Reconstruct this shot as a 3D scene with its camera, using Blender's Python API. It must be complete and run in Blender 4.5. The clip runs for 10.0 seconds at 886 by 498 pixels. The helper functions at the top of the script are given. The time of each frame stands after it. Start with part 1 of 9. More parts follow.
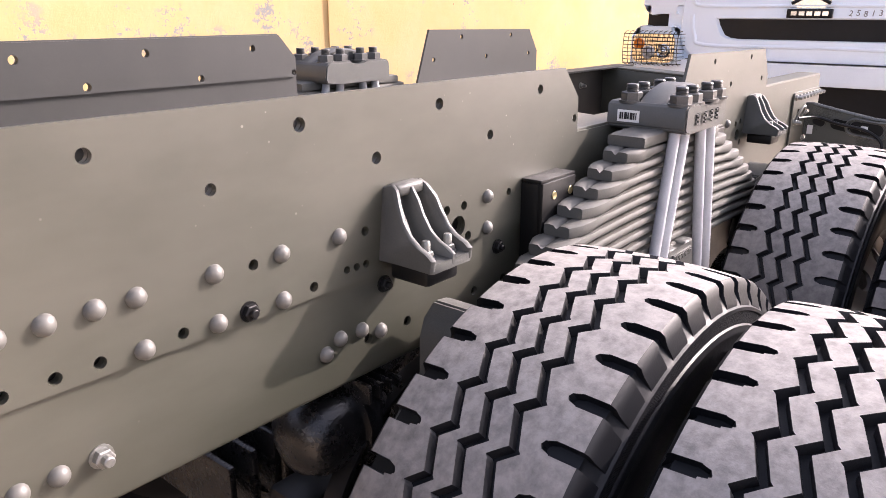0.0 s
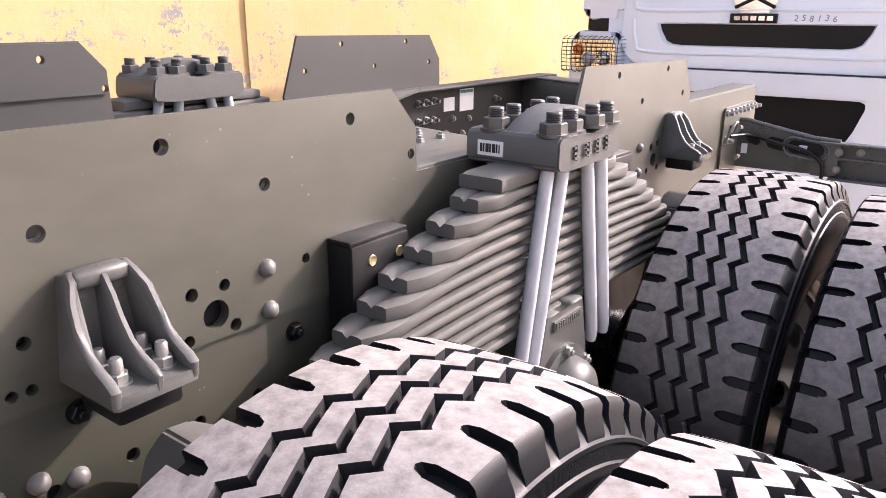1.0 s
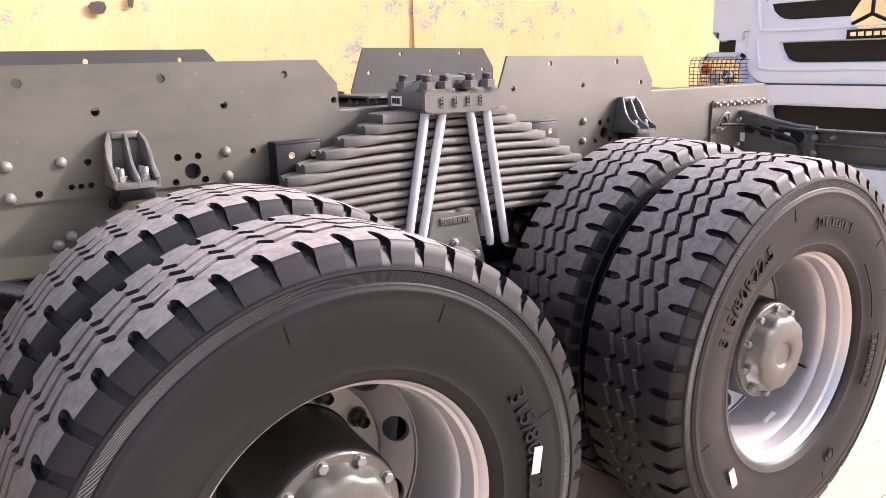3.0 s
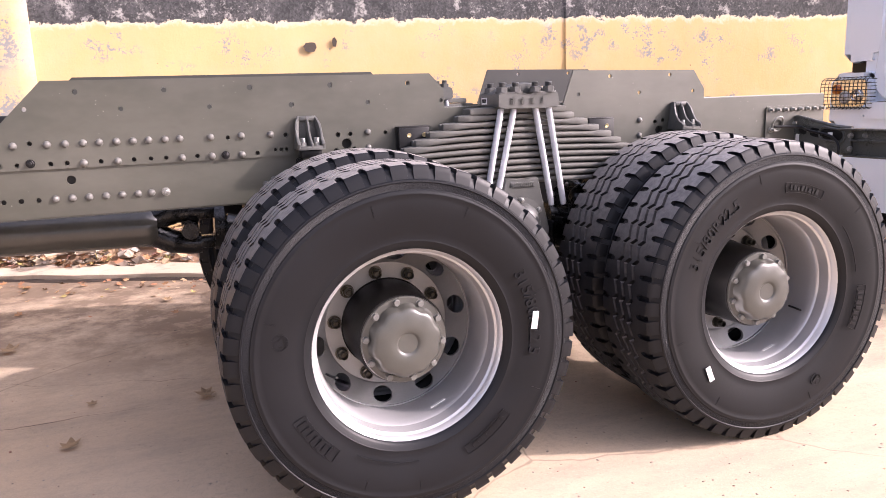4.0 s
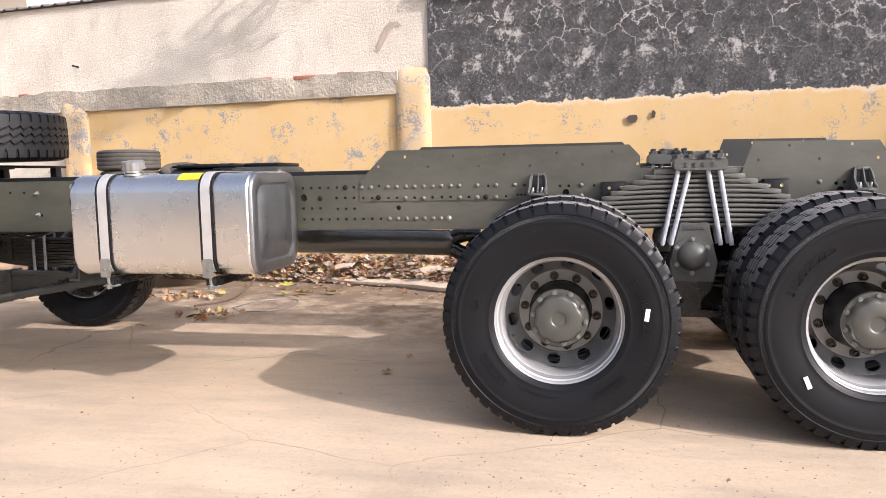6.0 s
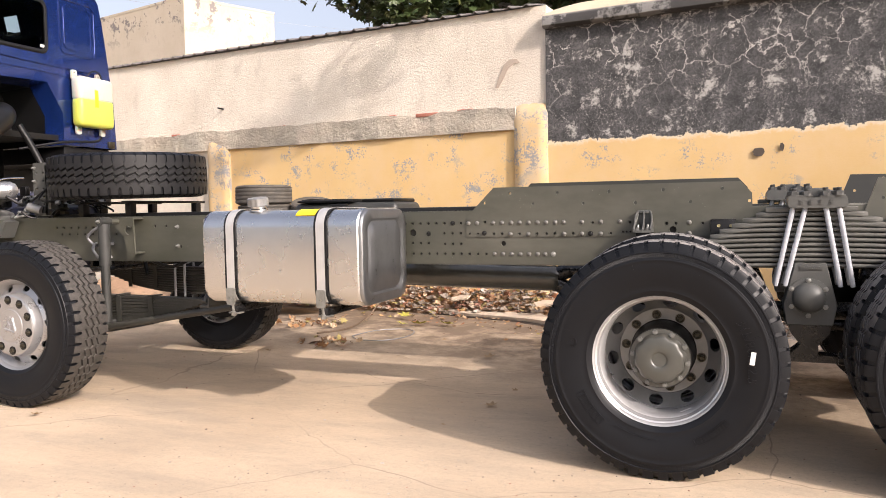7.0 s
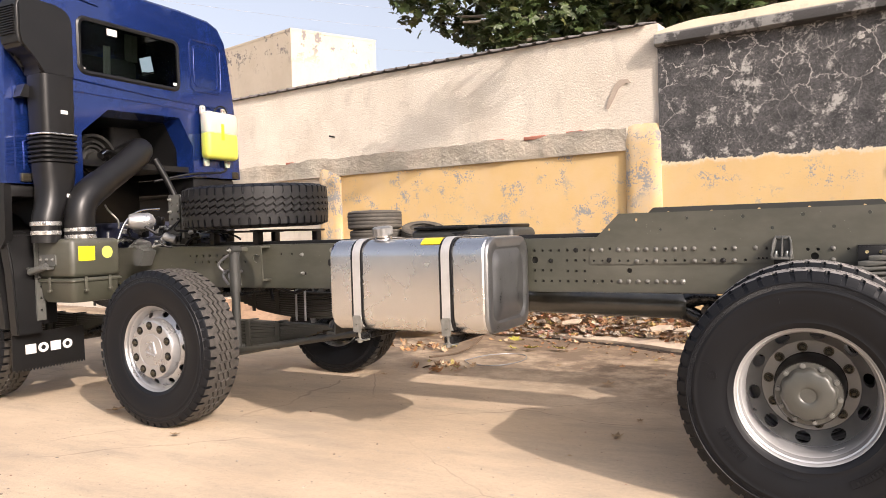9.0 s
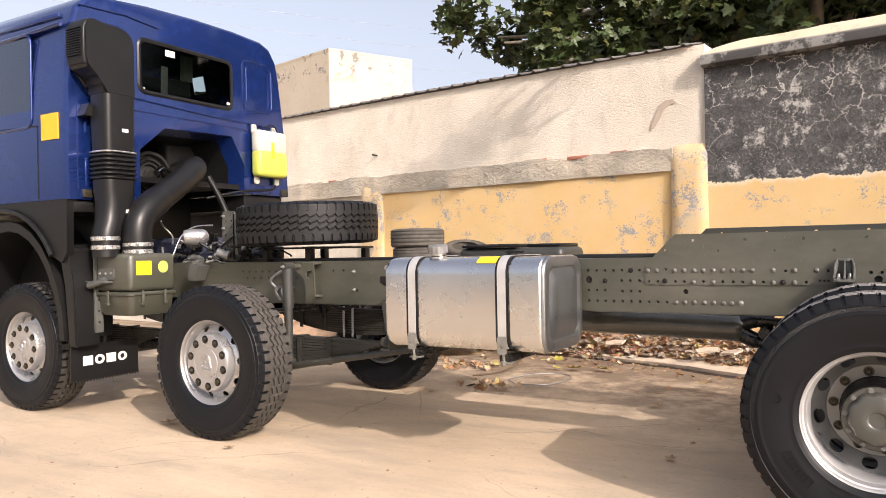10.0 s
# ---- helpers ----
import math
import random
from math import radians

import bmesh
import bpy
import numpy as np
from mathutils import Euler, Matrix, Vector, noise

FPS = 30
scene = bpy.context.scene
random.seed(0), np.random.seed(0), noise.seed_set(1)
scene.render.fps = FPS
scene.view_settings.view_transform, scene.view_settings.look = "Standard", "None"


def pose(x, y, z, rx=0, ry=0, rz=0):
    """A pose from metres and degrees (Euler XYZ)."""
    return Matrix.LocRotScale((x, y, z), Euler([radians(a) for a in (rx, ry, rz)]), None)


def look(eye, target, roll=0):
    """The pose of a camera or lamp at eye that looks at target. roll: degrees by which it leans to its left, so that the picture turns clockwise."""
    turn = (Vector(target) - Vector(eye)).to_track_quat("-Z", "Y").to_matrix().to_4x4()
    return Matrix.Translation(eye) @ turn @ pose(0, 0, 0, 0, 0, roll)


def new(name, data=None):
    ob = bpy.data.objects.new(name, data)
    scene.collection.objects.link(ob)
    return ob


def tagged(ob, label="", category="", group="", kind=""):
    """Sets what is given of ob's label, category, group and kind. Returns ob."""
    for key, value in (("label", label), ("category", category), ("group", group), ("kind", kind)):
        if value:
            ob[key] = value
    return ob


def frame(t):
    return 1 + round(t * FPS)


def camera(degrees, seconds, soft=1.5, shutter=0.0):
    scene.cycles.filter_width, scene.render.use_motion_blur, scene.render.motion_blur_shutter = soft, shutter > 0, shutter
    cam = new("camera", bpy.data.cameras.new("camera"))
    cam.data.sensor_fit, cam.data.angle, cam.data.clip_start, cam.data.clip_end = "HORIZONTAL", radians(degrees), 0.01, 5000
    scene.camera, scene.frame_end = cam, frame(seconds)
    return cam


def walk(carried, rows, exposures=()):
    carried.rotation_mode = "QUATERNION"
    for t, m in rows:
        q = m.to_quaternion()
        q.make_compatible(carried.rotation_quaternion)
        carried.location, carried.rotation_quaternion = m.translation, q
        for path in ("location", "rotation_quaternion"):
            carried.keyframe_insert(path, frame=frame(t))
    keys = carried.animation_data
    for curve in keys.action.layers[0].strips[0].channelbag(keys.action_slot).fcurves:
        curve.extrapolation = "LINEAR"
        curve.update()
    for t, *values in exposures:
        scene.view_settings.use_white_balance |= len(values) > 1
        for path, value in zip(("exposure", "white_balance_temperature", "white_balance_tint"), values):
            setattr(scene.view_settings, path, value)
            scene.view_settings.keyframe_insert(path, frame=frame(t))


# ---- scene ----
cam = camera(61.5, 10.0, soft=0.8)
PATH = [
    (0, (-0.973, -1.163, 1.438), (0.491, 0.055, 0.826), -0.0),
    (0.2, (-0.828, -1.144, 1.441), (0.657, 0.045, 0.824), 0.3),
    (0.5, (-0.69, -1.123, 1.432), (0.817, 0.042, 0.822), 0.2),
    (0.7, (-0.629, -1.117, 1.438), (0.887, 0.037, 0.831), 0.2),
    (1, (-0.505, -1.128, 1.436), (1.013, 0.026, 0.833), 0.2),
    (1.2, (-0.406, -1.151, 1.431), (1.109, 0.01, 0.833), 0.1),
    (1.5, (-0.283, -1.199, 1.42), (1.205, 0.002, 0.832), -0.1),
    (1.7, (-0.276, -1.266, 1.426), (1.175, -0.018, 0.845), -0.5),
    (2, (-0.358, -1.413, 1.415), (1.044, -0.102, 0.853), -0.6),
    (2.2, (-0.428, -1.546, 1.403), (0.926, -0.181, 0.853), -0.7),
    (2.5, (-0.473, -1.768, 1.399), (0.788, -0.309, 0.87), -1.0),
    (2.7, (-0.467, -1.931, 1.362), (0.731, -0.416, 0.846), -1.1),
    (3.8, (-0.642, -2.963, 1.255), (0.102, -1.151, 0.848), -2.1),
    (4, (-0.603, -3.184, 1.218), (0.048, -1.333, 0.83), -2.0),
    (4.2, (-0.558, -3.379, 1.205), (-0.008, -1.491, 0.841), -1.9),
    (4.5, (-0.49, -3.693, 1.171), (-0.089, -1.765, 0.82), -1.7),
    (4.7, (-0.435, -3.871, 1.177), (-0.141, -1.922, 0.837), -1.7),
    (5, (-0.282, -4.049, 1.169), (-0.144, -2.078, 0.857), -1.5),
    (5.2, (-0.181, -4.132, 1.163), (-0.144, -2.153, 0.876), -1.5),
    (5.5, (-0.063, -4.261, 1.187), (-0.194, -2.282, 0.93), -1.3),
    (5.7, (0.039, -4.376, 1.186), (-0.205, -2.405, 0.948), -1.4),
    (6, (0.138, -4.553, 1.187), (-0.247, -2.601, 0.988), -1.2),
    (6.2, (0.086, -4.648, 1.157), (-0.339, -2.699, 1.008), -0.7),
    (7.3, (0.332, -4.583, 1.222), (-0.472, -2.754, 1.122), -1.4),
    (7.5, (0.307, -4.589, 1.222), (-0.531, -2.776, 1.129), -1.5),
    (8, (0.245, -4.594, 1.231), (-0.646, -2.806, 1.149), -1.7),
    (8.5, (0.197, -4.609, 1.246), (-0.725, -2.836, 1.178), -1.8),
    (9, (0.14, -4.651, 1.262), (-0.806, -2.89, 1.213), -1.7),
    (9.5, (0.092, -4.707, 1.271), (-0.885, -2.962, 1.246), -1.4),
    (10, (0.033, -4.756, 1.267), (-0.984, -3.034, 1.269), -1.1),
]
walk(cam, [(t, look(eye, target, roll)) for t, eye, target, roll in PATH],
     exposures=[(0.0, 1.27, 6300, 25), (1.5, 1.20, 6300, 26), (2.5, 1.22, 6300, 26), (3.8, 1.08, 6200, 31), (5.0, 0.56, 6050, 17), (6.2, 0.50, 6050, 17), (7.5, 0.45, 6700, 17), (10.0, 0.47, 6600, 16)])

# ---------------------------------------------------------------- light
SUN_DIR = Vector((1.6, -0.85, 1.0)).normalized()
world = bpy.data.worlds.new("world")
scene.world = world
world.use_nodes = True
_wn = world.node_tree.nodes
_sky = _wn.new("ShaderNodeTexSky")
_sky.sky_type = "NISHITA"
_sky.sun_disc = False
_sky.sun_elevation = math.asin(SUN_DIR.z)
_sky.sun_rotation = math.atan2(SUN_DIR.x, SUN_DIR.y)
_sky.air_density = 1.0
_sky.dust_density = 4.5
_sky.ozone_density = 1.0
_hsv = _wn.new("ShaderNodeHueSaturation")
_hsv.inputs["Saturation"].default_value = 0.52
world.node_tree.links.new(_sky.outputs[0], _hsv.inputs["Color"])
# sky gain rises smoothly from the horizon to overhead, for more fill light
_tc = _wn.new("ShaderNodeTexCoord")
_sx = _wn.new("ShaderNodeSeparateXYZ")
world.node_tree.links.new(_tc.outputs["Generated"], _sx.inputs[0])
_mr = _wn.new("ShaderNodeMapRange")
_mr.interpolation_type = "SMOOTHSTEP"
for _i, _v in enumerate((0.0, 0.8, 1.35, 1.75)):
    _mr.inputs[_i + 1].default_value = _v
world.node_tree.links.new(_sx.outputs[2], _mr.inputs[0])
world.node_tree.links.new(_mr.outputs[0], _hsv.inputs["Value"])
world.node_tree.links.new(_hsv.outputs[0], _wn["Background"].inputs[0])
_wn["Background"].inputs[1].default_value = 0.118

sun_data = bpy.data.lights.new("sun", "SUN")
sun_data.energy = 3.25
sun_data.angle = radians(0.6)
sun_data.color = (1.0, 0.90, 0.79)
sun = new("sun", sun_data)
sun.matrix_world = look(SUN_DIR * 30, (0, 0, 0))

# ---------------------------------------------------------------- materials


def ramp_mix(nt, fac, a, b):
    m = nt.nodes.new("ShaderNodeMix")
    m.data_type = "RGBA"
    nt.links.new(fac, m.inputs[0])
    for sock, v in ((m.inputs[6], a), (m.inputs[7], b)):
        if isinstance(v, tuple):
            sock.default_value = (*v, 1)
        else:
            nt.links.new(v, sock)
    return m.outputs[2]


def noise_out(nt, co, scale, detail=4.0, rough=0.55, stretch=None, distort=0.0):
    if stretch:
        mp = nt.nodes.new("ShaderNodeMapping")
        mp.inputs["Scale"].default_value = stretch
        nt.links.new(co, mp.inputs[0])
        co = mp.outputs[0]
    n = nt.nodes.new("ShaderNodeTexNoise")
    n.inputs["Scale"].default_value = scale
    n.inputs["Detail"].default_value = detail
    n.inputs["Roughness"].default_value = rough
    n.inputs["Distortion"].default_value = distort
    nt.links.new(co, n.inputs["Vector"])
    return n.outputs[0]


def remap(nt, v, a, b, c=0.0, d=1.0, smooth=False):
    m = nt.nodes.new("ShaderNodeMapRange")
    m.clamp = True
    if smooth:
        m.interpolation_type = "SMOOTHSTEP"
    for i, x in enumerate((a, b, c, d)):
        m.inputs[i + 1].default_value = x
    nt.links.new(v, m.inputs[0])
    return m.outputs[0]


def math_node(nt, op, a, b=None):
    m = nt.nodes.new("ShaderNodeMath")
    m.operation = op
    for i, v in enumerate((a, b)):
        if v is None:
            continue
        if isinstance(v, (int, float)):
            m.inputs[i].default_value = v
        else:
            nt.links.new(v, m.inputs[i])
    return m.outputs[0]


def coords(nt, kind="Object"):
    return nt.nodes.new("ShaderNodeTexCoord").outputs[kind]


def bump_into(nt, bsdf, height, strength, distance):
    b = nt.nodes.new("ShaderNodeBump")
    b.inputs["Strength"].default_value = strength
    b.inputs["Distance"].default_value = distance
    nt.links.new(height, b.inputs["Height"])
    nt.links.new(b.outputs[0], bsdf.inputs["Normal"])


def surface(name, base, dark=None, rough=0.5, rough_var=0.1, metal=0.0, big=3.0, fine=60.0, bump=0.1, depth=0.001,
            dust=0.0, dust_colour=(0.42, 0.36, 0.28), coat=0.0, coat_rough=0.05, spec=0.5, random_value=0.0, top=False, specks=0.0):
    """A painted, cast or moulded surface: two scales of tone, dust on top faces, grain."""
    m = bpy.data.materials.new(name)
    m.use_nodes = True
    nt = m.node_tree
    bs = nt.nodes["Principled BSDF"]
    co = coords(nt)
    dark = dark or tuple(c * 0.8 for c in base)
    n1 = noise_out(nt, co, big, 5)
    n2 = noise_out(nt, co, fine, 3)
    f = math_node(nt, "ADD", math_node(nt, "MULTIPLY", n1, 0.65), math_node(nt, "MULTIPLY", n2, 0.35))
    col = ramp_mix(nt, remap(nt, f, 0.32, 0.68), dark, base)
    if random_value:
        oi = nt.nodes.new("ShaderNodeObjectInfo")
        col = ramp_mix(nt, math_node(nt, "MULTIPLY", oi.outputs["Random"], random_value), col, tuple(c * 0.4 for c in base))
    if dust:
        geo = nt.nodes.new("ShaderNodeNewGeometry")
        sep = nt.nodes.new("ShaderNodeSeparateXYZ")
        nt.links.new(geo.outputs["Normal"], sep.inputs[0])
        # top: the pale layer follows upward normals, so sunlight goes into the colour
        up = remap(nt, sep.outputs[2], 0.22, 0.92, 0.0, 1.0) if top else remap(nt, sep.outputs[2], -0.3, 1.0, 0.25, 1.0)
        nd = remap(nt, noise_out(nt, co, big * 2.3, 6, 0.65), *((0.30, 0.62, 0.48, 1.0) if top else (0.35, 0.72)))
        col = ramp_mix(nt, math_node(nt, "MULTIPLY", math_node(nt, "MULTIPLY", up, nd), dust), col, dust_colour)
    if specks:
        # splashes of pale dust and tiny chips, in patches
        vo = nt.nodes.new("ShaderNodeTexVoronoi")
        vo.inputs["Scale"].default_value = 46
        nt.links.new(co, vo.inputs["Vector"])
        dot = remap(nt, vo.outputs["Distance"], 0.06, 0.11, specks, 0)
        where = remap(nt, noise_out(nt, co, 4.5, 5, 0.7), 0.56, 0.66)
        col = ramp_mix(nt, math_node(nt, "MULTIPLY", dot, where), col, (0.42, 0.40, 0.36))
        film = remap(nt, noise_out(nt, co, 1.3, 6, 0.65, stretch=(0.6, 1, 1.4)), 0.45, 0.75, 0, 0.22)
        col = ramp_mix(nt, film, col, (0.30, 0.28, 0.24))
    nt.links.new(col, bs.inputs["Base Color"])
    nt.links.new(remap(nt, f, 0.3, 0.7, max(0.03, rough - rough_var), min(1, rough + rough_var)), bs.inputs["Roughness"])
    bs.inputs["Metallic"].default_value = metal
    bs.inputs["Specular IOR Level"].default_value = spec
    bs.inputs["Coat Weight"].default_value = coat
    bs.inputs["Coat Roughness"].default_value = coat_rough
    if bump:
        bump_into(nt, bs, n2, bump, depth)
    return m


M_PAINT = surface("olive_grey_paint", (0.043, 0.0442, 0.0305), (0.036, 0.0370, 0.0258), 0.50, 0.07, big=2.0, fine=220, bump=0.05, depth=0.0006, dust=0.05, spec=0.55, coat=0.40, coat_rough=0.40, specks=0.8)
M_PAINT.node_tree.nodes["Principled BSDF"].inputs["Coat IOR"].default_value = 1.65
M_RIVET = surface("pale_painted_rivet", (0.135, 0.133, 0.122), (0.10, 0.099, 0.09), 0.42, 0.08, big=30, fine=200, bump=0.15, depth=0.0005, dust=0.1)
M_CAST = surface("painted_casting", (0.086, 0.088, 0.083), (0.060, 0.062, 0.058), 0.45, 0.1, big=9, fine=300, bump=0.3, depth=0.001, dust=0.08)
M_LEAF = surface("painted_spring_steel", (0.118, 0.118, 0.108), (0.086, 0.086, 0.079), 0.58, 0.1, big=6, fine=260, bump=0.25, depth=0.0008, dust=0.12, random_value=0.2, spec=0.35)
M_UBOLT = surface("primed_bolt_steel", (0.50, 0.52, 0.55), (0.38, 0.395, 0.42), 0.4, 0.1, big=20, fine=300, bump=0.2, depth=0.0006)
M_BOLT = surface("grey_bolt", (0.12, 0.12, 0.115), (0.07, 0.07, 0.066), 0.38, 0.1, metal=0.3, big=30, fine=300, bump=0.2, depth=0.0005)
M_ZINC = surface("zinc_bolt", (0.36, 0.36, 0.34), (0.22, 0.22, 0.20), 0.42, 0.1, metal=0.7, big=40, fine=300, bump=0.1, depth=0.0004)
M_BRASS = surface("yellow_zinc_nut", (0.10, 0.088, 0.062), (0.04, 0.036, 0.028), 0.35, 0.1, metal=0.7, big=40, fine=300, bump=0.1, depth=0.0004)
M_RUBBER = surface("tyre_rubber", (0.0064, 0.0072, 0.0094), (0.0044, 0.0050, 0.0066), 0.45, 0.09, big=7, fine=300, bump=0.2, depth=0.0006, dust=0.005, dust_colour=(0.14, 0.14, 0.14), spec=0.25)
# Dust plus sunlit tops put into the colour: paler where the tread faces up.
M_TREAD = surface("dusty_sunlit_tread", (0.022, 0.022, 0.024), (0.014, 0.014, 0.016), 0.48, 0.08, big=22, fine=240, bump=0.30, depth=0.0011, dust=0.86, dust_colour=(0.38, 0.350, 0.325), spec=0.4, top=True)
M_TREADCLEAN = surface("clean_tread_rubber", (0.012, 0.012, 0.0128), (0.008, 0.008, 0.0088), 0.5, 0.08, big=20, fine=240, bump=0.2, depth=0.0008, dust=0.05, dust_colour=(0.40, 0.37, 0.34), spec=0.3, top=True)
M_TREADFRONT = surface("dusty_front_tread", (0.052, 0.048, 0.044), (0.030, 0.028, 0.026), 0.6, 0.08, big=20, fine=240, bump=0.3, depth=0.001, dust=0.25, dust_colour=(0.36, 0.32, 0.28), spec=0.3)
M_BLACK = surface("black_plastic", (0.010, 0.010, 0.0105), (0.006, 0.006, 0.0065), 0.38, 0.08, big=6, fine=350, bump=0.2, depth=0.0006, dust=0.006, spec=0.32)
M_BLACKMETAL = surface("black_enamel", (0.008, 0.008, 0.0085), (0.005, 0.005, 0.0055), 0.40, 0.1, big=12, fine=250, bump=0.2, depth=0.0006, dust=0.012, spec=0.32)
M_DARKCAST = surface("dark_axle_casting", (0.010, 0.010, 0.0105), (0.006, 0.006, 0.0065), 0.26, 0.10, big=10, fine=160, bump=0.5, depth=0.002)
M_HUBCAP = surface("olive_grey_hub_paint", (0.062, 0.063, 0.055), (0.050, 0.051, 0.045), 0.42, 0.06, big=9, fine=260, bump=0.08, depth=0.0006, dust=0.05, coat=0.3, coat_rough=0.3)
M_SILVER = surface("silver_wheel_paint", (0.50, 0.50, 0.505), (0.42, 0.42, 0.425), 0.30, 0.06, metal=0.75, big=8, fine=280, bump=0.08, depth=0.0005)
M_SPRING = surface("dark_olive_spring_paint", (0.034, 0.034, 0.029), (0.022, 0.022, 0.019), 0.42, 0.08, big=8, fine=220, bump=0.15, depth=0.0006, dust=0.08, spec=0.5)
M_RIM = surface("silver_rim_paint", (0.60, 0.60, 0.605), (0.52, 0.52, 0.525), 0.36, 0.08, metal=0.6, big=8, fine=280, bump=0.08, depth=0.0005)
M_SHAFT = surface("glossy_dark_olive_paint", (0.060, 0.060, 0.052), (0.046, 0.046, 0.040), 0.22, 0.05, big=4, fine=220, bump=0.05, depth=0.0005, dust=0.10, coat=0.5, coat_rough=0.08)
# Disc silver with the shade inside the rim put into its colour.
M_RIMGREY = surface("darkened_disc_silver", (0.27, 0.27, 0.265), (0.19, 0.19, 0.185), 0.38, 0.1, metal=0.45, big=9, fine=260, bump=0.15, depth=0.0007, dust=0.04)
M_FARSIDE = surface("dark_grey_finish", (0.034, 0.035, 0.033), (0.026, 0.027, 0.025), 0.5, 0.08, big=3, fine=220, bump=0.08, depth=0.0006, dust=0.04)
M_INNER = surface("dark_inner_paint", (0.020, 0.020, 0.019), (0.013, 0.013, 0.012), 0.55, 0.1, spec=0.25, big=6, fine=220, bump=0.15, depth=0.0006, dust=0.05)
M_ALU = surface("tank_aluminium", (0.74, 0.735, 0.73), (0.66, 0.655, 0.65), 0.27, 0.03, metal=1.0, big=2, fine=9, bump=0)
# Duller aluminium, its colour darkened for the dark surroundings it reflects.
M_ALUEND = surface("dull_end_dark_reflection", (0.32, 0.325, 0.33), (0.22, 0.225, 0.23), 0.34, 0.1, metal=0.9, big=9, fine=200, bump=0.08, depth=0.0005, dust=0.06)
M_STRAP = surface("brushed_strap_steel", (0.60, 0.59, 0.575), (0.48, 0.47, 0.455), 0.35, 0.08, metal=0.45, big=12, fine=300, bump=0.05, depth=0.0003)
M_BLUE = surface("blue_metallic_paint", (0.010, 0.034, 0.185), (0.008, 0.026, 0.140), 0.26, 0.05, metal=0.6, big=1.5, fine=600, bump=0.03, depth=0.0003, coat=1.0)
M_WHITE = surface("white_cab_paint", (0.83, 0.91, 0.99), (0.81, 0.89, 0.97), 0.28, 0.05, big=1.5, fine=200, bump=0.02, depth=0.0003, coat=0.6, dust=0.02)
M_CHROME = surface("chrome", (0.80, 0.79, 0.77), (0.70, 0.69, 0.67), 0.10, 0.04, metal=1.0, big=20, fine=200, bump=0.02, depth=0.0003)
M_YELLOW = surface("yellow_label", (0.85, 0.68, 0.02), (0.78, 0.60, 0.02), 0.4, 0.05, big=30, fine=300, bump=0)
M_PAPER = surface("white_sticker", (0.80, 0.80, 0.78), (0.72, 0.72, 0.70), 0.5, 0.05, big=30, fine=300, bump=0)
M_TEAL = surface("teal_print", (0.03, 0.22, 0.24), (0.025, 0.18, 0.20), 0.5, 0.05, bump=0)
M_INK = surface("black_ink", (0.02, 0.02, 0.02), (0.015, 0.015, 0.015), 0.5, 0.05, bump=0)
M_CAPBOLT = surface("painted_bolt", (0.16, 0.16, 0.15), (0.11, 0.11, 0.10), 0.4, 0.1, big=30, fine=300, bump=0.2, depth=0.0005)
M_REFLECT = surface("amber_reflective_label", (0.80, 0.43, 0.02), (0.72, 0.37, 0.02), 0.35, 0.05, big=30, fine=300, bump=0)
M_AMBER = surface("amber_lens", (0.75, 0.22, 0.02), (0.6, 0.16, 0.01), 0.15, 0.03, bump=0, coat=0.5)
M_HOSE = surface("grey_hose", (0.30, 0.30, 0.31), (0.2, 0.2, 0.21), 0.4, 0.1, metal=0.4, big=30, fine=400, bump=0.3)



def serrate(m, r0, r1, count):
    """Adds fine radial ribs to a band of a tyre's sidewall."""
    nt = m.node_tree
    bs = nt.nodes["Principled BSDF"]
    sep = nt.nodes.new("ShaderNodeSeparateXYZ")
    nt.links.new(coords(nt), sep.inputs[0])
    x, z = sep.outputs[0], sep.outputs[2]
    r = math_node(nt, "SQRT", math_node(nt, "ADD", math_node(nt, "MULTIPLY", x, x), math_node(nt, "MULTIPLY", z, z)))
    band = math_node(nt, "MULTIPLY", remap(nt, r, r0, r0 + 0.001), remap(nt, r, r1 - 0.001, r1, 1, 0))
    rib = math_node(nt, "SINE", math_node(nt, "MULTIPLY", math_node(nt, "ARCTAN2", z, x), count))
    b = nt.nodes.new("ShaderNodeBump")
    b.inputs["Strength"].default_value = 1.0
    b.inputs["Distance"].default_value = 0.0003
    nt.links.new(math_node(nt, "MULTIPLY", rib, band), b.inputs["Height"])
    nt.links.new(bs.inputs["Normal"].links[0].from_socket, b.inputs["Normal"])
    nt.links.new(b.outputs[0], bs.inputs["Normal"])


serrate(M_RUBBER, 0.4715, 0.4900, 1800)

# ---------------------------------------------------------------- mesh helpers


def finish(name, bm, material, smooth=40.0, recalc=True):
    if recalc:
        bmesh.ops.recalc_face_normals(bm, faces=bm.faces)
    me = bpy.data.meshes.new(name)
    bm.to_mesh(me)
    bm.free()
    me.materials.append(material)
    if smooth:
        me.shade_smooth()
        me.set_sharp_from_angle(angle=radians(smooth))
    return me


def thing(name, label, category, m=None, group="", kind=""):
    ob = new(name)
    ob.empty_display_size = 0.2
    if m is not None:
        ob.matrix_world = m
    return tagged(ob, label, category, group, kind)


def part(name, bm, material, parent, label="", smooth=40.0, m=None):
    me = bm if isinstance(bm, bpy.types.Mesh) else finish(name, bm, material, smooth)
    ob = new(name, me)
    ob.parent = parent
    if m is not None:
        ob.matrix_local = m
    if label:
        tagged(ob, label)
    return ob


def solid(name, bm, material, label, category, smooth=40.0, m=None, kind="", group=""):
    ob = new(name, finish(name, bm, material, smooth))
    if m is not None:
        ob.matrix_world = m
    return tagged(ob, label, category, group, kind)


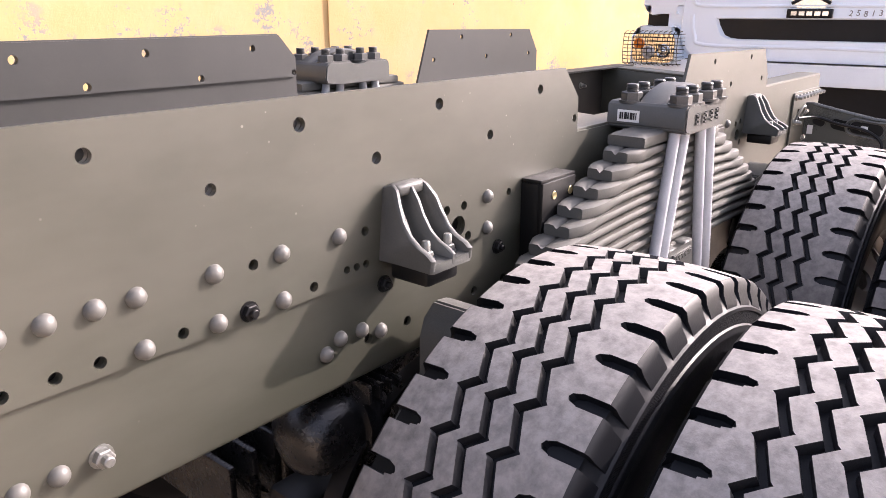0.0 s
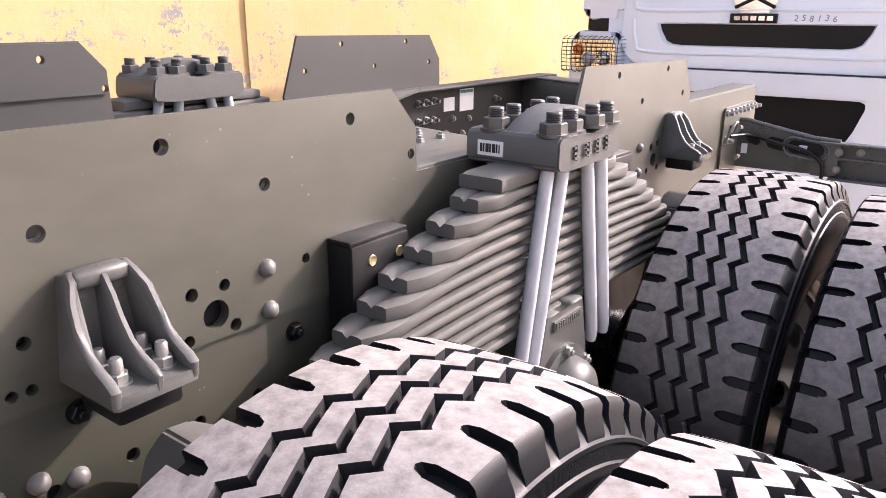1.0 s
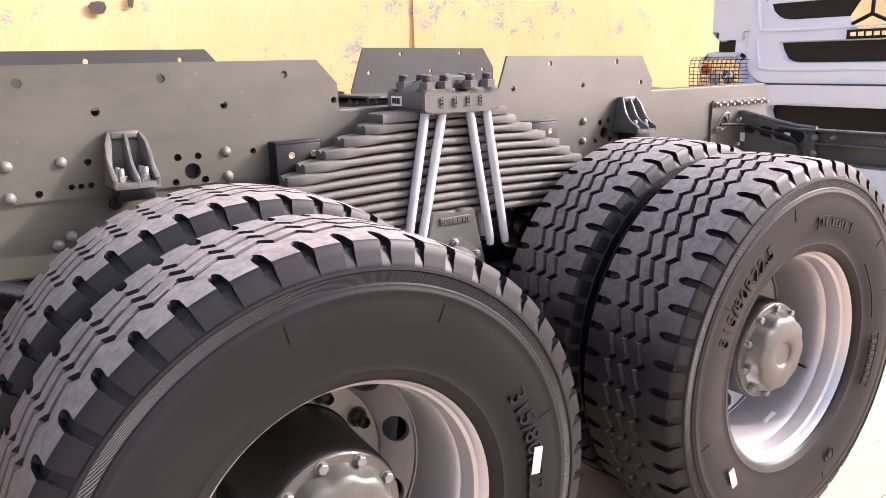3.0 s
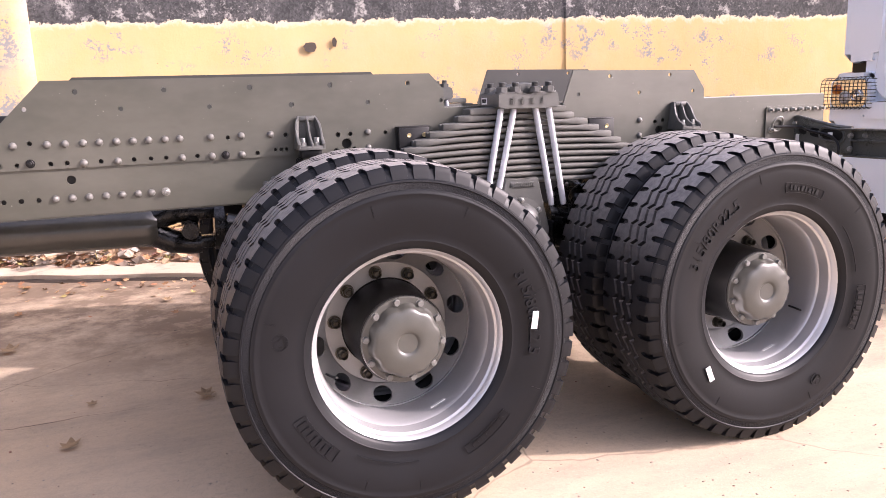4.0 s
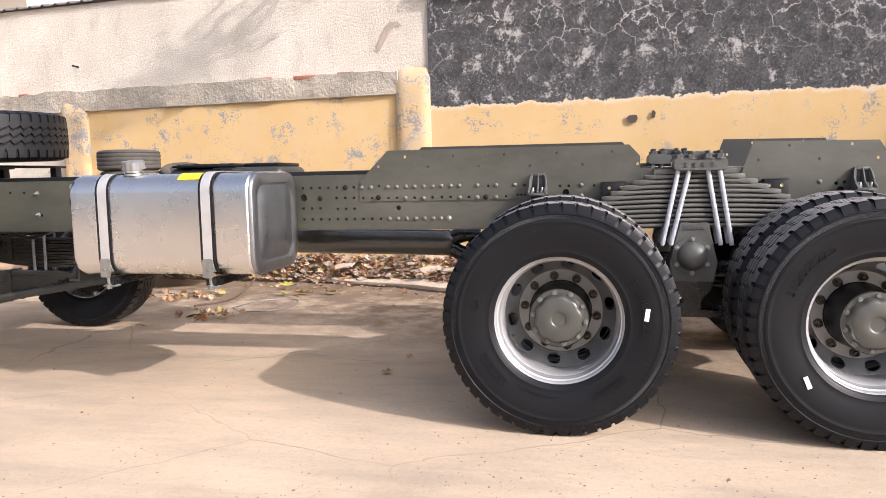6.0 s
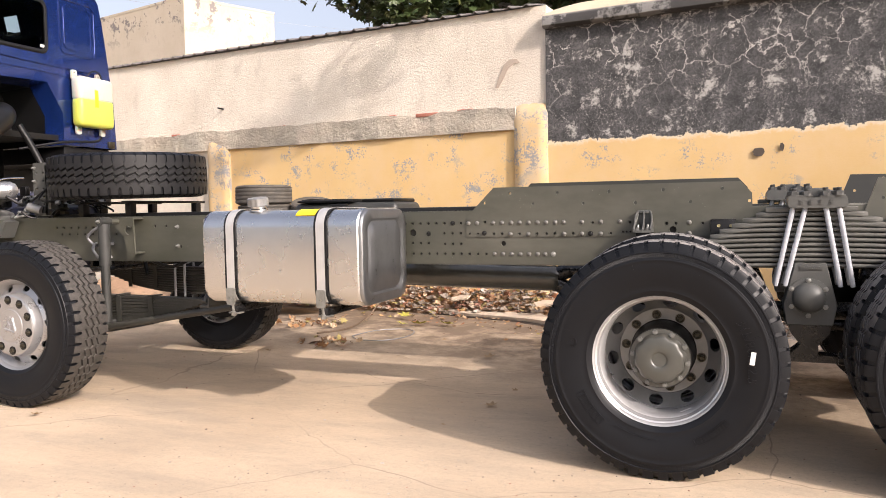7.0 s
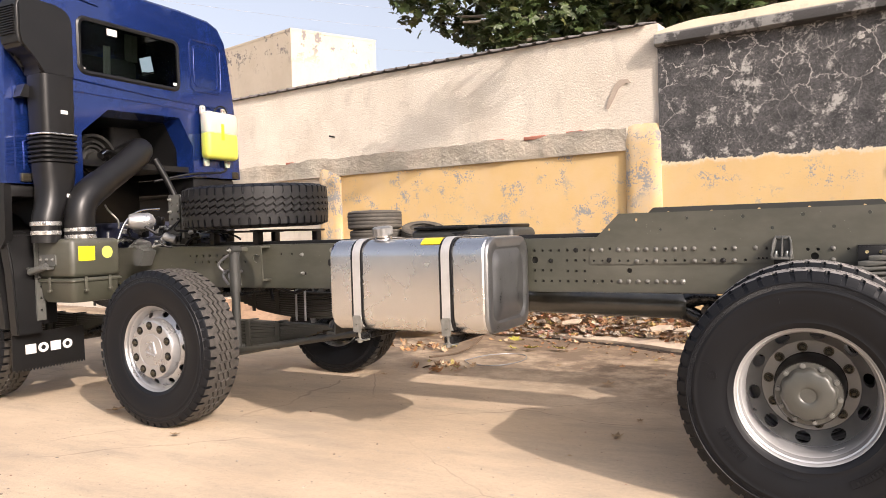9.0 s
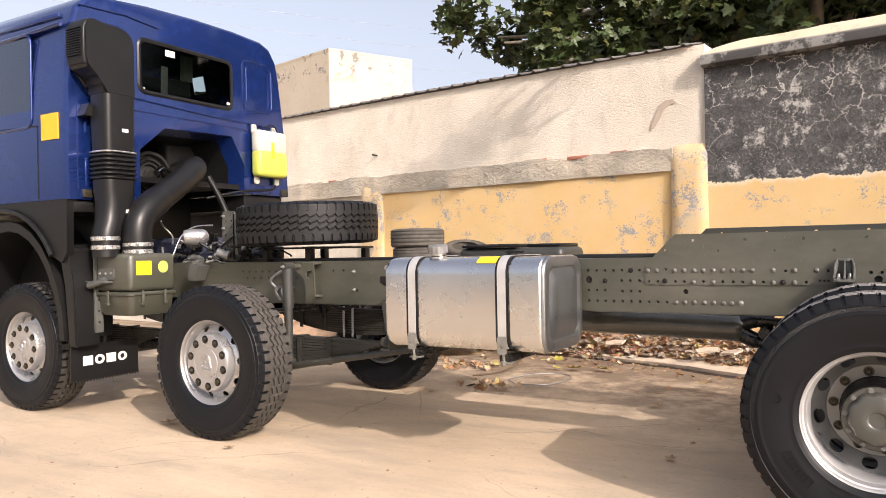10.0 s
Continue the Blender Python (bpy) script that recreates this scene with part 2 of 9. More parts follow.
def add_box(bm, x0, x1, y0, y1, z0, z1, bev=0.0, seg=2):
    vs = [bm.verts.new((x, y, z)) for x in (x0, x1) for y in (y0, y1) for z in (z0, z1)]
    fs = [bm.faces.new([vs[i] for i in q]) for q in ((0, 1, 3, 2), (4, 6, 7, 5), (0, 4, 5, 1), (2, 3, 7, 6), (0, 2, 6, 4), (1, 5, 7, 3))]
    if bev:
        es = list({e for f in fs for e in f.edges})
        bmesh.ops.bevel(bm, geom=es, offset=bev, segments=seg, profile=0.5, affect="EDGES")
    return bm


def basis(d):
    d = d.normalized()
    up = Vector((0, 0, 1)) if abs(d.z) < 0.95 else Vector((1, 0, 0))
    a = d.cross(up).normalized()
    return a, d.cross(a).normalized()


def add_cyl(bm, p0, p1, r0, r1=None, n=16, caps=True):
    p0, p1 = Vector(p0), Vector(p1)
    r1 = r0 if r1 is None else r1
    a, b = basis(p1 - p0)
    rings = []
    for p, r in ((p0, r0), (p1, r1)):
        rings.append([bm.verts.new(p + (a * math.cos(t) + b * math.sin(t)) * r) for t in (2 * math.pi * i / n for i in range(n))])
    for i in range(n):
        j = (i + 1) % n
        bm.faces.new((rings[0][i], rings[0][j], rings[1][j], rings[1][i]))
    if caps:
        bm.faces.new(rings[0][::-1])
        bm.faces.new(rings[1])
    return bm


def add_tube(bm, pts, r, n=10, caps=True, flat=1.0):
    """A bent bar through pts; r is one radius or a list; flat squeezes it along its second side."""
    pts = [Vector(p) for p in pts]
    rs = r if isinstance(r, (list, tuple)) else [r] * len(pts)
    d0 = (pts[1] - pts[0]).normalized()
    a, b = basis(d0)
    rings = []
    for i, p in enumerate(pts):
        d = (pts[min(i + 1, len(pts) - 1)] - pts[max(i - 1, 0)]).normalized()
        a = (a - d * a.dot(d)).normalized()
        b = d.cross(a).normalized()
        rings.append([bm.verts.new(p + (a * math.cos(t) + b * math.sin(t) * flat) * rs[i]) for t in (2 * math.pi * k / n for k in range(n))])
    for q0, q1 in zip(rings, rings[1:]):
        for k in range(n):
            j = (k + 1) % n
            bm.faces.new((q0[k], q0[j], q1[j], q1[k]))
    if caps:
        bm.faces.new(rings[0][::-1])
        bm.faces.new(rings[-1])
    return bm


def curve_pts(pts, n=6):
    """Points of a smooth curve through pts."""
    pts = [Vector(p) for p in pts]
    out = []
    for i in range(len(pts) - 1):
        p0, p1, p2, p3 = pts[max(i - 1, 0)], pts[i], pts[i + 1], pts[min(i + 2, len(pts) - 1)]
        for k in range(n):
            t = k / n
            out.append(0.5 * ((2 * p1) + (p2 - p0) * t + (2 * p0 - 5 * p1 + 4 * p2 - p3) * t * t + (3 * p1 - p0 - 3 * p2 + p3) * t ** 3))
    return out + [pts[-1]]


def add_rev(bm, prof, n=48, o=(0, 0, 0), close=False):
    """Turns a profile of (along y, radius) about the y axis through o."""
    ox, oy, oz = o
    rings = []
    for a, r in prof:
        if r < 1e-5:
            rings.append([bm.verts.new((ox, oy + a, oz))])
        else:
            rings.append([bm.verts.new((ox + r * math.cos(t), oy + a, oz + r * math.sin(t))) for t in (2 * math.pi * i / n for i in range(n))])
    pairs = list(zip(rings, rings[1:])) + ([(rings[-1], rings[0])] if close else [])
    for q0, q1 in pairs:
        for i in range(n):
            j = (i + 1) % n
            c = [q0[i % len(q0)], q0[j % len(q0)], q1[j % len(q1)], q1[i % len(q1)]]
            c = [v for k, v in enumerate(c) if v not in c[:k]]
            if len(c) > 2:
                bm.faces.new(c)
    return bm


def add_plate(bm, outline, lo, hi, holes=(), axis="y", hn=14):
    """A plate of an outline, cut through by round holes (u, v, r), from lo to hi along axis."""
    def put(u, v, w):
        return (u, w, v) if axis == "y" else ((w, u, v) if axis == "x" else (u, v, w))
    tmp = bmesh.new()
    loops = [[(u, v) for u, v in outline]]
    for u, v, r in holes:
        loops.append([(u + r * math.cos(2 * math.pi * i / hn), v + r * math.sin(2 * math.pi * i / hn)) for i in range(hn)])
    if not holes:
        a = [bm.verts.new(put(u, v, lo)) for u, v in outline]
        b = [bm.verts.new(put(u, v, hi)) for u, v in outline]
        bm.faces.new(a)
        bm.faces.new(b[::-1])
        for i in range(len(a)):
            j = (i + 1) % len(a)
            bm.faces.new((a[i], b[i], b[j], a[j]))
        tmp.free()
        return bm
    edges = []
    for lp in loops:
        vs = [tmp.verts.new((u, v, 0)) for u, v in lp]
        edges += [tmp.edges.new((vs[i], vs[(i + 1) % len(vs)])) for i in range(len(vs))]
    bmesh.ops.triangle_fill(tmp, use_beauty=True, edges=edges)
    tmp.verts.ensure_lookup_table()
    tmp.verts.index_update()
    tris = [[v.index for v in f.verts] for f in tmp.faces]
    cos = [(v.co.x, v.co.y) for v in tmp.verts]
    tmp.free()
    a = [bm.verts.new(put(u, v, lo)) for u, v in cos]
    b = [bm.verts.new(put(u, v, hi)) for u, v in cos]
    for t in tris:
        bm.faces.new([a[i] for i in t])
        bm.faces.new([b[i] for i in reversed(t)])
    k = 0
    for lp in loops:
        m = len(lp)
        for i in range(m):
            p, q = k + i, k + (i + 1) % m
            bm.faces.new((a[p], b[p], b[q], a[q]))
        k += m
    return bm


def rounded(x0, x1, z0, z1, r, n=5):
    """The outline of a rectangle with round corners."""
    out = []
    for cx, cz, a0 in ((x1 - r, z1 - r, 0), (x0 + r, z1 - r, 90), (x0 + r, z0 + r, 180), (x1 - r, z0 + r, 270)):
        for i in range(n + 1):
            t = radians(a0 + 90 * i / n)
            out.append((cx + r * math.cos(t), cz + r * math.sin(t)))
    return out


def dome(r, h, n=14):
    """A round rivet head that stands out towards -y."""
    bm = bmesh.new()
    return add_rev(bm, [(0.002, r)] + [(-h * math.sin(t), r * math.cos(t)) for t in (radians(a) for a in (0, 25, 50, 72))] + [(-h, 0)], n)


def hexbolt(r, h, stud=0.0, sr=0.0, washer=True, n=6):
    """A hexagon nut with washer and stud, standing out towards -y."""
    bm = bmesh.new()
    if washer:
        add_cyl(bm, (0, 0.002, 0), (0, -h * 0.15, 0), r * 1.22, n=16)
    add_rev(bm, [(-h * 0.1, 0), (-h * 0.1, r), (-h * 0.9, r), (-h, r * 0.86), (-h, 0)], 6)
    if stud:
        add_rev(bm, [(-h * 0.9, sr), (-h - stud * 0.85, sr), (-h - stud, sr * 0.8), (-h - stud, 0)], 12)
    return bm


def to_z(m=None):
    """Turns a -y fitting so that it stands upwards."""
    return pose(0, 0, 0, -90, 0, 0)

# ---------------------------------------------------------------- ground


def ground_material():
    m = bpy.data.materials.new("dusty_concrete")
    m.use_nodes = True
    nt = m.node_tree
    bs = nt.nodes["Principled BSDF"]
    co = coords(nt)
    n1 = noise_out(nt, co, 0.55, 6, 0.6)
    n2 = noise_out(nt, co, 3.1, 6, 0.65, stretch=(0.28, 1.1, 1.0))
    n3 = noise_out(nt, co, 45, 4, 0.7)
    n4 = noise_out(nt, co, 260, 2, 0.6)
    col = ramp_mix(nt, remap(nt, n1, 0.35, 0.65), (0.49, 0.38, 0.268), (0.62, 0.49, 0.35))
    col = ramp_mix(nt, remap(nt, n2, 0.46, 0.68, 0.0, 0.65), col, (0.36, 0.295, 0.225))
    col = ramp_mix(nt, remap(nt, n3, 0.48, 0.75, 0.0, 0.45), col, (0.33, 0.28, 0.22))
    # worn dark specks of grit
    sp = nt.nodes.new("ShaderNodeTexVoronoi")
    sp.inputs["Scale"].default_value = 34
    nt.links.new(co, sp.inputs["Vector"])
    col = ramp_mix(nt, math_node(nt, "MULTIPLY", remap(nt, sp.outputs["Distance"], 0.05, 0.11, 1, 0), remap(nt, n2, 0.45, 0.6)), col, (0.20, 0.17, 0.14))
    # thin cracks
    cv = nt.nodes.new("ShaderNodeTexVoronoi")
    cv.feature = "DISTANCE_TO_EDGE"
    cv.inputs["Scale"].default_value = 0.42
    cw = nt.nodes.new("ShaderNodeMix")
    cw.data_type = "VECTOR"
    cw.inputs[0].default_value = 0.16
    cz = nt.nodes.new("ShaderNodeTexNoise")
    cz.inputs["Scale"].default_value = 2.2
    cz.inputs["Detail"].default_value = 6
    nt.links.new(co, cz.inputs["Vector"])
    nt.links.new(co, cw.inputs[4])
    nt.links.new(cz.outputs[1], cw.inputs[5])
    nt.links.new(cw.outputs[1], cv.inputs["Vector"])
    rift = remap(nt, cv.outputs["Distance"], 0.0006, 0.0024, 0.5, 0)
    col = ramp_mix(nt, math_node(nt, "MULTIPLY", rift, remap(nt, n1, 0.40, 0.55)), col, (0.17, 0.13, 0.10))
    pale = noise_out(nt, co, 1.5, 7, 0.7, stretch=(0.5, 1.2, 1.0))
    col = ramp_mix(nt, remap(nt, pale, 0.52, 0.70, 0, 0.6), col, (0.68, 0.53, 0.375))
    # fine sandy speckle
    col = ramp_mix(nt, remap(nt, n4, 0.54, 0.70, 0, 0.40), col, (0.27, 0.215, 0.165))
    grit = noise_out(nt, co, 120, 5, 0.75)
    col = ramp_mix(nt, remap(nt, grit, 0.56, 0.66, 0, 0.35), col, (0.74, 0.62, 0.47))
    # earth towards the wall
    sep = nt.nodes.new("ShaderNodeSeparateXYZ")
    nt.links.new(co, sep.inputs[0])
    edge = math_node(nt, "ADD", sep.outputs[1], math_node(nt, "MULTIPLY", sep.outputs[0], 0.16))
    edge = math_node(nt, "ADD", edge, math_node(nt, "MULTIPLY", n2, 0.9))
    col = ramp_mix(nt, remap(nt, edge, 2.6, 3.3, 0, 0.85), col, (0.24, 0.175, 0.12))
    # trodden dirt that has spread out from the earth strip
    sm = noise_out(nt, co, 2.4, 7, 0.72)
    near = math_node(nt, "ADD", math_node(nt, "ADD", sep.outputs[1], math_node(nt, "MULTIPLY", sep.outputs[0], 0.30)), math_node(nt, "MULTIPLY", sm, 1.6))
    col = ramp_mix(nt, math_node(nt, "MULTIPLY", remap(nt, near, 0.7, 2.2), remap(nt, sm, 0.38, 0.54, 0.22, 0.95)), col, (0.185, 0.138, 0.100))
    nt.links.new(col, bs.inputs["Base Color"])
    bs.inputs["Roughness"].default_value = 0.9
    bs.inputs["Specular IOR Level"].default_value = 0.25
    h = math_node(nt, "ADD", math_node(nt, "MULTIPLY", n3, 0.7), math_node(nt, "MULTIPLY", n4, 0.3))
    bump_into(nt, bs, h, 0.35, 0.006)
    return m


M_GROUND = ground_material()
bm = bmesh.new()
xs = [-300, -80, -30] + [-14 + 0.5 * i for i in range(53)] + [30, 80, 300]
ys = [-300, -80, -25] + [-9 + 0.5 * i for i in range(27)] + [30, 80, 300]
GZ = -0.034
grid = [[bm.verts.new((x, y, GZ)) for y in ys] for x in xs]
for i in range(len(xs) - 1):
    for j in range(len(ys) - 1):
        bm.faces.new((grid[i][j], grid[i + 1][j], grid[i + 1][j + 1], grid[i][j + 1]))
solid("ground", bm, M_GROUND, "dusty tan concrete yard with grit, cracks and leaves", "ground", kind="structure")

# ---------------------------------------------------------------- boundary wall
WALL = pose(0, 3.50, 0, 0, 0, -6.28)


def wall_material(name, split, yellow=True, worn=0.0, bare=0.0):
    """Rendered wall: peeling yellow paint below the ragged line, blackened cement with white cracks above."""
    m = bpy.data.materials.new(name)
    m.use_nodes = True
    nt = m.node_tree
    bs = nt.nodes["Principled BSDF"]
    co = coords(nt)
    sep = nt.nodes.new("ShaderNodeSeparateXYZ")
    nt.links.new(co, sep.inputs[0])
    big = noise_out(nt, co, 1.3, 5, 0.6)
    mid = noise_out(nt, co, 6.0, 6, 0.65)
    fine = noise_out(nt, co, 42, 5, 0.7)
    # yellow coat with chips down to grey
    y = ramp_mix(nt, remap(nt, big, 0.3, 0.7), (0.655, 0.446, 0.203), (0.700, 0.502, 0.250))
    streak = noise_out(nt, co, 2.2, 6, 0.65, stretch=(1.0, 1, 0.7))
    y = ramp_mix(nt, remap(nt, streak, 0.45, 0.70, 0, 0.45), y, (0.68, 0.51, 0.32))
    if worn:
        wash = remap(nt, noise_out(nt, co, 3.4, 6, 0.7), 0.40, 0.58, 0, worn)
        y = ramp_mix(nt, wash, y, (0.58, 0.47, 0.33))
    chips = math_node(nt, "ADD", math_node(nt, "MULTIPLY", mid, 0.55), math_node(nt, "MULTIPLY", fine, 0.45))
    area = remap(nt, noise_out(nt, co, 1.5, 3, 0.5, stretch=(1.0, 1.0, 1.4)), 0.51 - 0.2 * worn - bare, 0.60 - 0.2 * worn - bare)
    chip = math_node(nt, "MULTIPLY", remap(nt, chips, 0.535 - 0.03 * worn, 0.555 - 0.03 * worn), area)
    y = ramp_mix(nt, chip, y, (0.31, 0.305, 0.30))
    spots = remap(nt, noise_out(nt, co, 11.0, 3, 0.5), 0.76, 0.775)
    y = ramp_mix(nt, spots, y, (0.30, 0.16, 0.08))
    # blackened cement
    vo = nt.nodes.new("ShaderNodeTexVoronoi")
    vo.feature = "DISTANCE_TO_EDGE"
    vo.inputs["Scale"].default_value = 4.6
    vo.inputs["Randomness"].default_value = 1.0
    warp = nt.nodes.new("ShaderNodeMix")
    warp.data_type = "VECTOR"
    warp.inputs[0].default_value = 0.22
    nz = nt.nodes.new("ShaderNodeTexNoise")
    nz.inputs["Scale"].default_value = 6.0
    nz.inputs["Detail"].default_value = 7
    nz.inputs["Roughness"].default_value = 0.7
    nt.links.new(co, nz.inputs["Vector"])
    nt.links.new(co, warp.inputs[4])
    nt.links.new(nz.outputs[1], warp.inputs[5])
    nt.links.new(warp.outputs[1], vo.inputs["Vector"])
    d = ramp_mix(nt, remap(nt, mid, 0.3, 0.7), (0.040, 0.040, 0.042), (0.145, 0.142, 0.140))
    d = ramp_mix(nt, remap(nt, fine, 0.42, 0.60, 0, 0.75), d, (0.040, 0.040, 0.041))
    pits = remap(nt, noise_out(nt, co, 70, 4, 0.8), 0.56, 0.64, 0, 0.3)
    d = ramp_mix(nt, pits, d, (0.24, 0.235, 0.23))
    rise = remap(nt, sep.outputs[2], 1.9, 3.2)
    drip = noise_out(nt, co, 9.0, 6, 0.7, stretch=(1.6, 1, 0.22))
    d = ramp_mix(nt, remap(nt, drip, 0.5, 0.75, 0, 0.45), d, (0.045, 0.043, 0.042))
    place = math_node(nt, "MULTIPLY", remap(nt, noise_out(nt, co, 2.1, 4, 0.6), 0.42, 0.54), remap(nt, sep.outputs[2], 2.2, 2.75, 0.12, 1.0))
    crack = math_node(nt, "MULTIPLY", remap(nt, vo.outputs["Distance"], 0.008, 0.022, 1, 0), place)
    d = ramp_mix(nt, math_node(nt, "MULTIPLY", crack, 0.95), d, (0.60, 0.57, 0.53))
    speck = remap(nt, noise_out(nt, co, 34, 8, 0.82), 0.555, 0.60, 0, 0.65)
    d = ramp_mix(nt, math_node(nt, "MULTIPLY", speck, remap(nt, noise_out(nt, co, 1.7, 3, 0.5), 0.45, 0.6)), d, (0.50, 0.48, 0.45))
    bloom = math_node(nt, "MULTIPLY", remap(nt, noise_out(nt, co, 3.6, 10, 0.79), 0.545, 0.605), 0.9)
    d = ramp_mix(nt, bloom, d, (0.47, 0.45, 0.42))
    if yellow:
        line = math_node(nt, "ADD", sep.outputs[2], math_node(nt, "MULTIPLY", mid, 0.22))
        line = math_node(nt, "ADD", line, math_node(nt, "MULTIPLY", fine, 0.07))
        white = remap(nt, line, split + 0.10, split + 0.145)
        over = remap(nt, line, split + 0.145, split + 0.155)
        col = ramp_mix(nt, white, y, (0.72, 0.62, 0.46))
        col = ramp_mix(nt, over, col, d)
    else:
        col = d
    nt.links.new(col, bs.inputs["Base Color"])
    bs.inputs["Roughness"].default_value = 0.85
    bs.inputs["Specular IOR Level"].default_value = 0.2
    h = math_node(nt, "ADD", math_node(nt, "MULTIPLY", mid, 0.8), math_node(nt, "MULTIPLY", fine, 0.35))
    h = math_node(nt, "SUBTRACT", h, math_node(nt, "MULTIPLY", chip, 0.25))
    bump_into(nt, bs, h, 0.4, 0.012)
    return m


def plaster(name, a, b, c, rough_scale=30, depth=0.012):
    m = bpy.data.materials.new(name)
    m.use_nodes = True
    nt = m.node_tree
    bs = nt.nodes["Principled BSDF"]
    co = coords(nt)
    n1 = noise_out(nt, co, 1.1, 6, 0.6)
    n2 = noise_out(nt, co, rough_scale, 5, 0.7)
    n3 = noise_out(nt, co, 4.5, 6, 0.65, stretch=(1, 1, 0.4))
    col = ramp_mix(nt, remap(nt, n1, 0.35, 0.65), a, b)
    col = ramp_mix(nt, remap(nt, n3, 0.55, 0.75, 0, 0.6), col, c)
    col = ramp_mix(nt, remap(nt, n2, 0.58, 0.8, 0, 0.4), col, c)
    nt.links.new(col, bs.inputs["Base Color"])
    bs.inputs["Roughness"].default_value = 0.9
    bs.inputs["Specular IOR Level"].default_value = 0.2
    n5 = noise_out(nt, co, rough_scale * 3.3, 3, 0.6)
    bump_into(nt, bs, math_node(nt, "ADD", math_node(nt, "MULTIPLY", n2, 0.7), math_node(nt, "MULTIPLY", n5, 0.3)), 0.6, depth)
    return m


M_WALL = wall_material("peeling_yellow_wall", 1.93)
M_WALLY = wall_material("peeling_yellow_plinth", 3.0, bare=0.045)
M_CEMENT = plaster("rough_grey_cement", (0.32, 0.30, 0.25), (0.52, 0.455, 0.365), (0.17, 0.158, 0.14), 9, 0.075)
M_PLASTER = plaster("white_plaster", (0.64, 0.575, 0.48), (0.76, 0.695, 0.595), (0.48, 0.43, 0.36), 42, 0.032)
M_PILLAR = wall_material("worn_yellow_pillar", 3.0, worn=0.75)
M_BRICKRED = plaster("broken_red_brick", (0.36, 0.12, 0.08), (0.45, 0.20, 0.14), (0.30, 0.22, 0.18), 40, 0.01)
M_COPING = plaster("weathered_coping", (0.50, 0.42, 0.30), (0.60, 0.52, 0.39), (0.28, 0.25, 0.21), 14, 0.02)
M_BUILD = plaster("cream_render", (0.50, 0.435, 0.34), (0.54, 0.475, 0.38), (0.44, 0.385, 0.30), 4, 0.02)



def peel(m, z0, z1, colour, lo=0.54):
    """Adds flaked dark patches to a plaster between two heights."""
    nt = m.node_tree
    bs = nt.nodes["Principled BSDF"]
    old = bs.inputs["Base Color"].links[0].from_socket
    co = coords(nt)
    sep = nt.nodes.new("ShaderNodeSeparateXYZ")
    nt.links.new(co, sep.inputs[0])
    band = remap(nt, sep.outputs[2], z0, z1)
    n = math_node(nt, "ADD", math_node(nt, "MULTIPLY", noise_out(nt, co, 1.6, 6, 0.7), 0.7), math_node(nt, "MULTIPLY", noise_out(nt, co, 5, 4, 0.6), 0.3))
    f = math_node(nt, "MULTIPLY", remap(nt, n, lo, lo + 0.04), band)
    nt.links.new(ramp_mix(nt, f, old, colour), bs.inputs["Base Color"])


peel(M_BUILD, 8.3, 9.2, (0.22, 0.20, 0.19))
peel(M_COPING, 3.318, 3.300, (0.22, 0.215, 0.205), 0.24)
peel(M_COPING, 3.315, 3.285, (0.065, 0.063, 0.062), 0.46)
M_TILE = surface("dark_roof_sheet", (0.17, 0.155, 0.145), (0.09, 0.083, 0.078), 0.7, 0.1, big=5, fine=40, bump=0.4, depth=0.004)


def rough_slab(bm, x0, x1, y0, y1, z0, z1, step=0.12, amp=0.012, seed=0.0, top_amp=0.0):
    """A rendered block whose front and upper edge are uneven by hand."""
    nx = max(2, int((x1 - x0) / step))
    nz = max(1, int((z1 - z0) / step))
    front = []
    for i in range(nx + 1):
        x = x0 + (x1 - x0) * i / nx
        zt = z1 + top_amp * noise.noise((x * 1.7, seed, 3.1)) + top_amp * 0.5 * noise.noise((x * 6, seed, 9.1))
        col = []
        for k in range(nz + 1):
            z = z0 + (zt - z0) * k / nz
            col.append(bm.verts.new((x, y0 + amp * noise.noise((x * 2.6, z * 2.6, seed)) + amp * 0.5 * noise.noise((x * 8, z * 8, seed)), z)))
        col.append(bm.verts.new((x, y1, zt)))
        col.append(bm.verts.new((x, y1, z0)))
        front.append(col)
    m = len(front[0])
    for a, b in zip(front, front[1:]):
        for k in range(m):
            j = (k + 1) % m
            bm.faces.new((a[k], b[k], b[j], a[j]))
    bm.faces.new(front[0][::-1])
    bm.faces.new(front[-1])
    return bm


bm = bmesh.new()
rough_slab(bm, -1.62, 14.0, 0.0, 0.30, -0.05, 3.20, 0.2, 0.010, 1.0)
solid("wall_yard", bm, M_WALL, "boundary wall, peeling yellow paint below blackened cracked cement", "wall", m=WALL, kind="structure")
bm = bmesh.new()
rough_slab(bm, -6.35, -1.62, 0.02, 0.30, -0.05, 2.10, 0.2, 0.010, 2.0)
solid("wall_yellow", bm, M_WALLY, "boundary wall with peeling yellow paint showing grey patches", "wall", m=WALL, kind="structure")
bm = bmesh.new()
rough_slab(bm, -26.0, -6.35, 0.03, 0.30, -0.05, 2.10, 0.3, 0.010, 2.6)
solid("wall_white_low", bm, M_PLASTER, "plain whitewashed lower wall", "wall", m=WALL, kind="structure")
bm = bmesh.new()
rough_slab(bm, -26.0, -1.98, -0.022, 0.28, 2.10, 2.36, 0.06, 0.038, 3.0, 0.038)
solid("wall_ledge", bm, M_CEMENT, "rough grey cement ledge along the wall", "ledge", m=WALL, kind="structure")
rnd = random.Random(41)
bm = bmesh.new()
x = -7.4
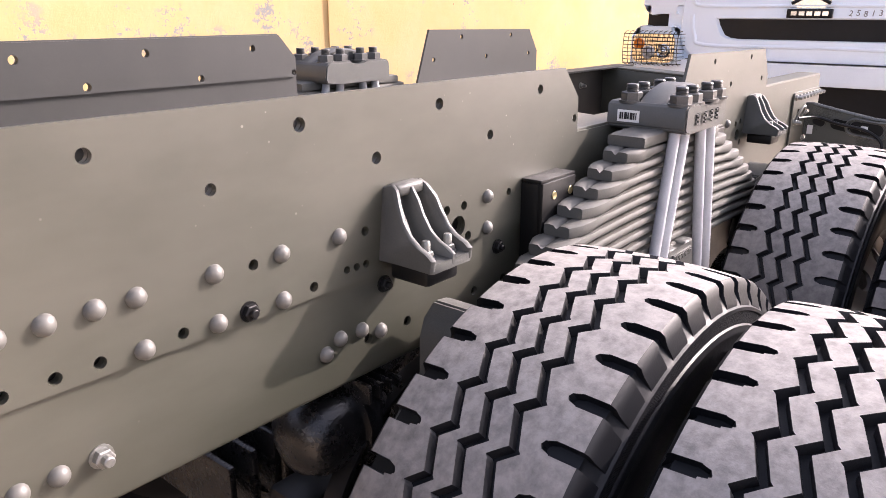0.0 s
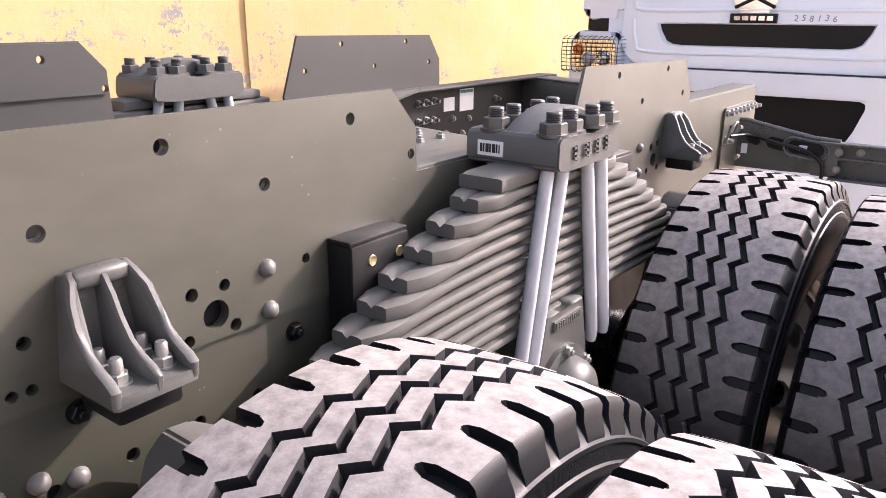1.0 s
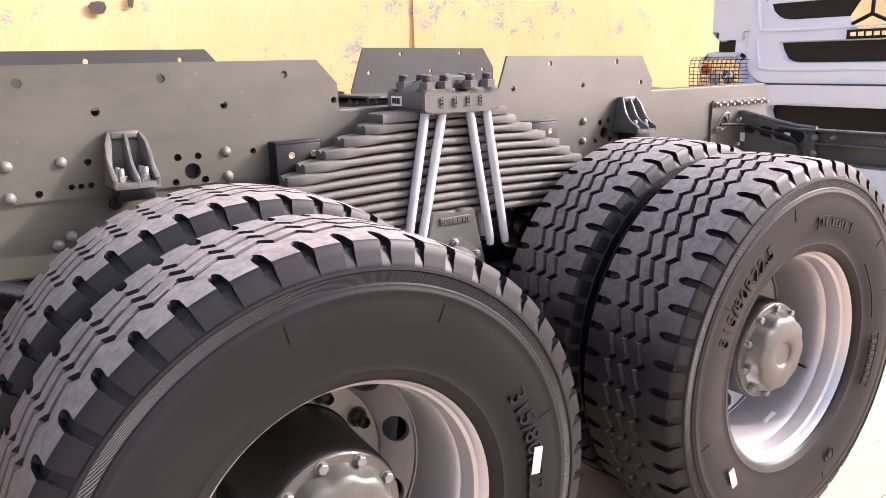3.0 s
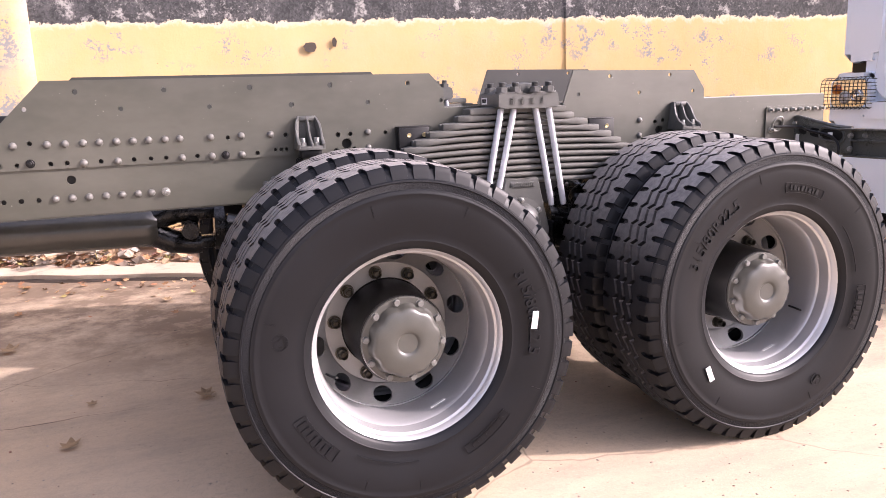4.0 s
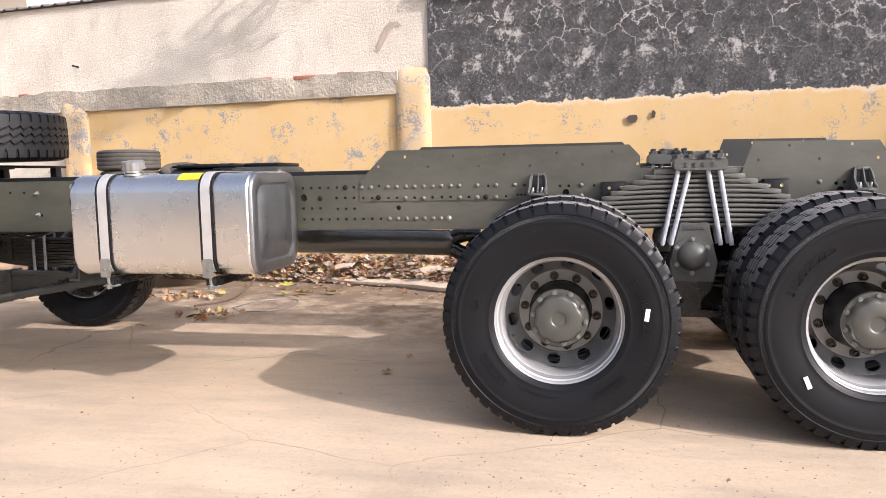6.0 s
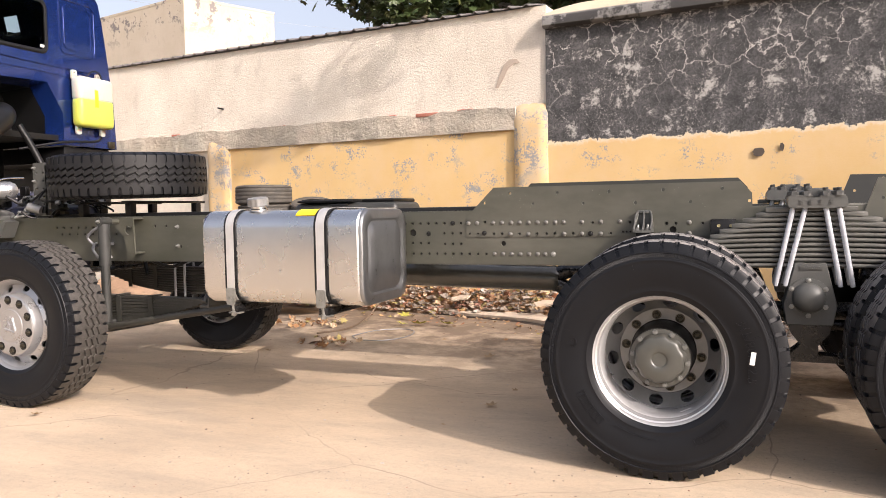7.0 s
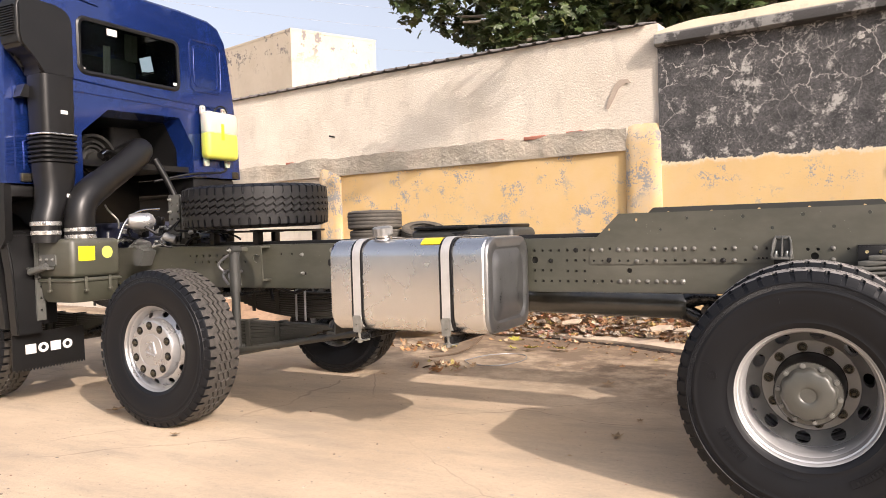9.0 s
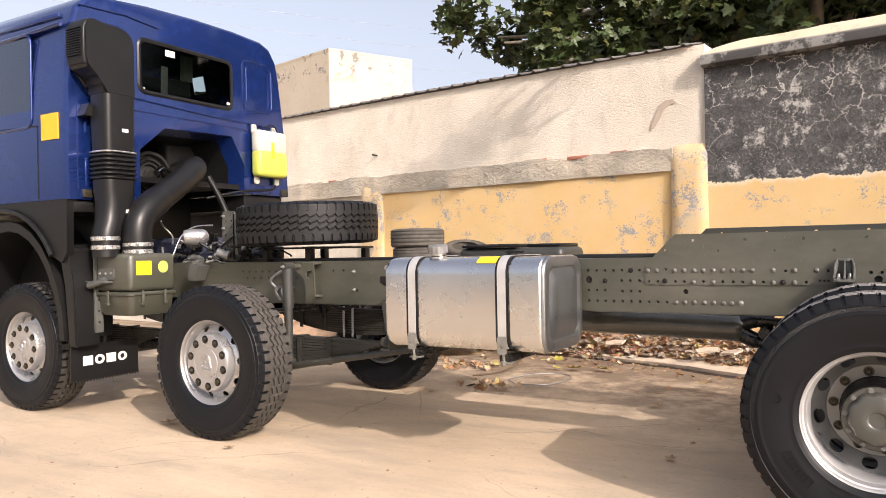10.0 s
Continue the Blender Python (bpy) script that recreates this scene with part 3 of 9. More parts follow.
while x < -2.2:
    w = rnd.uniform(0.05, 0.30)
    if rnd.random() < 0.5:
        add_box(bm, x, x + w, -0.012, 0.06, 2.33, 2.362 + rnd.uniform(0.006, 0.022), 0.006)
    x += w + rnd.uniform(0.05, 0.4)
solid("exposed_brick", bm, M_BRICKRED, "broken red brick edge showing above the cement ledge", "brick", m=WALL, kind="structure")
bm = bmesh.new()
rough_slab(bm, -26.0, -1.62, 0.03, 0.30, 2.30, 3.46, 0.2, 0.014, 4.0)
solid("wall_white", bm, M_PLASTER, "rough whitewashed plaster wall above a cement ledge", "wall", m=WALL, kind="structure")
bm = bmesh.new()
rows = []
for i in range(160):
    x = -1.62 + 15.6 * i / 159
    rise = min(1.0, (x + 1.66) / 0.5) ** 0.5
    lump = 0.014 * noise.noise((x * 1.8, 0, 5)) + 0.008 * noise.noise((x * 6, 2, 5))
    prof = ((0.42, 3.18), (-0.085, 3.18), (-0.115, 3.20 + 0.4 * lump), (-0.120 + lump, 3.275), (-0.105 + lump, 3.30), (-0.06, 3.315 + 0.055 * rise + lump), (0.02, 3.335 + 0.095 * rise + lump), (0.16, 3.34 + 0.115 * rise + lump), (0.42, 3.34 + 0.11 * rise))
    rows.append([bm.verts.new((x, y_, z_)) for y_, z_ in prof])
for a, b in zip(rows, rows[1:]):
    for k in range(len(a)):
        bm.faces.new((a[k], b[k], b[(k + 1) % len(a)], a[(k + 1) % len(a)]))
bm.faces.new(rows[0][::-1])
bm.faces.new(rows[-1])
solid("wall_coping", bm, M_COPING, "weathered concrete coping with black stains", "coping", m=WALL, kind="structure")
for nm, x0, x1, zt in (("wall_pillar", -2.00, -1.60, 2.40), ("wall_pillar", -6.70, -6.30, 2.29)):
    bm = bmesh.new()
    rough_slab(bm, x0, x1, -0.048, 0.1, -0.05, zt, 0.05, 0.012, x0, 0.0)
    for v in bm.verts:
        # worn, slanting edges
        e = min(v.co.x - x0, x1 - v.co.x)
        if e < 0.03 and v.co.y < 0.05:
            v.co.y += 0.030 * (1 - e / 0.03)
    for v in bm.verts:
        # the front rounds back towards the top
        if v.co.y < 0.05:
            v.co.y += 0.085 * max(0.0, (v.co.z - zt + 0.26) / 0.26) ** 2.2
    bmesh.ops.bevel(bm, geom=[e for e in bm.edges if abs(e.calc_length()) > 0 and all(v.co.z > zt - 0.02 for v in e.verts)], offset=0.03, segments=2, affect="EDGES")
    solid(nm, bm, M_PILLAR, "flaking yellow wall pillar with rounded cement top", "pillar", m=WALL, kind="structure")
bm = bmesh.new()
rough_slab(bm, 2.93, 3.32, -0.016, 0.1, -0.05, 3.21, 0.15, 0.008, 8.0)
solid("wall_pilaster", bm, M_WALL, "shallow pilaster of the boundary wall", "pillar", m=WALL, kind="structure")
# corrugated sheet along the top of the white wall
bm = bmesh.new()
prev = None
for i in range(0, 1100):
    x = -26.0 + i * (24.26 / 1099)
    z = 3.466 + 0.006 * math.sin(x * 0.9) + 0.030 * max(0.0, math.sin(x * 2 * math.pi / 0.21)) ** 5
    col = [bm.verts.new((x, -0.03, z - 0.004)), bm.verts.new((x, -0.03, z + 0.004)), bm.verts.new((x, 0.6, z + 0.15)), bm.verts.new((x, 0.6, z + 0.13))]
    if prev:
        for k in range(4):
            bm.faces.new((prev[k], col[k], col[(k + 1) % 4], prev[(k + 1) % 4]))
    prev = col
solid("roof_edge", bm, M_TILE, "dark corrugated roof sheet edge on the white wall", "roof edge", m=WALL, kind="structure")

# ---------------------------------------------------------------- building far behind the wall
house = thing("distant_building", "plain cream rendered block building with peeling corner", "building", pose(-20.01, 20.0, 0))
foot = [(0.0, 0.0), (1.80, 3.66), (-4.05, 4.98), (-5.85, 1.32)]
bm = bmesh.new()
add_plate(bm, foot, 0.0, 9.80, axis="z")
part("wall", bm, M_BUILD, house)
bm = bmesh.new()
mid_ = Vector((-2.0, 2.5))
for k in range(4):
    p, q = Vector(foot[k]), Vector(foot[(k + 1) % 4])
    pi, qi = p.lerp(mid_, 0.05), q.lerp(mid_, 0.05)
    po, qo = p.lerp(mid_, -0.006), q.lerp(mid_, -0.006)
    add_plate(bm, [tuple(po), tuple(qo), tuple(qi), tuple(pi)], 9.80, 9.90, axis="z")
part("parapet", bm, M_BUILD, house, "low parapet edge")

# ---------------------------------------------------------------- wheels
CY = 0.06          # middle line of the truck
TYRE_R, HUB_Z = 0.545, 0.508


SIDE = [(0.112, 0.292), (0.126, 0.297), (0.134, 0.306), (0.1375, 0.318), (0.1395, 0.321), (0.1385, 0.328), (0.1430, 0.346), (0.1480, 0.370), (0.1525, 0.396), (0.1550, 0.420),
        (0.1557, 0.440), (0.1548, 0.4545), (0.1559, 0.4565), (0.1559, 0.4610), (0.1545, 0.4635), (0.1540, 0.4690), (0.1512, 0.4715), (0.1492, 0.4900), (0.1520, 0.4925), (0.1512, 0.4975), (0.1475, 0.4995), (0.1465, 0.5050)]


def tyre_mesh(pitches=50):
    """A truck tyre about the y axis: three zigzag grooves, slotted shoulders, ringed sidewalls."""
    sh = (0.1395, 0.5205)
    tw, slot_in, gd, gw, amp = 0.1310, 0.096, 0.0165, 0.0142, 0.0092
    cs = (-0.044, 0.0, 0.044)

    def crown(v):
        return TYRE_R - 0.0055 * (abs(v) / tw) ** 2.4

    jog, spur, e = 0.66, 0.0040, 0.006
    slots = ((0.26, 0.54), (0.76, 1.04))
    marks = sorted({0.0, jog, jog + 0.05, jog + 0.06, 0.94, 0.95} | {(q + d) % 1.0 for lo, hi in slots for q, d in ((lo, -e), (lo, e), (lo, 0.06), (hi, -0.06), (lo, 0.14), (hi, -e), (hi, e))})

    def in_slot(u, k):
        """How far inwards the shoulder slot reaches at u, or None between slots."""
        lo, hi = slots[k]
        for w in (u, u + 1):
            if lo < w < hi:
                return 0.082 if lo + 0.10 < w < hi - 0.10 else 0.085 if lo + 0.05 < w < hi - 0.05 else 0.096
        return None

    def lower_edge(u):
        if u < jog:
            return amp * (1 - 2 * u / jog)
        if u <= jog + 0.06:
            return -amp - spur * (u - jog) / 0.06
        return -amp - spur + (2 * amp + spur) * (u - jog - 0.06) / (0.94 - jog)

    def upper_edge(u):
        if u < jog:
            return amp * (1 - 2 * u / jog)
        if u <= 0.94:
            return -amp + (2 * amp + spur) * (u - jog) / (0.94 - jog)
        return amp + spur * (1 - u) / 0.06

    dig = [0.0] * (len(SIDE) - 1) + [0.0025]
    bm = bmesh.new()
    rings = []
    for p in range(pitches):
        for u in marks:
            left, right = in_slot(u, 0), in_slot(u, 1)
            za, zb = lower_edge(u), upper_edge(u)
            row = [(-a + (d if left else 0), r) for (a, r), d in zip(SIDE, dig)]
            row += [(-sh[0] + (0.0085 if left else 0), sh[1]), (-0.1372 + (0.0085 if left else 0), 0.5335 - (0.006 if left else 0))]
            dl, dr = (0.0115 if left else 0), (0.0115 if right else 0)
            sl, sr = left or slot_in, right or slot_in
            row += [(-tw + (0.007 if left else 0), crown(tw) - dl), (-sl - 0.003, crown(sl) - dl), (-sl + 0.001, crown(sl))]
            for c in cs:
                a, b = c + za - gw / 2, c + zb + gw / 2
                row += [(a, crown(a)), (a + 0.0026, crown(a) - gd), (b - 0.0026, crown(b) - gd), (b, crown(b))]
            row += [(sr - 0.001, crown(sr)), (sr + 0.003, crown(sr) - dr), (tw - (0.007 if right else 0), crown(tw) - dr), (0.1372 - (0.0085 if right else 0), 0.5335 - (0.006 if right else 0)), (sh[0] - (0.0085 if right else 0), sh[1])]
            row += [(a - (d if right else 0), r) for (a, r), d in zip(reversed(SIDE), reversed(dig))]
            t = 2 * math.pi * (p + u) / pitches
            ct, st = math.cos(t), math.sin(t)
            rings.append([bm.verts.new((r * ct, a, r * st)) for a, r in row])
    n = len(rings)
    for i in range(n):
        q0, q1 = rings[i], rings[(i + 1) % n]
        for k in range(len(q0) - 1):
            f = bm.faces.new((q0[k], q0[k + 1], q1[k + 1], q1[k]))
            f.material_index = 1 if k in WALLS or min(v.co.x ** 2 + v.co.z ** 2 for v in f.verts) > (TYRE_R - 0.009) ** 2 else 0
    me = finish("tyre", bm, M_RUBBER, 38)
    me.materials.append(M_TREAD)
    return me


def ring_plate(bm, r0, r1, y0, y1, holes, n=60):
    """A flat ring, cut by round holes, about the y axis."""
    tmp = bmesh.new()
    edges, loops = [], []
    for r in (r1, r0):
        loops.append([(r * math.cos(2 * math.pi * i / n), r * math.sin(2 * math.pi * i / n)) for i in range(n)])
    for u, v, r in holes:
        loops.append([(u + r * math.cos(2 * math.pi * i / 16), v + r * math.sin(2 * math.pi * i / 16)) for i in range(16)])
    for lp in loops:
        vs = [tmp.verts.new((u, v, 0)) for u, v in lp]
        edges += [tmp.edges.new((vs[i], vs[(i + 1) % len(vs)])) for i in range(len(vs))]
    bmesh.ops.triangle_fill(tmp, use_beauty=True, edges=edges)
    tmp.verts.index_update()
    cos = [(v.co.x, v.co.y) for v in tmp.verts]
    tris = [[v.index for v in f.verts] for f in tmp.faces]
    tmp.free()
    a = [bm.verts.new((u, y0, v)) for u, v in cos]
    b = [bm.verts.new((u, y1, v)) for u, v in cos]
    for t in tris:
        bm.faces.new([a[i] for i in t])
        bm.faces.new([b[i] for i in reversed(t)])
    k = 0
    for lp in loops:
        m = len(lp)
        for i in range(m):
            p, q = k + i, k + (i + 1) % m
            bm.faces.new((a[p], b[p], b[q], a[q]))
        k += m


def polar(r, deg):
    return r * math.cos(radians(deg)), r * math.sin(radians(deg))


WALLS = tuple(len(SIDE) + 5 + 2 * i for i in range(6))      # groove walls across the tread
TYRE = tyre_mesh()
TYRE_CLEAN = TYRE.copy()
TYRE_CLEAN.materials[1] = M_TREADCLEAN
TYRE_FRONT = TYRE.copy()
TYRE_FRONT.materials[1] = M_TREADFRONT
bm = bmesh.new()
add_rev(bm, [(-0.124, 0.2965), (-0.1275, 0.2995), (-0.1265, 0.3035), (-0.121, 0.3045), (-0.112, 0.300), (0.112, 0.300), (0.125, 0.302), (0.125, 0.292), (0.112, 0.284),
             (0.105, 0.270), (0.050, 0.2635), (-0.020, 0.2650), (-0.052, 0.2690), (-0.060, 0.2745), (-0.078, 0.2765), (-0.098, 0.2800), (-0.104, 0.2865), (-0.117, 0.2905)], 72, close=True)
RIM = finish("rim", bm, M_RIM, 28)


def dish(bm, r0, r1, y0, y1, thick, hole_r, semi_r, semi_t, n=80):
    """A cone from r0 to r1 with ten oval hand holes, between the flat ring and the rim."""
    loops = [[(r * math.cos(2 * math.pi * i / n), r * math.sin(2 * math.pi * i / n)) for i in range(n)] for r in (r1, r0)]
    for h in range(10):
        t0 = radians(18 + 36 * h)
        lp = []
        for i in range(20):
            a = 2 * math.pi * i / 20
            r, t = hole_r + semi_r * math.cos(a), t0 + semi_t * math.sin(a) / hole_r
            lp.append((r * math.cos(t), r * math.sin(t)))
        loops.append(lp)
    tmp = bmesh.new()
    edges = []
    for lp in loops:
        vs = [tmp.verts.new((u, v, 0)) for u, v in lp]
        edges += [tmp.edges.new((vs[i], vs[(i + 1) % len(vs)])) for i in range(len(vs))]
    bmesh.ops.triangle_fill(tmp, use_beauty=True, edges=edges)
    tmp.verts.index_update()
    cos = [(v.co.x, v.co.y) for v in tmp.verts]
    tris = [[v.index for v in f.verts] for f in tmp.faces]
    tmp.free()

    def depth(u, v):
        return y0 + (y1 - y0) * (math.hypot(u, v) - r0) / (r1 - r0)
    a = [bm.verts.new((u, depth(u, v), v)) for u, v in cos]
    b = [bm.verts.new((u, depth(u, v) + thick, v)) for u, v in cos]
    for t in tris:
        bm.faces.new([a[i] for i in t])
        bm.faces.new([b[i] for i in reversed(t)])
    k = 0
    for lp in loops:
        m = len(lp)
        for i in range(m):
            p, q = k + i, k + (i + 1) % m
            bm.faces.new((a[p], b[p], b[q], a[q]))
        k += m


bm = bmesh.new()
ring_plate(bm, 0.150, 0.2045, 0.150, 0.164, [])
add_rev(bm, [(0.150, 0.2045), (0.1485, 0.2065), (0.146, 0.2080)], 60)
dish(bm, 0.2080, 0.2665, 0.146, 0.100, 0.012, 0.2375, 0.0235, 0.0325)
add_rev(bm, [(0.100, 0.2665), (0.092, 0.2655), (0.090, 0.2690), (0.104, 0.2690)], 60, close=True)
DISC = finish("disc", bm, M_RIMGREY, 30)
bm = hexbolt(0.0185, 0.022, 0.0, 0.011)
add_rev(bm, [(-0.020, 0.0125), (-0.040, 0.0125), (-0.042, 0.0105), (-0.026, 0.0090), (-0.026, 0.0)], 14)
NUT = finish("wheel_nut", bm, M_BRASS, 30)
bm = bmesh.new()
add_rev(bm, [(0.17, 0.153), (0.150, 0.153), (0.146, 0.149), (-0.035, 0.142), (-0.043, 0.139), (-0.045, 0.10)], 48)
HUB = finish("hub", bm, M_BLACKMETAL, 30)
bm = bmesh.new()
prof = [(0.012, 0.136, 0), (-0.004, 0.136, 0), (-0.007, 0.133, 0), (-0.008, 0.118, 1), (-0.016, 0.1135, 1), (-0.036, 0.110, 1), (-0.043, 0.104, 0.8), (-0.047, 0.094, 0.3),
        (-0.050, 0.060, 0), (-0.0505, 0.040, 0), (-0.048, 0.035, 0), (-0.0445, 0.031, 0), (-0.0435, 0.015, 0)]
rings = []
for a, r0, wave in prof:
    row = []
    for i in range(100):
        t = 2 * math.pi * i / 100
        r = r0 * (1 - 0.058 * wave * (0.5 + 0.5 * math.cos(10 * t)) ** 1.6)
        row.append(bm.verts.new((r * math.cos(t), a, r * math.sin(t))))
    rings.append(row)
for q0, q1 in zip(rings, rings[1:]):
    for i in range(100):
        bm.faces.new((q0[i], q0[(i + 1) % 100], q1[(i + 1) % 100], q1[i]))
bm.faces.new(rings[-1])
HUBCAP = finish("hub_cap", bm, M_HUBCAP, 35)
CAPBOLT = finish("cap_bolt", hexbolt(0.0105, 0.012), M_CAPBOLT, 30)
bm = bmesh.new()
add_tube(bm, curve_pts([(0.06, 0.03, -0.245), (0.055, -0.02, -0.235), (0.05, -0.05, -0.225)], 4), 0.004, 8)
VALVE = finish("valve", bm, M_BLACKMETAL, 30)


def text_mesh(body, size, extrude, material, bend=None):
    """Letters as a mesh in the xz plane that face -y; bend: the radius round which they stand, tops outwards."""
    cu = bpy.data.curves.new("letters", "FONT")
    cu.body, cu.size, cu.extrude, cu.align_x = body, size, extrude, "CENTER"
    cu.resolution_u = 2
    ob = new("letters", cu)
    me = bpy.data.meshes.new_from_object(ob)
    bpy.data.objects.remove(ob)
    bpy.data.curves.remove(cu)
    me.materials.clear()
    me.materials.append(material)
    for v in me.vertices:
        x, z, d = v.co.x, v.co.y, v.co.z
        if bend:
            t = math.pi / 2 - x / (bend + size * 0.35)
            r = bend + z
            v.co = (r * math.cos(t), -d, r * math.sin(t))
        else:
            v.co = (x, -d, z)
    return me


LETTERS = text_mesh("315/80R22.5", 0.056, 0.0030, M_RUBBER, 0.374)


def arc_strip(bm, r0, r1, a0, a1, n=12, h=0.0014):
    """A raised strip between two radii and two angles, about the y axis."""
    pts = [polar(r1, a0 + (a1 - a0) * i / n) for i in range(n + 1)] + [polar(r0, a1 - (a1 - a0) * i / n) for i in range(n + 1)]
    add_plate(bm, pts, -h, h)


MARKS = []
for i in range(7):
    bm = bmesh.new()
    a0 = 306 - 3.0 * i
    arc_strip(bm, 0.366 + 0.004 * (i % 2), 0.396 - 0.005 * (i % 3 == 1), a0, a0 - 1.7, 2)
    MARKS.append(finish("moulded_mark", bm, M_RUBBER, 30))
for i in range(8):
    bm = bmesh.new()
    a0 = 37 - 2.5 * i
    arc_strip(bm, 0.372, 0.390 - 0.004 * (i % 3 == 2), a0, a0 - 1.3 - 0.5 * (i % 2), 2, 0.0009)
    MARKS.append(finish("moulded_mark", bm, M_RUBBER, 30))
for r0, r1, lo, hi in ((0.360, 0.402, 284, 309), (0.364, 0.398, 14, 40)):
    bm = bmesh.new()
    arc_strip(bm, r0, r0 + 0.0018, lo, hi, 10)
    arc_strip(bm, r1 - 0.0018, r1, lo, hi, 10)
    arc_strip(bm, r0 + 0.0018, r1 - 0.0018, lo, lo + 0.25, 1)
    arc_strip(bm, r0 + 0.0018, r1 - 0.0018, hi - 0.25, hi, 1)
    MARKS.append(finish("moulded_frame", bm, M_RUBBER, 30))
for r, lo, hi in ((0.425, 205, 268), (0.428, 150, 190), (0.350, 318, 350)):
    bm = bmesh.new()
    arc_strip(bm, r, r + 0.0022, lo, hi, 20)
    MARKS.append(finish("moulded_line", bm, M_RUBBER, 30))
bm = bmesh.new()
cu, cv = polar(0.392, 249)
ring_plate(bm, 0.021, 0.0235, -0.0014, 0.0014, [], 28)
add_plate(bm, [polar(0.016, 30), polar(0.016, 150), polar(0.009, 200), polar(0.009, 340)], -0.0012, 0.0012)
add_plate(bm, [polar(0.006, 210), polar(0.017, 225), polar(0.019, 270), polar(0.017, 315), polar(0.006, 330)], -0.0012, 0.0012)
bmesh.ops.translate(bm, vec=(cu, 0, cv), verts=bm.verts)
MARKS.append(finish("moulded_emblem", bm, M_RUBBER, 30))
bm = bmesh.new()
q = [polar(0.415, 0), polar(0.447, 0), polar(0.447, 0.12), polar(0.415, 0.12)]
add_plate(bm, q, -0.001, 0.001)
SEAMS = finish("mould_seam", bm, M_RUBBER, 30)


bm = bmesh.new()
add_box(bm, -0.026, 0.026, -0.022, -0.010, -0.2635, -0.2622)
RIMTAG = finish("rim_tag", bm, M_PAPER, 0)


def rear_wheel(parent, x, y, turn, outer=True, far=False, tag=0):
    m = pose(x, y, HUB_Z + (0 if outer else 0.018), 0, 0, 180 if far else 0) @ pose(0, 0, 0, 0, turn, 0)
    w = part("wheel", RIM, M_RIM, parent, "silver steel rear wheel with ten nuts" if outer else "inner rear wheel of the pair", m=m)
    part("tyre", TYRE, M_RUBBER, w, "black truck tyre with zigzag grooves, dusty tread coloured paler on sunlit top")
    flip = pose(0, 0, 0) if outer else pose(0, 0, 0, 0, 0, 180)
    part("disc", DISC, M_RIMGREY, w, "silver wheel disc, coloured darker for shade inside the rim", m=flip)
    if outer:
        part("hub", HUB, M_BLACKMETAL, w, "dark hub barrel")
        part("hub_cap", HUBCAP, M_HUBCAP, w, "scalloped olive hub cap", m=pose(0, -0.046, 0))
        part("valve", VALVE, M_BLACKMETAL, w)
        for i in range(10):
            u, v = polar(0.1765, 36 * i)
            part("wheel_nut", NUT, M_BRASS, w, m=pose(u, 0.151, v))
            u, v = polar(0.1225, 36 * i)
            part("cap_bolt", CAPBOLT, M_CAPBOLT, w, m=pose(u, -0.053, v))
        part("rim_tag", RIMTAG, M_PAPER, w, "small white paper tag inside the rim", m=pose(0, 0, 0, 0, tag, 0))
        part("size_lettering", LETTERS, M_RUBBER, w, "raised tyre size lettering", m=pose(0, -0.1530, 0))
        for mk in MARKS:
            part(mk.name.split(".")[0], mk, M_RUBBER, w, m=pose(0, -0.1535, 0))
        for a in (10, 33, 118, 176, 214, 262, 305):
            part("mould_seam", SEAMS, M_RUBBER, w, m=pose(0, -0.1560, 0, 0, a, 0))
    return w


truck = thing("truck_chassis", "blue-cabbed eight-wheel truck chassis with bare olive-grey frame", "truck")
OUT_Y, IN_Y = -1.033, -0.690
rear_wheel(truck, 0.0, OUT_Y, 80, tag=-105)
rear_wheel(truck, 1.35, OUT_Y, -50, tag=30)
rear_wheel(truck, 0.0, IN_Y, 13, False)
rear_wheel(truck, 1.35, IN_Y, 151, False)
for x in (0.0, 1.35):
    rear_wheel(truck, x, 2 * CY - OUT_Y, 30 + 40 * x, True, True)
    rear_wheel(truck, x, 2 * CY - IN_Y, 77 + 25 * x, False, True)
# white balance stickers on the tyres
bm = bmesh.new()
add_box(bm, -0.010, 0.010, -0.0012, 0.0012, -0.028, 0.028)
STICK = finish("sticker", bm, M_PAPER, 0)
part("sticker", STICK, M_PAPER, truck, "white paper sticker", m=pose(0.391, OUT_Y - 0.1575, 0.548, 0, 8, 0))
part("sticker", STICK, M_PAPER, truck, "white paper sticker", m=pose(1.059, OUT_Y - 0.1575, 0.264, 0, -22, 0))

# front wheels: convex silver discs with a broad hub cover
bm = bmesh.new()
add_rev(bm, [(-0.125, 0.296), (-0.127, 0.301), (-0.122, 0.305), (-0.112, 0.300), (0.112, 0.300), (0.125, 0.302), (0.125, 0.292), (0.0, 0.262),
             (-0.060, 0.262), (-0.090, 0.276), (-0.098, 0.284), (-0.117, 0.289)], 64, close=True)
FRIM = finish("front_rim", bm, M_SILVER, 30)
bm = bmesh.new()
dish(bm, 0.205, 0.2650, -0.085, -0.048, 0.010, 0.2400, 0.0200, 0.0270)
FDISC = finish("front_disc", bm, M_SILVER, 30)
bm = bmesh.new()
add_rev(bm, [(-0.05, 0.214), (-0.086, 0.211), (-0.128, 0.204), (-0.141, 0.198), (-0.146, 0.189), (-0.146, 0.124), (-0.1435, 0.120), (-0.1435, 0.106), (-0.147, 0.102), (-0.148, 0.0)], 56)
FHUB = finish("hub_cover", bm, M_SILVER, 25)
# Black drum ring added as backing, so the disc holes look dark.
bm = bmesh.new()
add_rev(bm, [(0.035, 0.258), (0.035, 0.10), (0.09, 0.10), (0.09, 0.258)], 40, close=True)
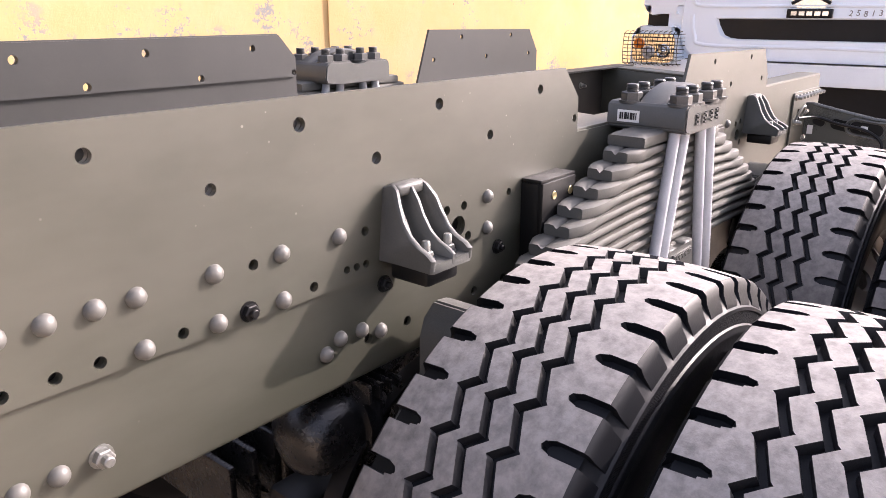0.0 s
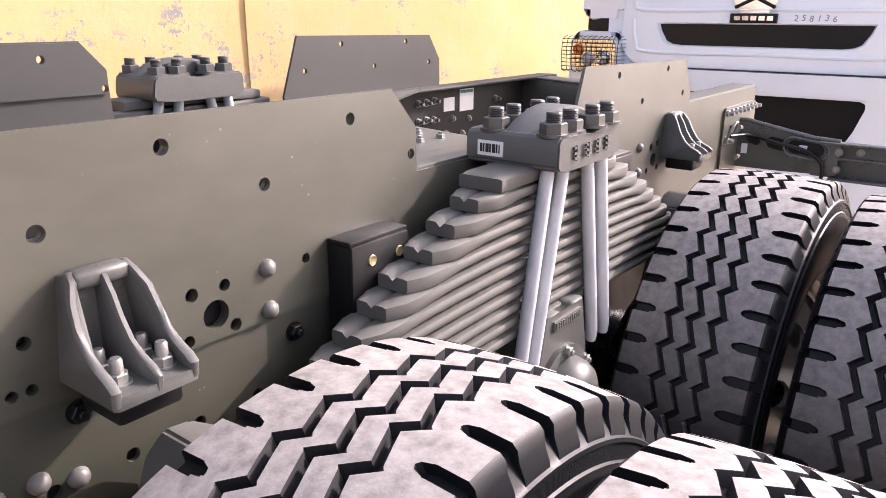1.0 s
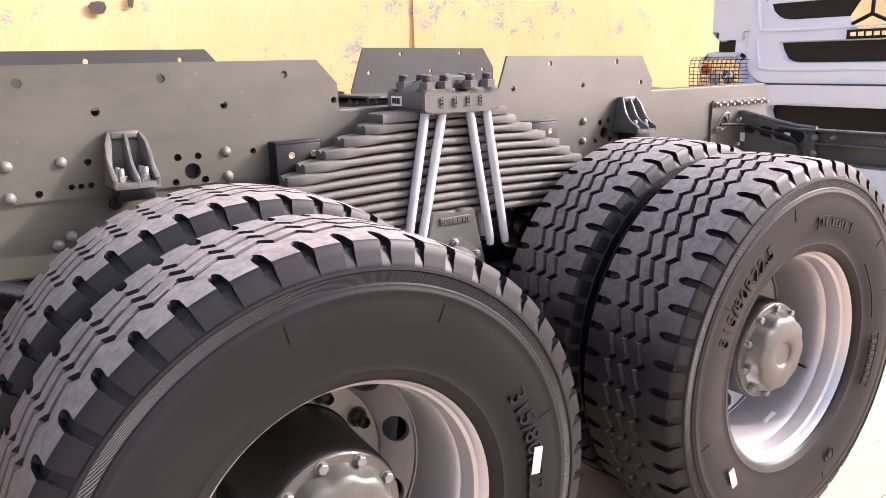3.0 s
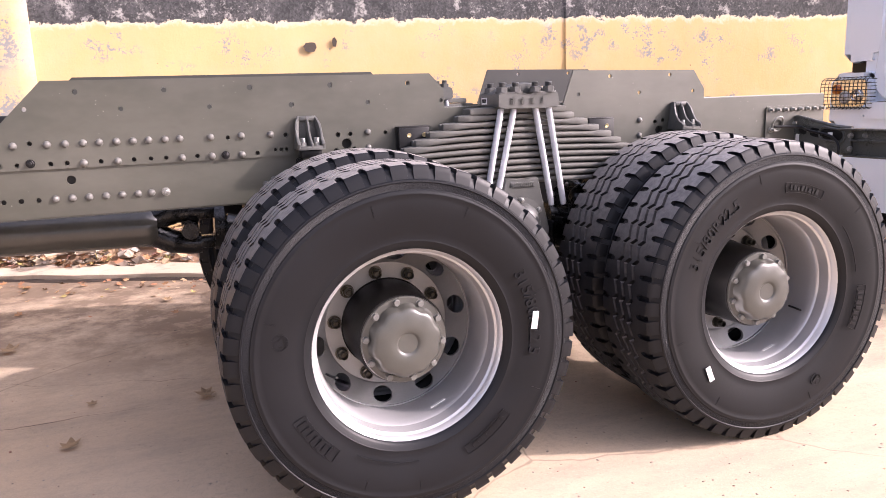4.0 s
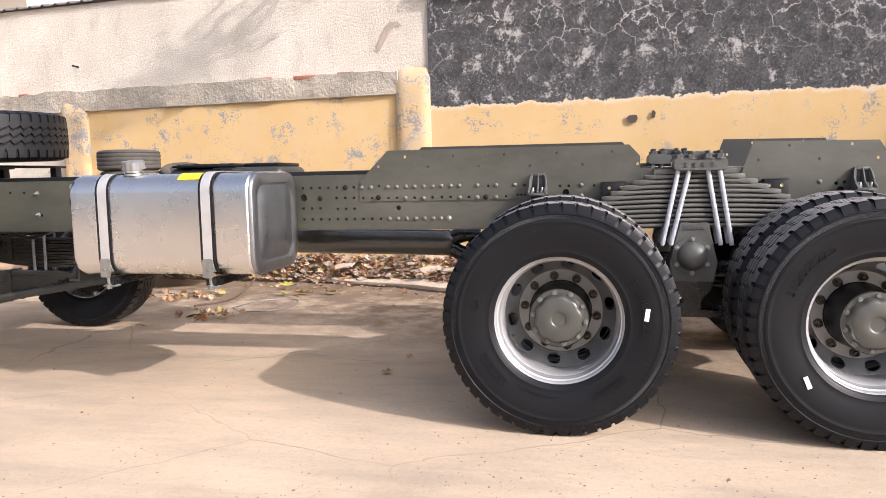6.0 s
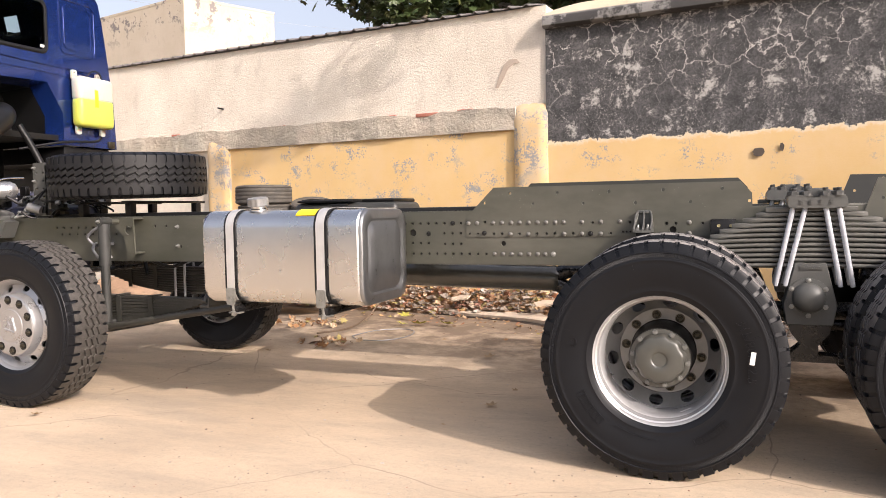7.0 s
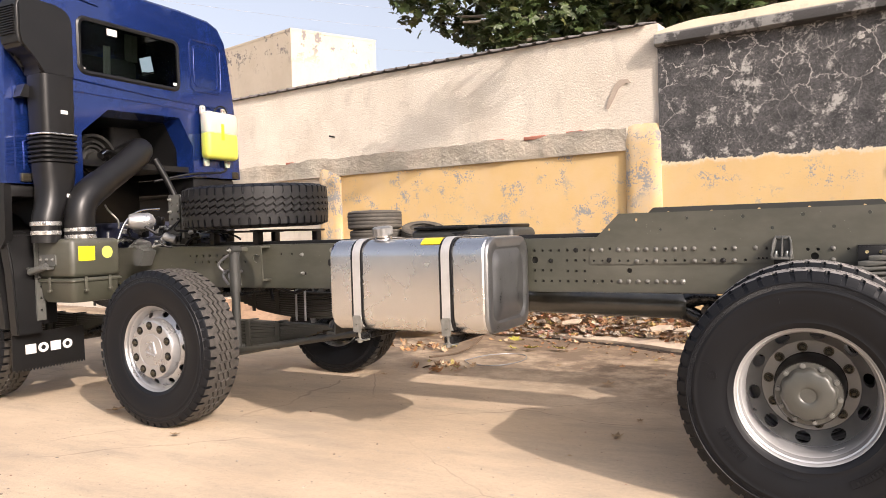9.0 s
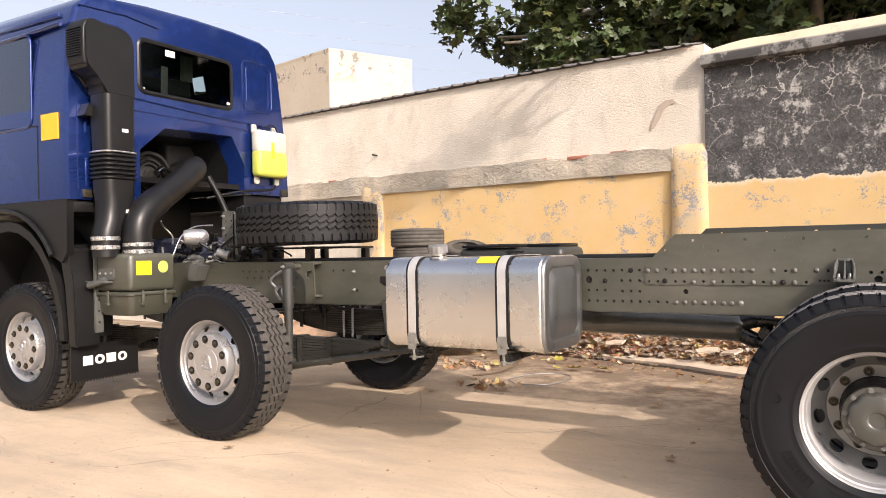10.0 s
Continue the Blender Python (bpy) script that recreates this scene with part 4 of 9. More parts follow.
FDRUM = finish("brake_drum", bm, M_BLACKMETAL, 30)
bm = bmesh.new()
tri = [polar(0.066, 90), polar(0.066, 210), polar(0.066, 330)]
for i in range(3):
    a, b = Vector((tri[i][0], 0, tri[i][1])), Vector((tri[(i + 1) % 3][0], 0, tri[(i + 1) % 3][1]))
    add_tube(bm, [a.lerp(b, 0.12), b.lerp(a, 0.12)], 0.007, 6)
    add_tube(bm, [(a + b) * 0.5, Vector((0, 0, 0))], 0.005, 6)
FMARK = finish("hub_emblem", bm, M_SILVER, 30)
FNUT = finish("wheel_nut", hexbolt(0.0165, 0.014, 0.006, 0.010, washer=False), M_BRASS, 30)
# Dark raised rings stand in for the shade of recesses round the nuts.
bm = bmesh.new()
add_rev(bm, [(0.002, 0.0285), (-0.0012, 0.0285), (-0.0022, 0.0265), (-0.0006, 0.0245), (-0.0002, 0.0)], 20)
FREC = finish("dark_nut_ring", bm, M_DARKCAST, 30)


def front_wheel(parent, x, far=False, turn=0):
    y = 2 * CY + 0.98 if far else -0.98
    w = part("wheel", FRIM, M_RIM, parent, "silver front wheel with ten nuts and round hub cover", m=pose(x, y, HUB_Z, 0, 0, 180 if far else 0) @ pose(0, 0, 0, 0, turn, 0))
    part("tyre", TYRE_FRONT, M_RUBBER, w, "black truck tyre with zigzag grooves")
    part("disc", FDISC, M_SILVER, w)
    part("brake_drum", FDRUM, M_BLACKMETAL, w, "dark brake drum, added as backing so the holes read dark")
    part("hub_cover", FHUB, M_SILVER, w, "silver hub cover with a raised triangular emblem")
    part("hub_emblem", FMARK, M_SILVER, w, m=pose(0, -0.149, 0))
    for i in range(10):
        u, v = polar(0.164, 36 * i)
        part("dark_nut_ring", FREC, M_BLACKMETAL, w, m=pose(u, -0.1463, v))
        part("wheel_nut", FNUT, M_BRASS, w, m=pose(u, -0.1455, v))
    return w


AX2, AX1 = -4.045, -6.28
for x in (AX2, AX1):
    front_wheel(truck, x, turn=14 if x == AX2 else 40)
    front_wheel(truck, x, True, 25)

# ---------------------------------------------------------------- frame rails
WEB = -0.370
ZT, ZB = 1.197, 0.872
RAIL0, RAIL1 = -7.05, 2.35
FAR, RISE = 0.525, 0.045      # far web, and how much higher the truck leans on that side


def line(x0, x1, n, z, r, skip=()):
    return [(x0 + (x1 - x0) * i / max(n - 1, 1), z, r) for i in range(n) if i not in skip]


web_holes = (line(-1.63, -1.21, 9, 1.123, 0.0085, (1,)) + line(-1.318, -1.05, 6, 1.062, 0.0085) + line(-1.63, -1.42, 5, 1.003, 0.0085) + line(-1.314, -1.21, 3, 0.998, 0.0085)
             + line(-1.68, -1.052, 13, 0.938, 0.0085) + [(-1.523, 1.066, 0.022), (-0.945, 1.000, 0.015)]
             + line(-0.30, 0.35, 8, 0.935, 0.009) + [(-2.9, 1.10, 0.02), (-3.05, 1.045, 0.03), (-3.42, 1.125, 0.010), (-3.52, 1.125, 0.010)]
             + line(-4.45, -3.95, 8, 1.12, 0.009) + line(-4.40, -3.80, 9, 1.07, 0.009) + line(-2.78, -2.5, 5, 1.12, 0.009) + [(-3.30, 0.98, 0.012)])
plate_holes = ([(-1.058, 1.240, 0.010), (-0.764, 1.232, 0.010), (-0.473, 1.229, 0.010), (-0.186, 1.226, 0.012), (0.102, 1.226, 0.011),
                (-0.90, 1.292, 0.011), (-0.62, 1.292, 0.011), (-0.33, 1.292, 0.0125), (-0.039, 1.293, 0.012), (0.262, 1.293, 0.011), (0.396, 1.224, 0.010)]
               + [(-0.42, 1.118, 0.0095), (-0.215, 1.118, 0.0095), (-1.055, 1.128, 0.0095)]
               + [(x, 1.058, 0.0095) for x in (-1.15, -1.10, -1.00, -0.95, -0.845, -0.74, -0.685, -0.635, -0.53, -0.32)]
               + [(-0.02, 1.110, 0.011), (0.028, 1.110, 0.010), (0.012, 1.075, 0.0235), (-0.03, 1.052, 0.010), (0.040, 1.052, 0.011), (0.165, 1.110, 0.009),
                  (-0.255, 1.066, 0.008), (-0.235, 1.066, 0.008), (-0.215, 1.066, 0.008)])
plate_holes = [(x, z, r * 0.82) for x, z, r in plate_holes]
plate_line = [(-1.175, 1.040), (-1.165, 1.163), (-1.0, 1.330), (0.352, 1.328), (0.408, 1.266), (0.412, 1.150), (0.30, 1.042)]
rear_holes = [(1.16, 1.300, 0.010), (1.462, 1.300, 0.010), (1.306, 1.228, 0.010), (1.008, 1.228, 0.010), (1.585, 1.228, 0.010),
              (1.39, 1.10, 0.011), (1.43, 1.105, 0.011), (1.41, 1.065, 0.022), (1.37, 1.04, 0.010), (1.44, 1.04, 0.010)]
rear_holes = [(x, z, r * 0.82) for x, z, r in rear_holes]
rear_line = [(0.925, 1.160), (0.985, 1.327), (1.588, 1.318), (1.645, 1.235), (1.645, 1.00), (0.96, 1.00)]


def rail(name, near):
    """A channel rail with its doubler plates; flanges turn towards the middle."""
    s = 1 if near else -1
    y0 = WEB if near else FAR
    lift = pose(0, 0, 0 if near else RISE - 0.047)
    bm = bmesh.new()
    cuts = list(web_holes)
    for h in plate_holes + rear_holes:
        if h[1] < 1.17 and all(math.hypot(h[0] - c[0], h[1] - c[1]) > h[2] + c[2] + 0.004 for c in cuts):
            cuts.append(h)
    add_plate(bm, [(RAIL0, ZB + 0.006), (RAIL1, ZB + 0.006), (RAIL1, ZT - 0.006), (RAIL0, ZT - 0.006)], min(y0, y0 + s * 0.008), max(y0, y0 + s * 0.008), cuts)
    for za, zb in ((ZB, ZB + 0.008),) if not near else ((ZT - 0.008, ZT), (ZB, ZB + 0.008)):
        add_box(bm, RAIL0, RAIL1, min(y0 + s * 0.003, y0 + s * 0.085), max(y0 + s * 0.003, y0 + s * 0.085), za, zb, 0.002)
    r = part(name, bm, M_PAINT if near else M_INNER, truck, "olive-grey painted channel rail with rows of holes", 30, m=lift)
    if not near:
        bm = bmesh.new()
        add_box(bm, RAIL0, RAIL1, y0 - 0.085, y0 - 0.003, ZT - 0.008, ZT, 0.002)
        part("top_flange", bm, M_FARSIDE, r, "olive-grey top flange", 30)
    # Added dark sheet behind the web, so its open holes look shaded.
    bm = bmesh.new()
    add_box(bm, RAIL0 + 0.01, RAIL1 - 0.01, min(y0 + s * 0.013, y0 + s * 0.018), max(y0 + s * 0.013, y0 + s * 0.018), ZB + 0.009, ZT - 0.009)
    part("hole_backing", bm, M_INNER, r, "dark sheet added behind the holes of the rail", 0)
    # The far plates get a darker grey than the near ones.
    for outline, holes in ((plate_line, plate_holes), (rear_line, rear_holes)):
        bm = bmesh.new()
        add_plate(bm, outline, min(y0, y0 - s * 0.008), max(y0, y0 - s * 0.008), holes)
        bmesh.ops.translate(bm, vec=(0, -s * 0.0005, 0), verts=bm.verts)
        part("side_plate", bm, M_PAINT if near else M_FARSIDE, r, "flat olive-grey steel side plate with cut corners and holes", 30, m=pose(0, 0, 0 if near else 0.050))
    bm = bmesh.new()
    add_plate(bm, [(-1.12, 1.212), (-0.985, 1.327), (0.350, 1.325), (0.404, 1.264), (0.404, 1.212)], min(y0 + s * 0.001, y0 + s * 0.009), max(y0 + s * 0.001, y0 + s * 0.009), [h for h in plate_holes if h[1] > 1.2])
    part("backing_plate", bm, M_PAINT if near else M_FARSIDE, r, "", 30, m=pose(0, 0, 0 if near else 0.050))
    return r


rail_near = rail("frame_rail", True)
rail_far = rail("frame_rail", False)
bm = bmesh.new()
add_plate(bm, [(1.42, 0.43), (0.80, 0.43), (0.80, 0.16), (0.84, 0.15)], 1.196, 1.203, [(0.90, 0.36, 0.012), (1.02, 0.36, 0.012)], axis="z")
part("gusset_plate", bm, M_PAINT, rail_far, "flat olive-grey gusset plate", 30)
RIVET = finish("rivet", dome(0.0130, 0.0115), M_RIVET, 60)
riv = [(x, 1.122) for x in (-1.159, -1.105, -1.004, -0.95, -0.894, -0.844, -0.79, -0.737, -0.687, -0.633, -0.584, -0.48, -0.374, -0.269)]
riv += [(x, 1.055) for x in (-0.899, -0.792, -0.582, -0.481, -0.376)]
riv += [(0.096, 1.114), (0.096, 1.055), (1.31, 1.110), (1.31, 1.045)]
for x, z in riv:
    part("rivet", RIVET, M_RIVET, rail_near, m=pose(x, WEB - 0.0085, z))
for x in (-1.0, -0.949, -0.896, -0.843, -0.791, -0.74, -0.696):
    part("rivet", RIVET, M_RIVET, rail_near, m=pose(x, WEB, 0.938))
BLACKBOLT = finish("bolt", hexbolt(0.012, 0.010, 0.006, 0.006), M_BLACKMETAL, 30)
for x, z in ((-0.433, 1.056), (-0.169, 1.018), (0.142, 1.005), (-1.262, 1.123), (-1.42, 1.06), (-1.58, 1.123), (-1.06, 1.062)):
    part("bolt", BLACKBOLT, M_BLACKMETAL, rail_near, "black bolt", m=pose(x, WEB - (0.0085 if -1.17 < x < 0.4 and z > 1.04 else 0), z))
for x, z in ((-0.268, 0.956), (-0.297, 0.940), (-0.222, 0.955), (-0.180, 0.940)):
    part("rivet", RIVET, M_RIVET, rail_near, m=pose(x, WEB, z))
part("flange_nut", finish("flange_nut", hexbolt(0.0125, 0.012, 0.010, 0.007), M_ZINC, 30), M_ZINC, rail_near, "bright flange nut", m=pose(-0.647, WEB, 0.939))

# cast saddles that hold the spring ends over the axles
for x, s in ((-0.078, 1), (1.428, -1)):
    bm = bmesh.new()
    arch_ = [(x + s * u, v) for u, v in ((-0.062, 0.80), (-0.060, 0.925), (-0.048, 0.958), (-0.022, 0.980), (0.012, 0.976), (0.052, 0.950), (0.058, 0.905), (0.016, 0.922), (-0.008, 0.916), (-0.022, 0.890), (-0.028, 0.860), (-0.030, 0.80))]
    add_plate(bm, arch_, -0.515, -0.415)
    bmesh.ops.bevel(bm, geom=[e for e in bm.edges], offset=0.004, segments=2, affect="EDGES")
    part("spring_saddle", bm, M_CAST, truck, "grey cast saddle over the spring end", 40)

# ---------------------------------------------------------------- stop brackets on the side plates


def stop_bracket(x, mirror=1):
    """Cast bracket: three curved ribs under a chamfered head, floor with studs, rubber block beneath."""
    y0 = WEB - 0.0085
    h = 0.050
    bm = bmesh.new()
    prof = [(0.0, 1.064), (0.0, 1.180), (0.016, 1.184), (0.028, 1.177), (0.041, 1.158), (0.051, 1.136), (0.066, 1.114), (0.084, 1.100), (0.103, 1.092), (0.112, 1.085), (0.110, 1.068)]

    def lean(z):
        return 0.014 * max(0.0, (z - 1.152) / 0.032)

    def flare(d, side):
        return {-1: -0.002, 0: 0.0, 1: -0.003}[side] * d / 0.105

    ribs = []
    for side, t in ((-1, 0.011), (0, 0.009), (1, 0.011)):
        rb = bmesh.new()
        rows = []
        for e in (0.0, 0.25, 0.75, 1.0):
            off = side * h - side * t * e if side else (-t / 2 + t * e)
            grow = 0.0 if 0 < e < 1 else -0.0026
            rows.append([rb.verts.new((x + off - side * lean(z) + flare(d, side), y0 - max(0.0, d + (grow if d else 0)), z + (grow if z > 1.1 else 0))) for d, z in prof])
        for p, q in zip(rows, rows[1:]):
            for k in range(len(p)):
                rb.faces.new((p[k], p[(k + 1) % len(p)], q[(k + 1) % len(p)], q[k]))
        rb.faces.new(rows[0][::-1])
        rb.faces.new(rows[-1])
        ribs.append(rb)
    add_box(bm, x - h + 0.013, x + h - 0.013, y0 - 0.012, y0 - 0.001, 1.068, 1.168, 0.002)
    base = []
    for z in (1.064, 1.068, 1.078):
        base.append([bm.verts.new((x + a, y0 + b, z)) for a, b in ((-h + 0.003, 0.001), (h - 0.003, 0.001), (h - 0.004, -0.106), (h - 0.008, -0.110), (-h + 0.004, -0.110), (-h, -0.106))])
    for p, q in zip(base, base[1:]):
        for k in range(6):
            bm.faces.new((p[k], p[(k + 1) % 6], q[(k + 1) % 6], q[k]))
    bm.faces.new(base[0][::-1])
    bm.faces.new(base[-1])
    add_box(bm, x - h + 0.019, x + h - 0.019, y0 - 0.026, y0 + 0.001, 1.164, 1.1835, 0.006)
    xs = (x - h, x + h)
    br = part("stop_bracket", bm, M_CAST, truck, "cast grey bracket with curved ribs and studs", 45)
    for rb in ribs:
        part("rib", rb, M_CAST, br, "", 45)
    bm = bmesh.new()
    add_box(bm, xs[0] + 0.012, xs[1] - 0.012, y0 - 0.090, y0 - 0.012, 1.034, 1.064, 0.006)
    part("rubber_block", bm, M_BLACKMETAL, br, "black rubber stop block", 40)
    for dx, dy in ((-0.027, -0.078), (0.024, -0.078), (-0.027, -0.044), (0.023, -0.042)):
        part("stud", STUD, M_ZINC, br, m=pose(x + dx, y0 + dy, 1.078) @ to_z())
    for dx, z in ((-0.025, 1.15), (0.028, 1.15), (-0.025, 1.105)):
        part("cast_mark", MARK, M_CAST, br, m=pose(x + dx, y0 - 0.010, z))
    return br


STUD = finish("stud", hexbolt(0.0115, 0.012, 0.016, 0.0068), M_ZINC, 30)
bm = bmesh.new()
for i in range(3):
    add_box(bm, -0.012, 0.012, -0.003, 0.0, -0.012 + i * 0.009, -0.008 + i * 0.009)
MARK = finish("cast_mark", bm, M_CAST, 0)
stop_bracket(-0.137)
stop_bracket(1.505)

# black spring stops beside the spring ends
bm = bmesh.new()
add_box(bm, 0.205, 0.330, -0.425, WEB - 0.009, 1.122, 1.130, 0.002)
add_box(bm, 0.205, 0.216, -0.425, WEB - 0.009, 0.965, 1.122, 0.002)
add_box(bm, 0.2045, 0.326, -0.4295, -0.4175, 0.966, 1.124, 0.002)
s1 = part("spring_stop", bm, M_BLACKMETAL, truck, "black angle stop with two bolts", 40)
bm = bmesh.new()
add_box(bm, 1.030, 1.150, -0.425, WEB - 0.009, 1.122, 1.130, 0.002)
add_box(bm, 1.139, 1.150, -0.425, WEB - 0.009, 0.965, 1.122, 0.002)
add_box(bm, 1.030, 1.1495, -0.4295, -0.4175, 0.966, 1.124, 0.002)
s2 = part("spring_stop", bm, M_BLACKMETAL, truck, "black angle stop with two bolts", 40)
SMALLBOLT = finish("bolt", hexbolt(0.0105, 0.010, 0.005, 0.0055), M_ZINC, 30)
M_BRASSY = surface("yellow_zinc", (0.55, 0.46, 0.25), (0.38, 0.31, 0.16), 0.35, 0.1, metal=0.7, big=40, fine=300, bump=0.1, depth=0.0004)
bm = bmesh.new()
add_rev(bm, [(0.002, 0.0085), (-0.0012, 0.0085), (-0.0022, 0.0075), (-0.0010, 0.0050), (-0.0008, 0.0)], 20)
SUNKBOLT = finish("bolt", bm, M_BRASSY, 30)
for s, xx in ((s1, (0.245, 0.305)), (s2, (1.055, 1.115))):
    for x in xx:
        part("bolt", SUNKBOLT, M_BRASSY, s, "yellow-zinc recessed bolt", m=pose(x, -0.4293, 1.096))

# ---------------------------------------------------------------- bogie springs
SX, SY = 0.675, -0.462
HALF = (0.205, 0.250, 0.312, 0.366, 0.424, 0.470, 0.520, 0.565, 0.600, 0.630, 0.655, 0.660)


def leaf_mesh(half, last):
    """One spring leaf: rounded edges, forged ends with a groove on top."""
    bm = bmesh.new()
    n = 26
    rows = []
    for i in range(n + 1):
        f = -1 + 2 * i / n
        f = math.copysign(abs(f) ** 0.8, f)
        x = f * half
        d = half - abs(x)
        end = max(0.0, 1 - d / 0.125) if not last else 0.0
        dip = 0.007 * min(1.0, end * 1.6)
        thick = min(1.0, end * 2.2) if not last else 1.0
        h = 0.0100 + 0.0030 * thick - 0.003 * max(0.0, 1 - d / 0.015)
        w = 0.0425 * (1 - 0.34 * max(0.0, 1 - d / 0.034) if not last else 1.0)
        z = -0.020 * (x / 0.6) ** 2
        r = 0.0104 + 0.0018 * thick
        k = 0.95 - 0.72 * min(1.0, end * 2.2) if not last else 0.2
        sec = [(-w + k * r * (1 - math.cos(a)), r * math.sin(a)) for a in (-1.3, -0.78, -0.26, 0.26, 0.78)]
        c = 0.012 * k + 0.0035
        sec += [(-w + c, h), (-0.008, h), (0.0, h - dip), (0.008, h), (w - c, h)]
        sec += [(w - k * r * (1 - math.cos(a)), r * math.sin(a)) for a in (0.78, 0.26, -0.26, -0.78, -1.3)]
        rows.append([bm.verts.new((x, y, z + zz)) for y, zz in sec])
    for a, b in zip(rows, rows[1:]):
        for k in range(len(a)):
            j = (k + 1) % len(a)
            bm.faces.new((a[k], a[j], b[j], b[k]))
    bm.faces.new(rows[0][::-1])
    bm.faces.new(rows[-1])
    return finish("leaf", bm, M_LEAF, 42)


LEAVES = [leaf_mesh(h, i == 0) for i, h in enumerate(HALF)]


def u_bolt(y, side):
    out = []
    for xt, xb in ((-0.080, -0.158), (-0.024, -0.114), (0.060, 0.128), (0.118, 0.182)):
        bm = bmesh.new()
        add_tube(bm, [(xt, y, 1.235), (xt, y, 1.20), (xb, y - 0.002, 0.812), (xb * 1.02, y, 0.795)], [0.0125, 0.0125, 0.0125, 0.011], 12)
        out.append(bm)
    return out


bm = hexbolt(0.0235, 0.022)
prof = [(-0.019, 0.0142)]
for i in range(5):
    prof += [(-0.0225 - 0.003 * i, 0.0122), (-0.024 - 0.003 * i, 0.0142)]
add_rev(bm, prof + [(-0.039, 0.012), (-0.039, 0.0)], 14)
NUTBIG = finish("nut", bm, M_BOLT, 30)


def bogie_spring(y, far=False):
    o = pose(SX, y, RISE if far else 0, 0, 0, 180 if far else 0)
    bm = bmesh.new()
    # clamp cap: thick block with sloped corners and an arched rib
    prof = [(-0.103, 1.186), (-0.110, 1.193), (-0.109, 1.234), (-0.103, 1.243), (-0.095, 1.245), (-0.015, 1.245), (0.008, 1.234), (0.030, 1.233), (0.052, 1.245), (0.140, 1.246), (0.150, 1.241), (0.155, 1.232), (0.160, 1.196), (0.153, 1.184), (0.10, 1.181), (-0.08, 1.181)]
    add_plate(bm, prof, -0.088, 0.098)
    for v in bm.verts:
        v.co.y += 0.014 * max(0.0, v.co.x / 0.16) if v.co.y < 0 else 0.0
    bmesh.ops.bevel(bm, geom=list(bm.edges), offset=0.0035, segments=2, affect="EDGES")
    rows = []
    for i in range(15):
        f = -1 + 2 * i / 14
        x, top = 0.024 + 0.122 * f, 1.243 + 0.038 * (1 - abs(f) ** 2.0)
        rows.append([bm.verts.new((x, y_, z_)) for y_, z_ in ((-0.036, 1.238), (-0.034, top - 0.006), (-0.026, top), (0.024, top), (0.032, top - 0.006), (0.034, 1.238))])
    for p, q in zip(rows, rows[1:]):
        for k in range(5):
            bm.faces.new((p[k], q[k], q[k + 1], p[k + 1]))
    bm.faces.new(rows[0])
    bm.faces.new(rows[-1][::-1])
    cap = part("spring_clamp", bm, M_CAST, truck, "cast grey clamp cap with eight stud nuts on the leaf spring", 45, m=o)
    for xt in (-0.080, -0.024, 0.060, 0.118):
        for yy in (-0.060, 0.054):
            part("nut", NUTBIG, M_BOLT, cap, m=pose(xt, yy, 1.243) @ to_z())
    for i in range(4):
        bm = bmesh.new()
        for k in range(3):
            add_box(bm, -0.010, 0.010, -0.003, 0.001, -0.011 + k * 0.009, -0.007 + k * 0.009)
        add_box(bm, -0.002, 0.002, -0.0035, 0.001, -0.013, 0.013)
        part("cast_mark", bm, M_CAST, cap, "", 0, m=pose(-0.048 + 0.044 * i, -0.088 + 0.0875 * max(0.0, -0.048 + 0.044 * i), 1.212))
    bm = bmesh.new()
    add_box(bm, -0.001, 0.001, -0.026, 0.026, -0.013, 0.013)
    st = part("sticker", bm, M_PAPER, cap, "white barcode sticker", 0, m=pose(-0.1105, 0.045, 1.214))
    if not far:
        bm = bmesh.new()
        for i in range(9):
            add_box(bm, -0.0018, -0.0008, -0.020 + i * 0.0045, -0.018 + i * 0.0045 + 0.0012 * (i % 3), -0.009, 0.006)
        part("sticker_bars", bm, M_INK, cap, "", 0, m=pose(-0.1105, 0.045, 1.216))
    pack = part("leaf_spring", LEAVES[0], M_LEAF, truck, "thick grey leaf spring pack with stepped leaf ends", m=o @ pose(0, 0, 1.178))
    for i in range(1, 12):
        part("leaf", LEAVES[i], M_LEAF, pack, m=pose(0, 0, -0.0253 * i))
    for yy in (-0.054, 0.054):
        for bm in u_bolt(yy, 1):
            part("u_bolt", bm, M_UBOLT, truck, "pale grey spring clamp bolt", 50, m=o)
    # trunnion housing below the pack
    bm = bmesh.new()
    add_plate(bm, [(-0.072, 0.912), (-0.030, 0.912), (-0.022, 0.904), (0.018, 0.904), (0.026, 0.912), (0.068, 0.912), (0.118, 0.70), (0.10, 0.60), (-0.11, 0.60), (-0.125, 0.70)], -0.062, 0.06)
    bmesh.ops.bevel(bm, geom=list(bm.edges), offset=0.004, segments=1, affect="EDGES")
    tr = part("trunnion_housing", bm, M_CAST, truck, "cast trunnion housing with bolted dome cap", 40, m=o)
    bm = bmesh.new()
    add_rev(bm, [(-0.055, 0.098), (-0.073, 0.098), (-0.075, 0.076), (-0.095, 0.073), (-0.112, 0.063), (-0.124, 0.046), (-0.131, 0.023), (-0.132, 0)], 40, o=(-0.012, 0, 0.738))
    part("dome_cap", bm, M_CAST, tr, "round domed cap", 50)
    for i in range(6):
        u, v = polar(0.088, 60 * i + 30)
        part("bolt", SMALLBOLT, M_BOLT, tr, m=pose(u - 0.012, -0.074, 0.738 + v))
    bm = bmesh.new()
    add_box(bm, -0.052, 0.052, -0.067, -0.061, 0.876, 0.896, 0.001)
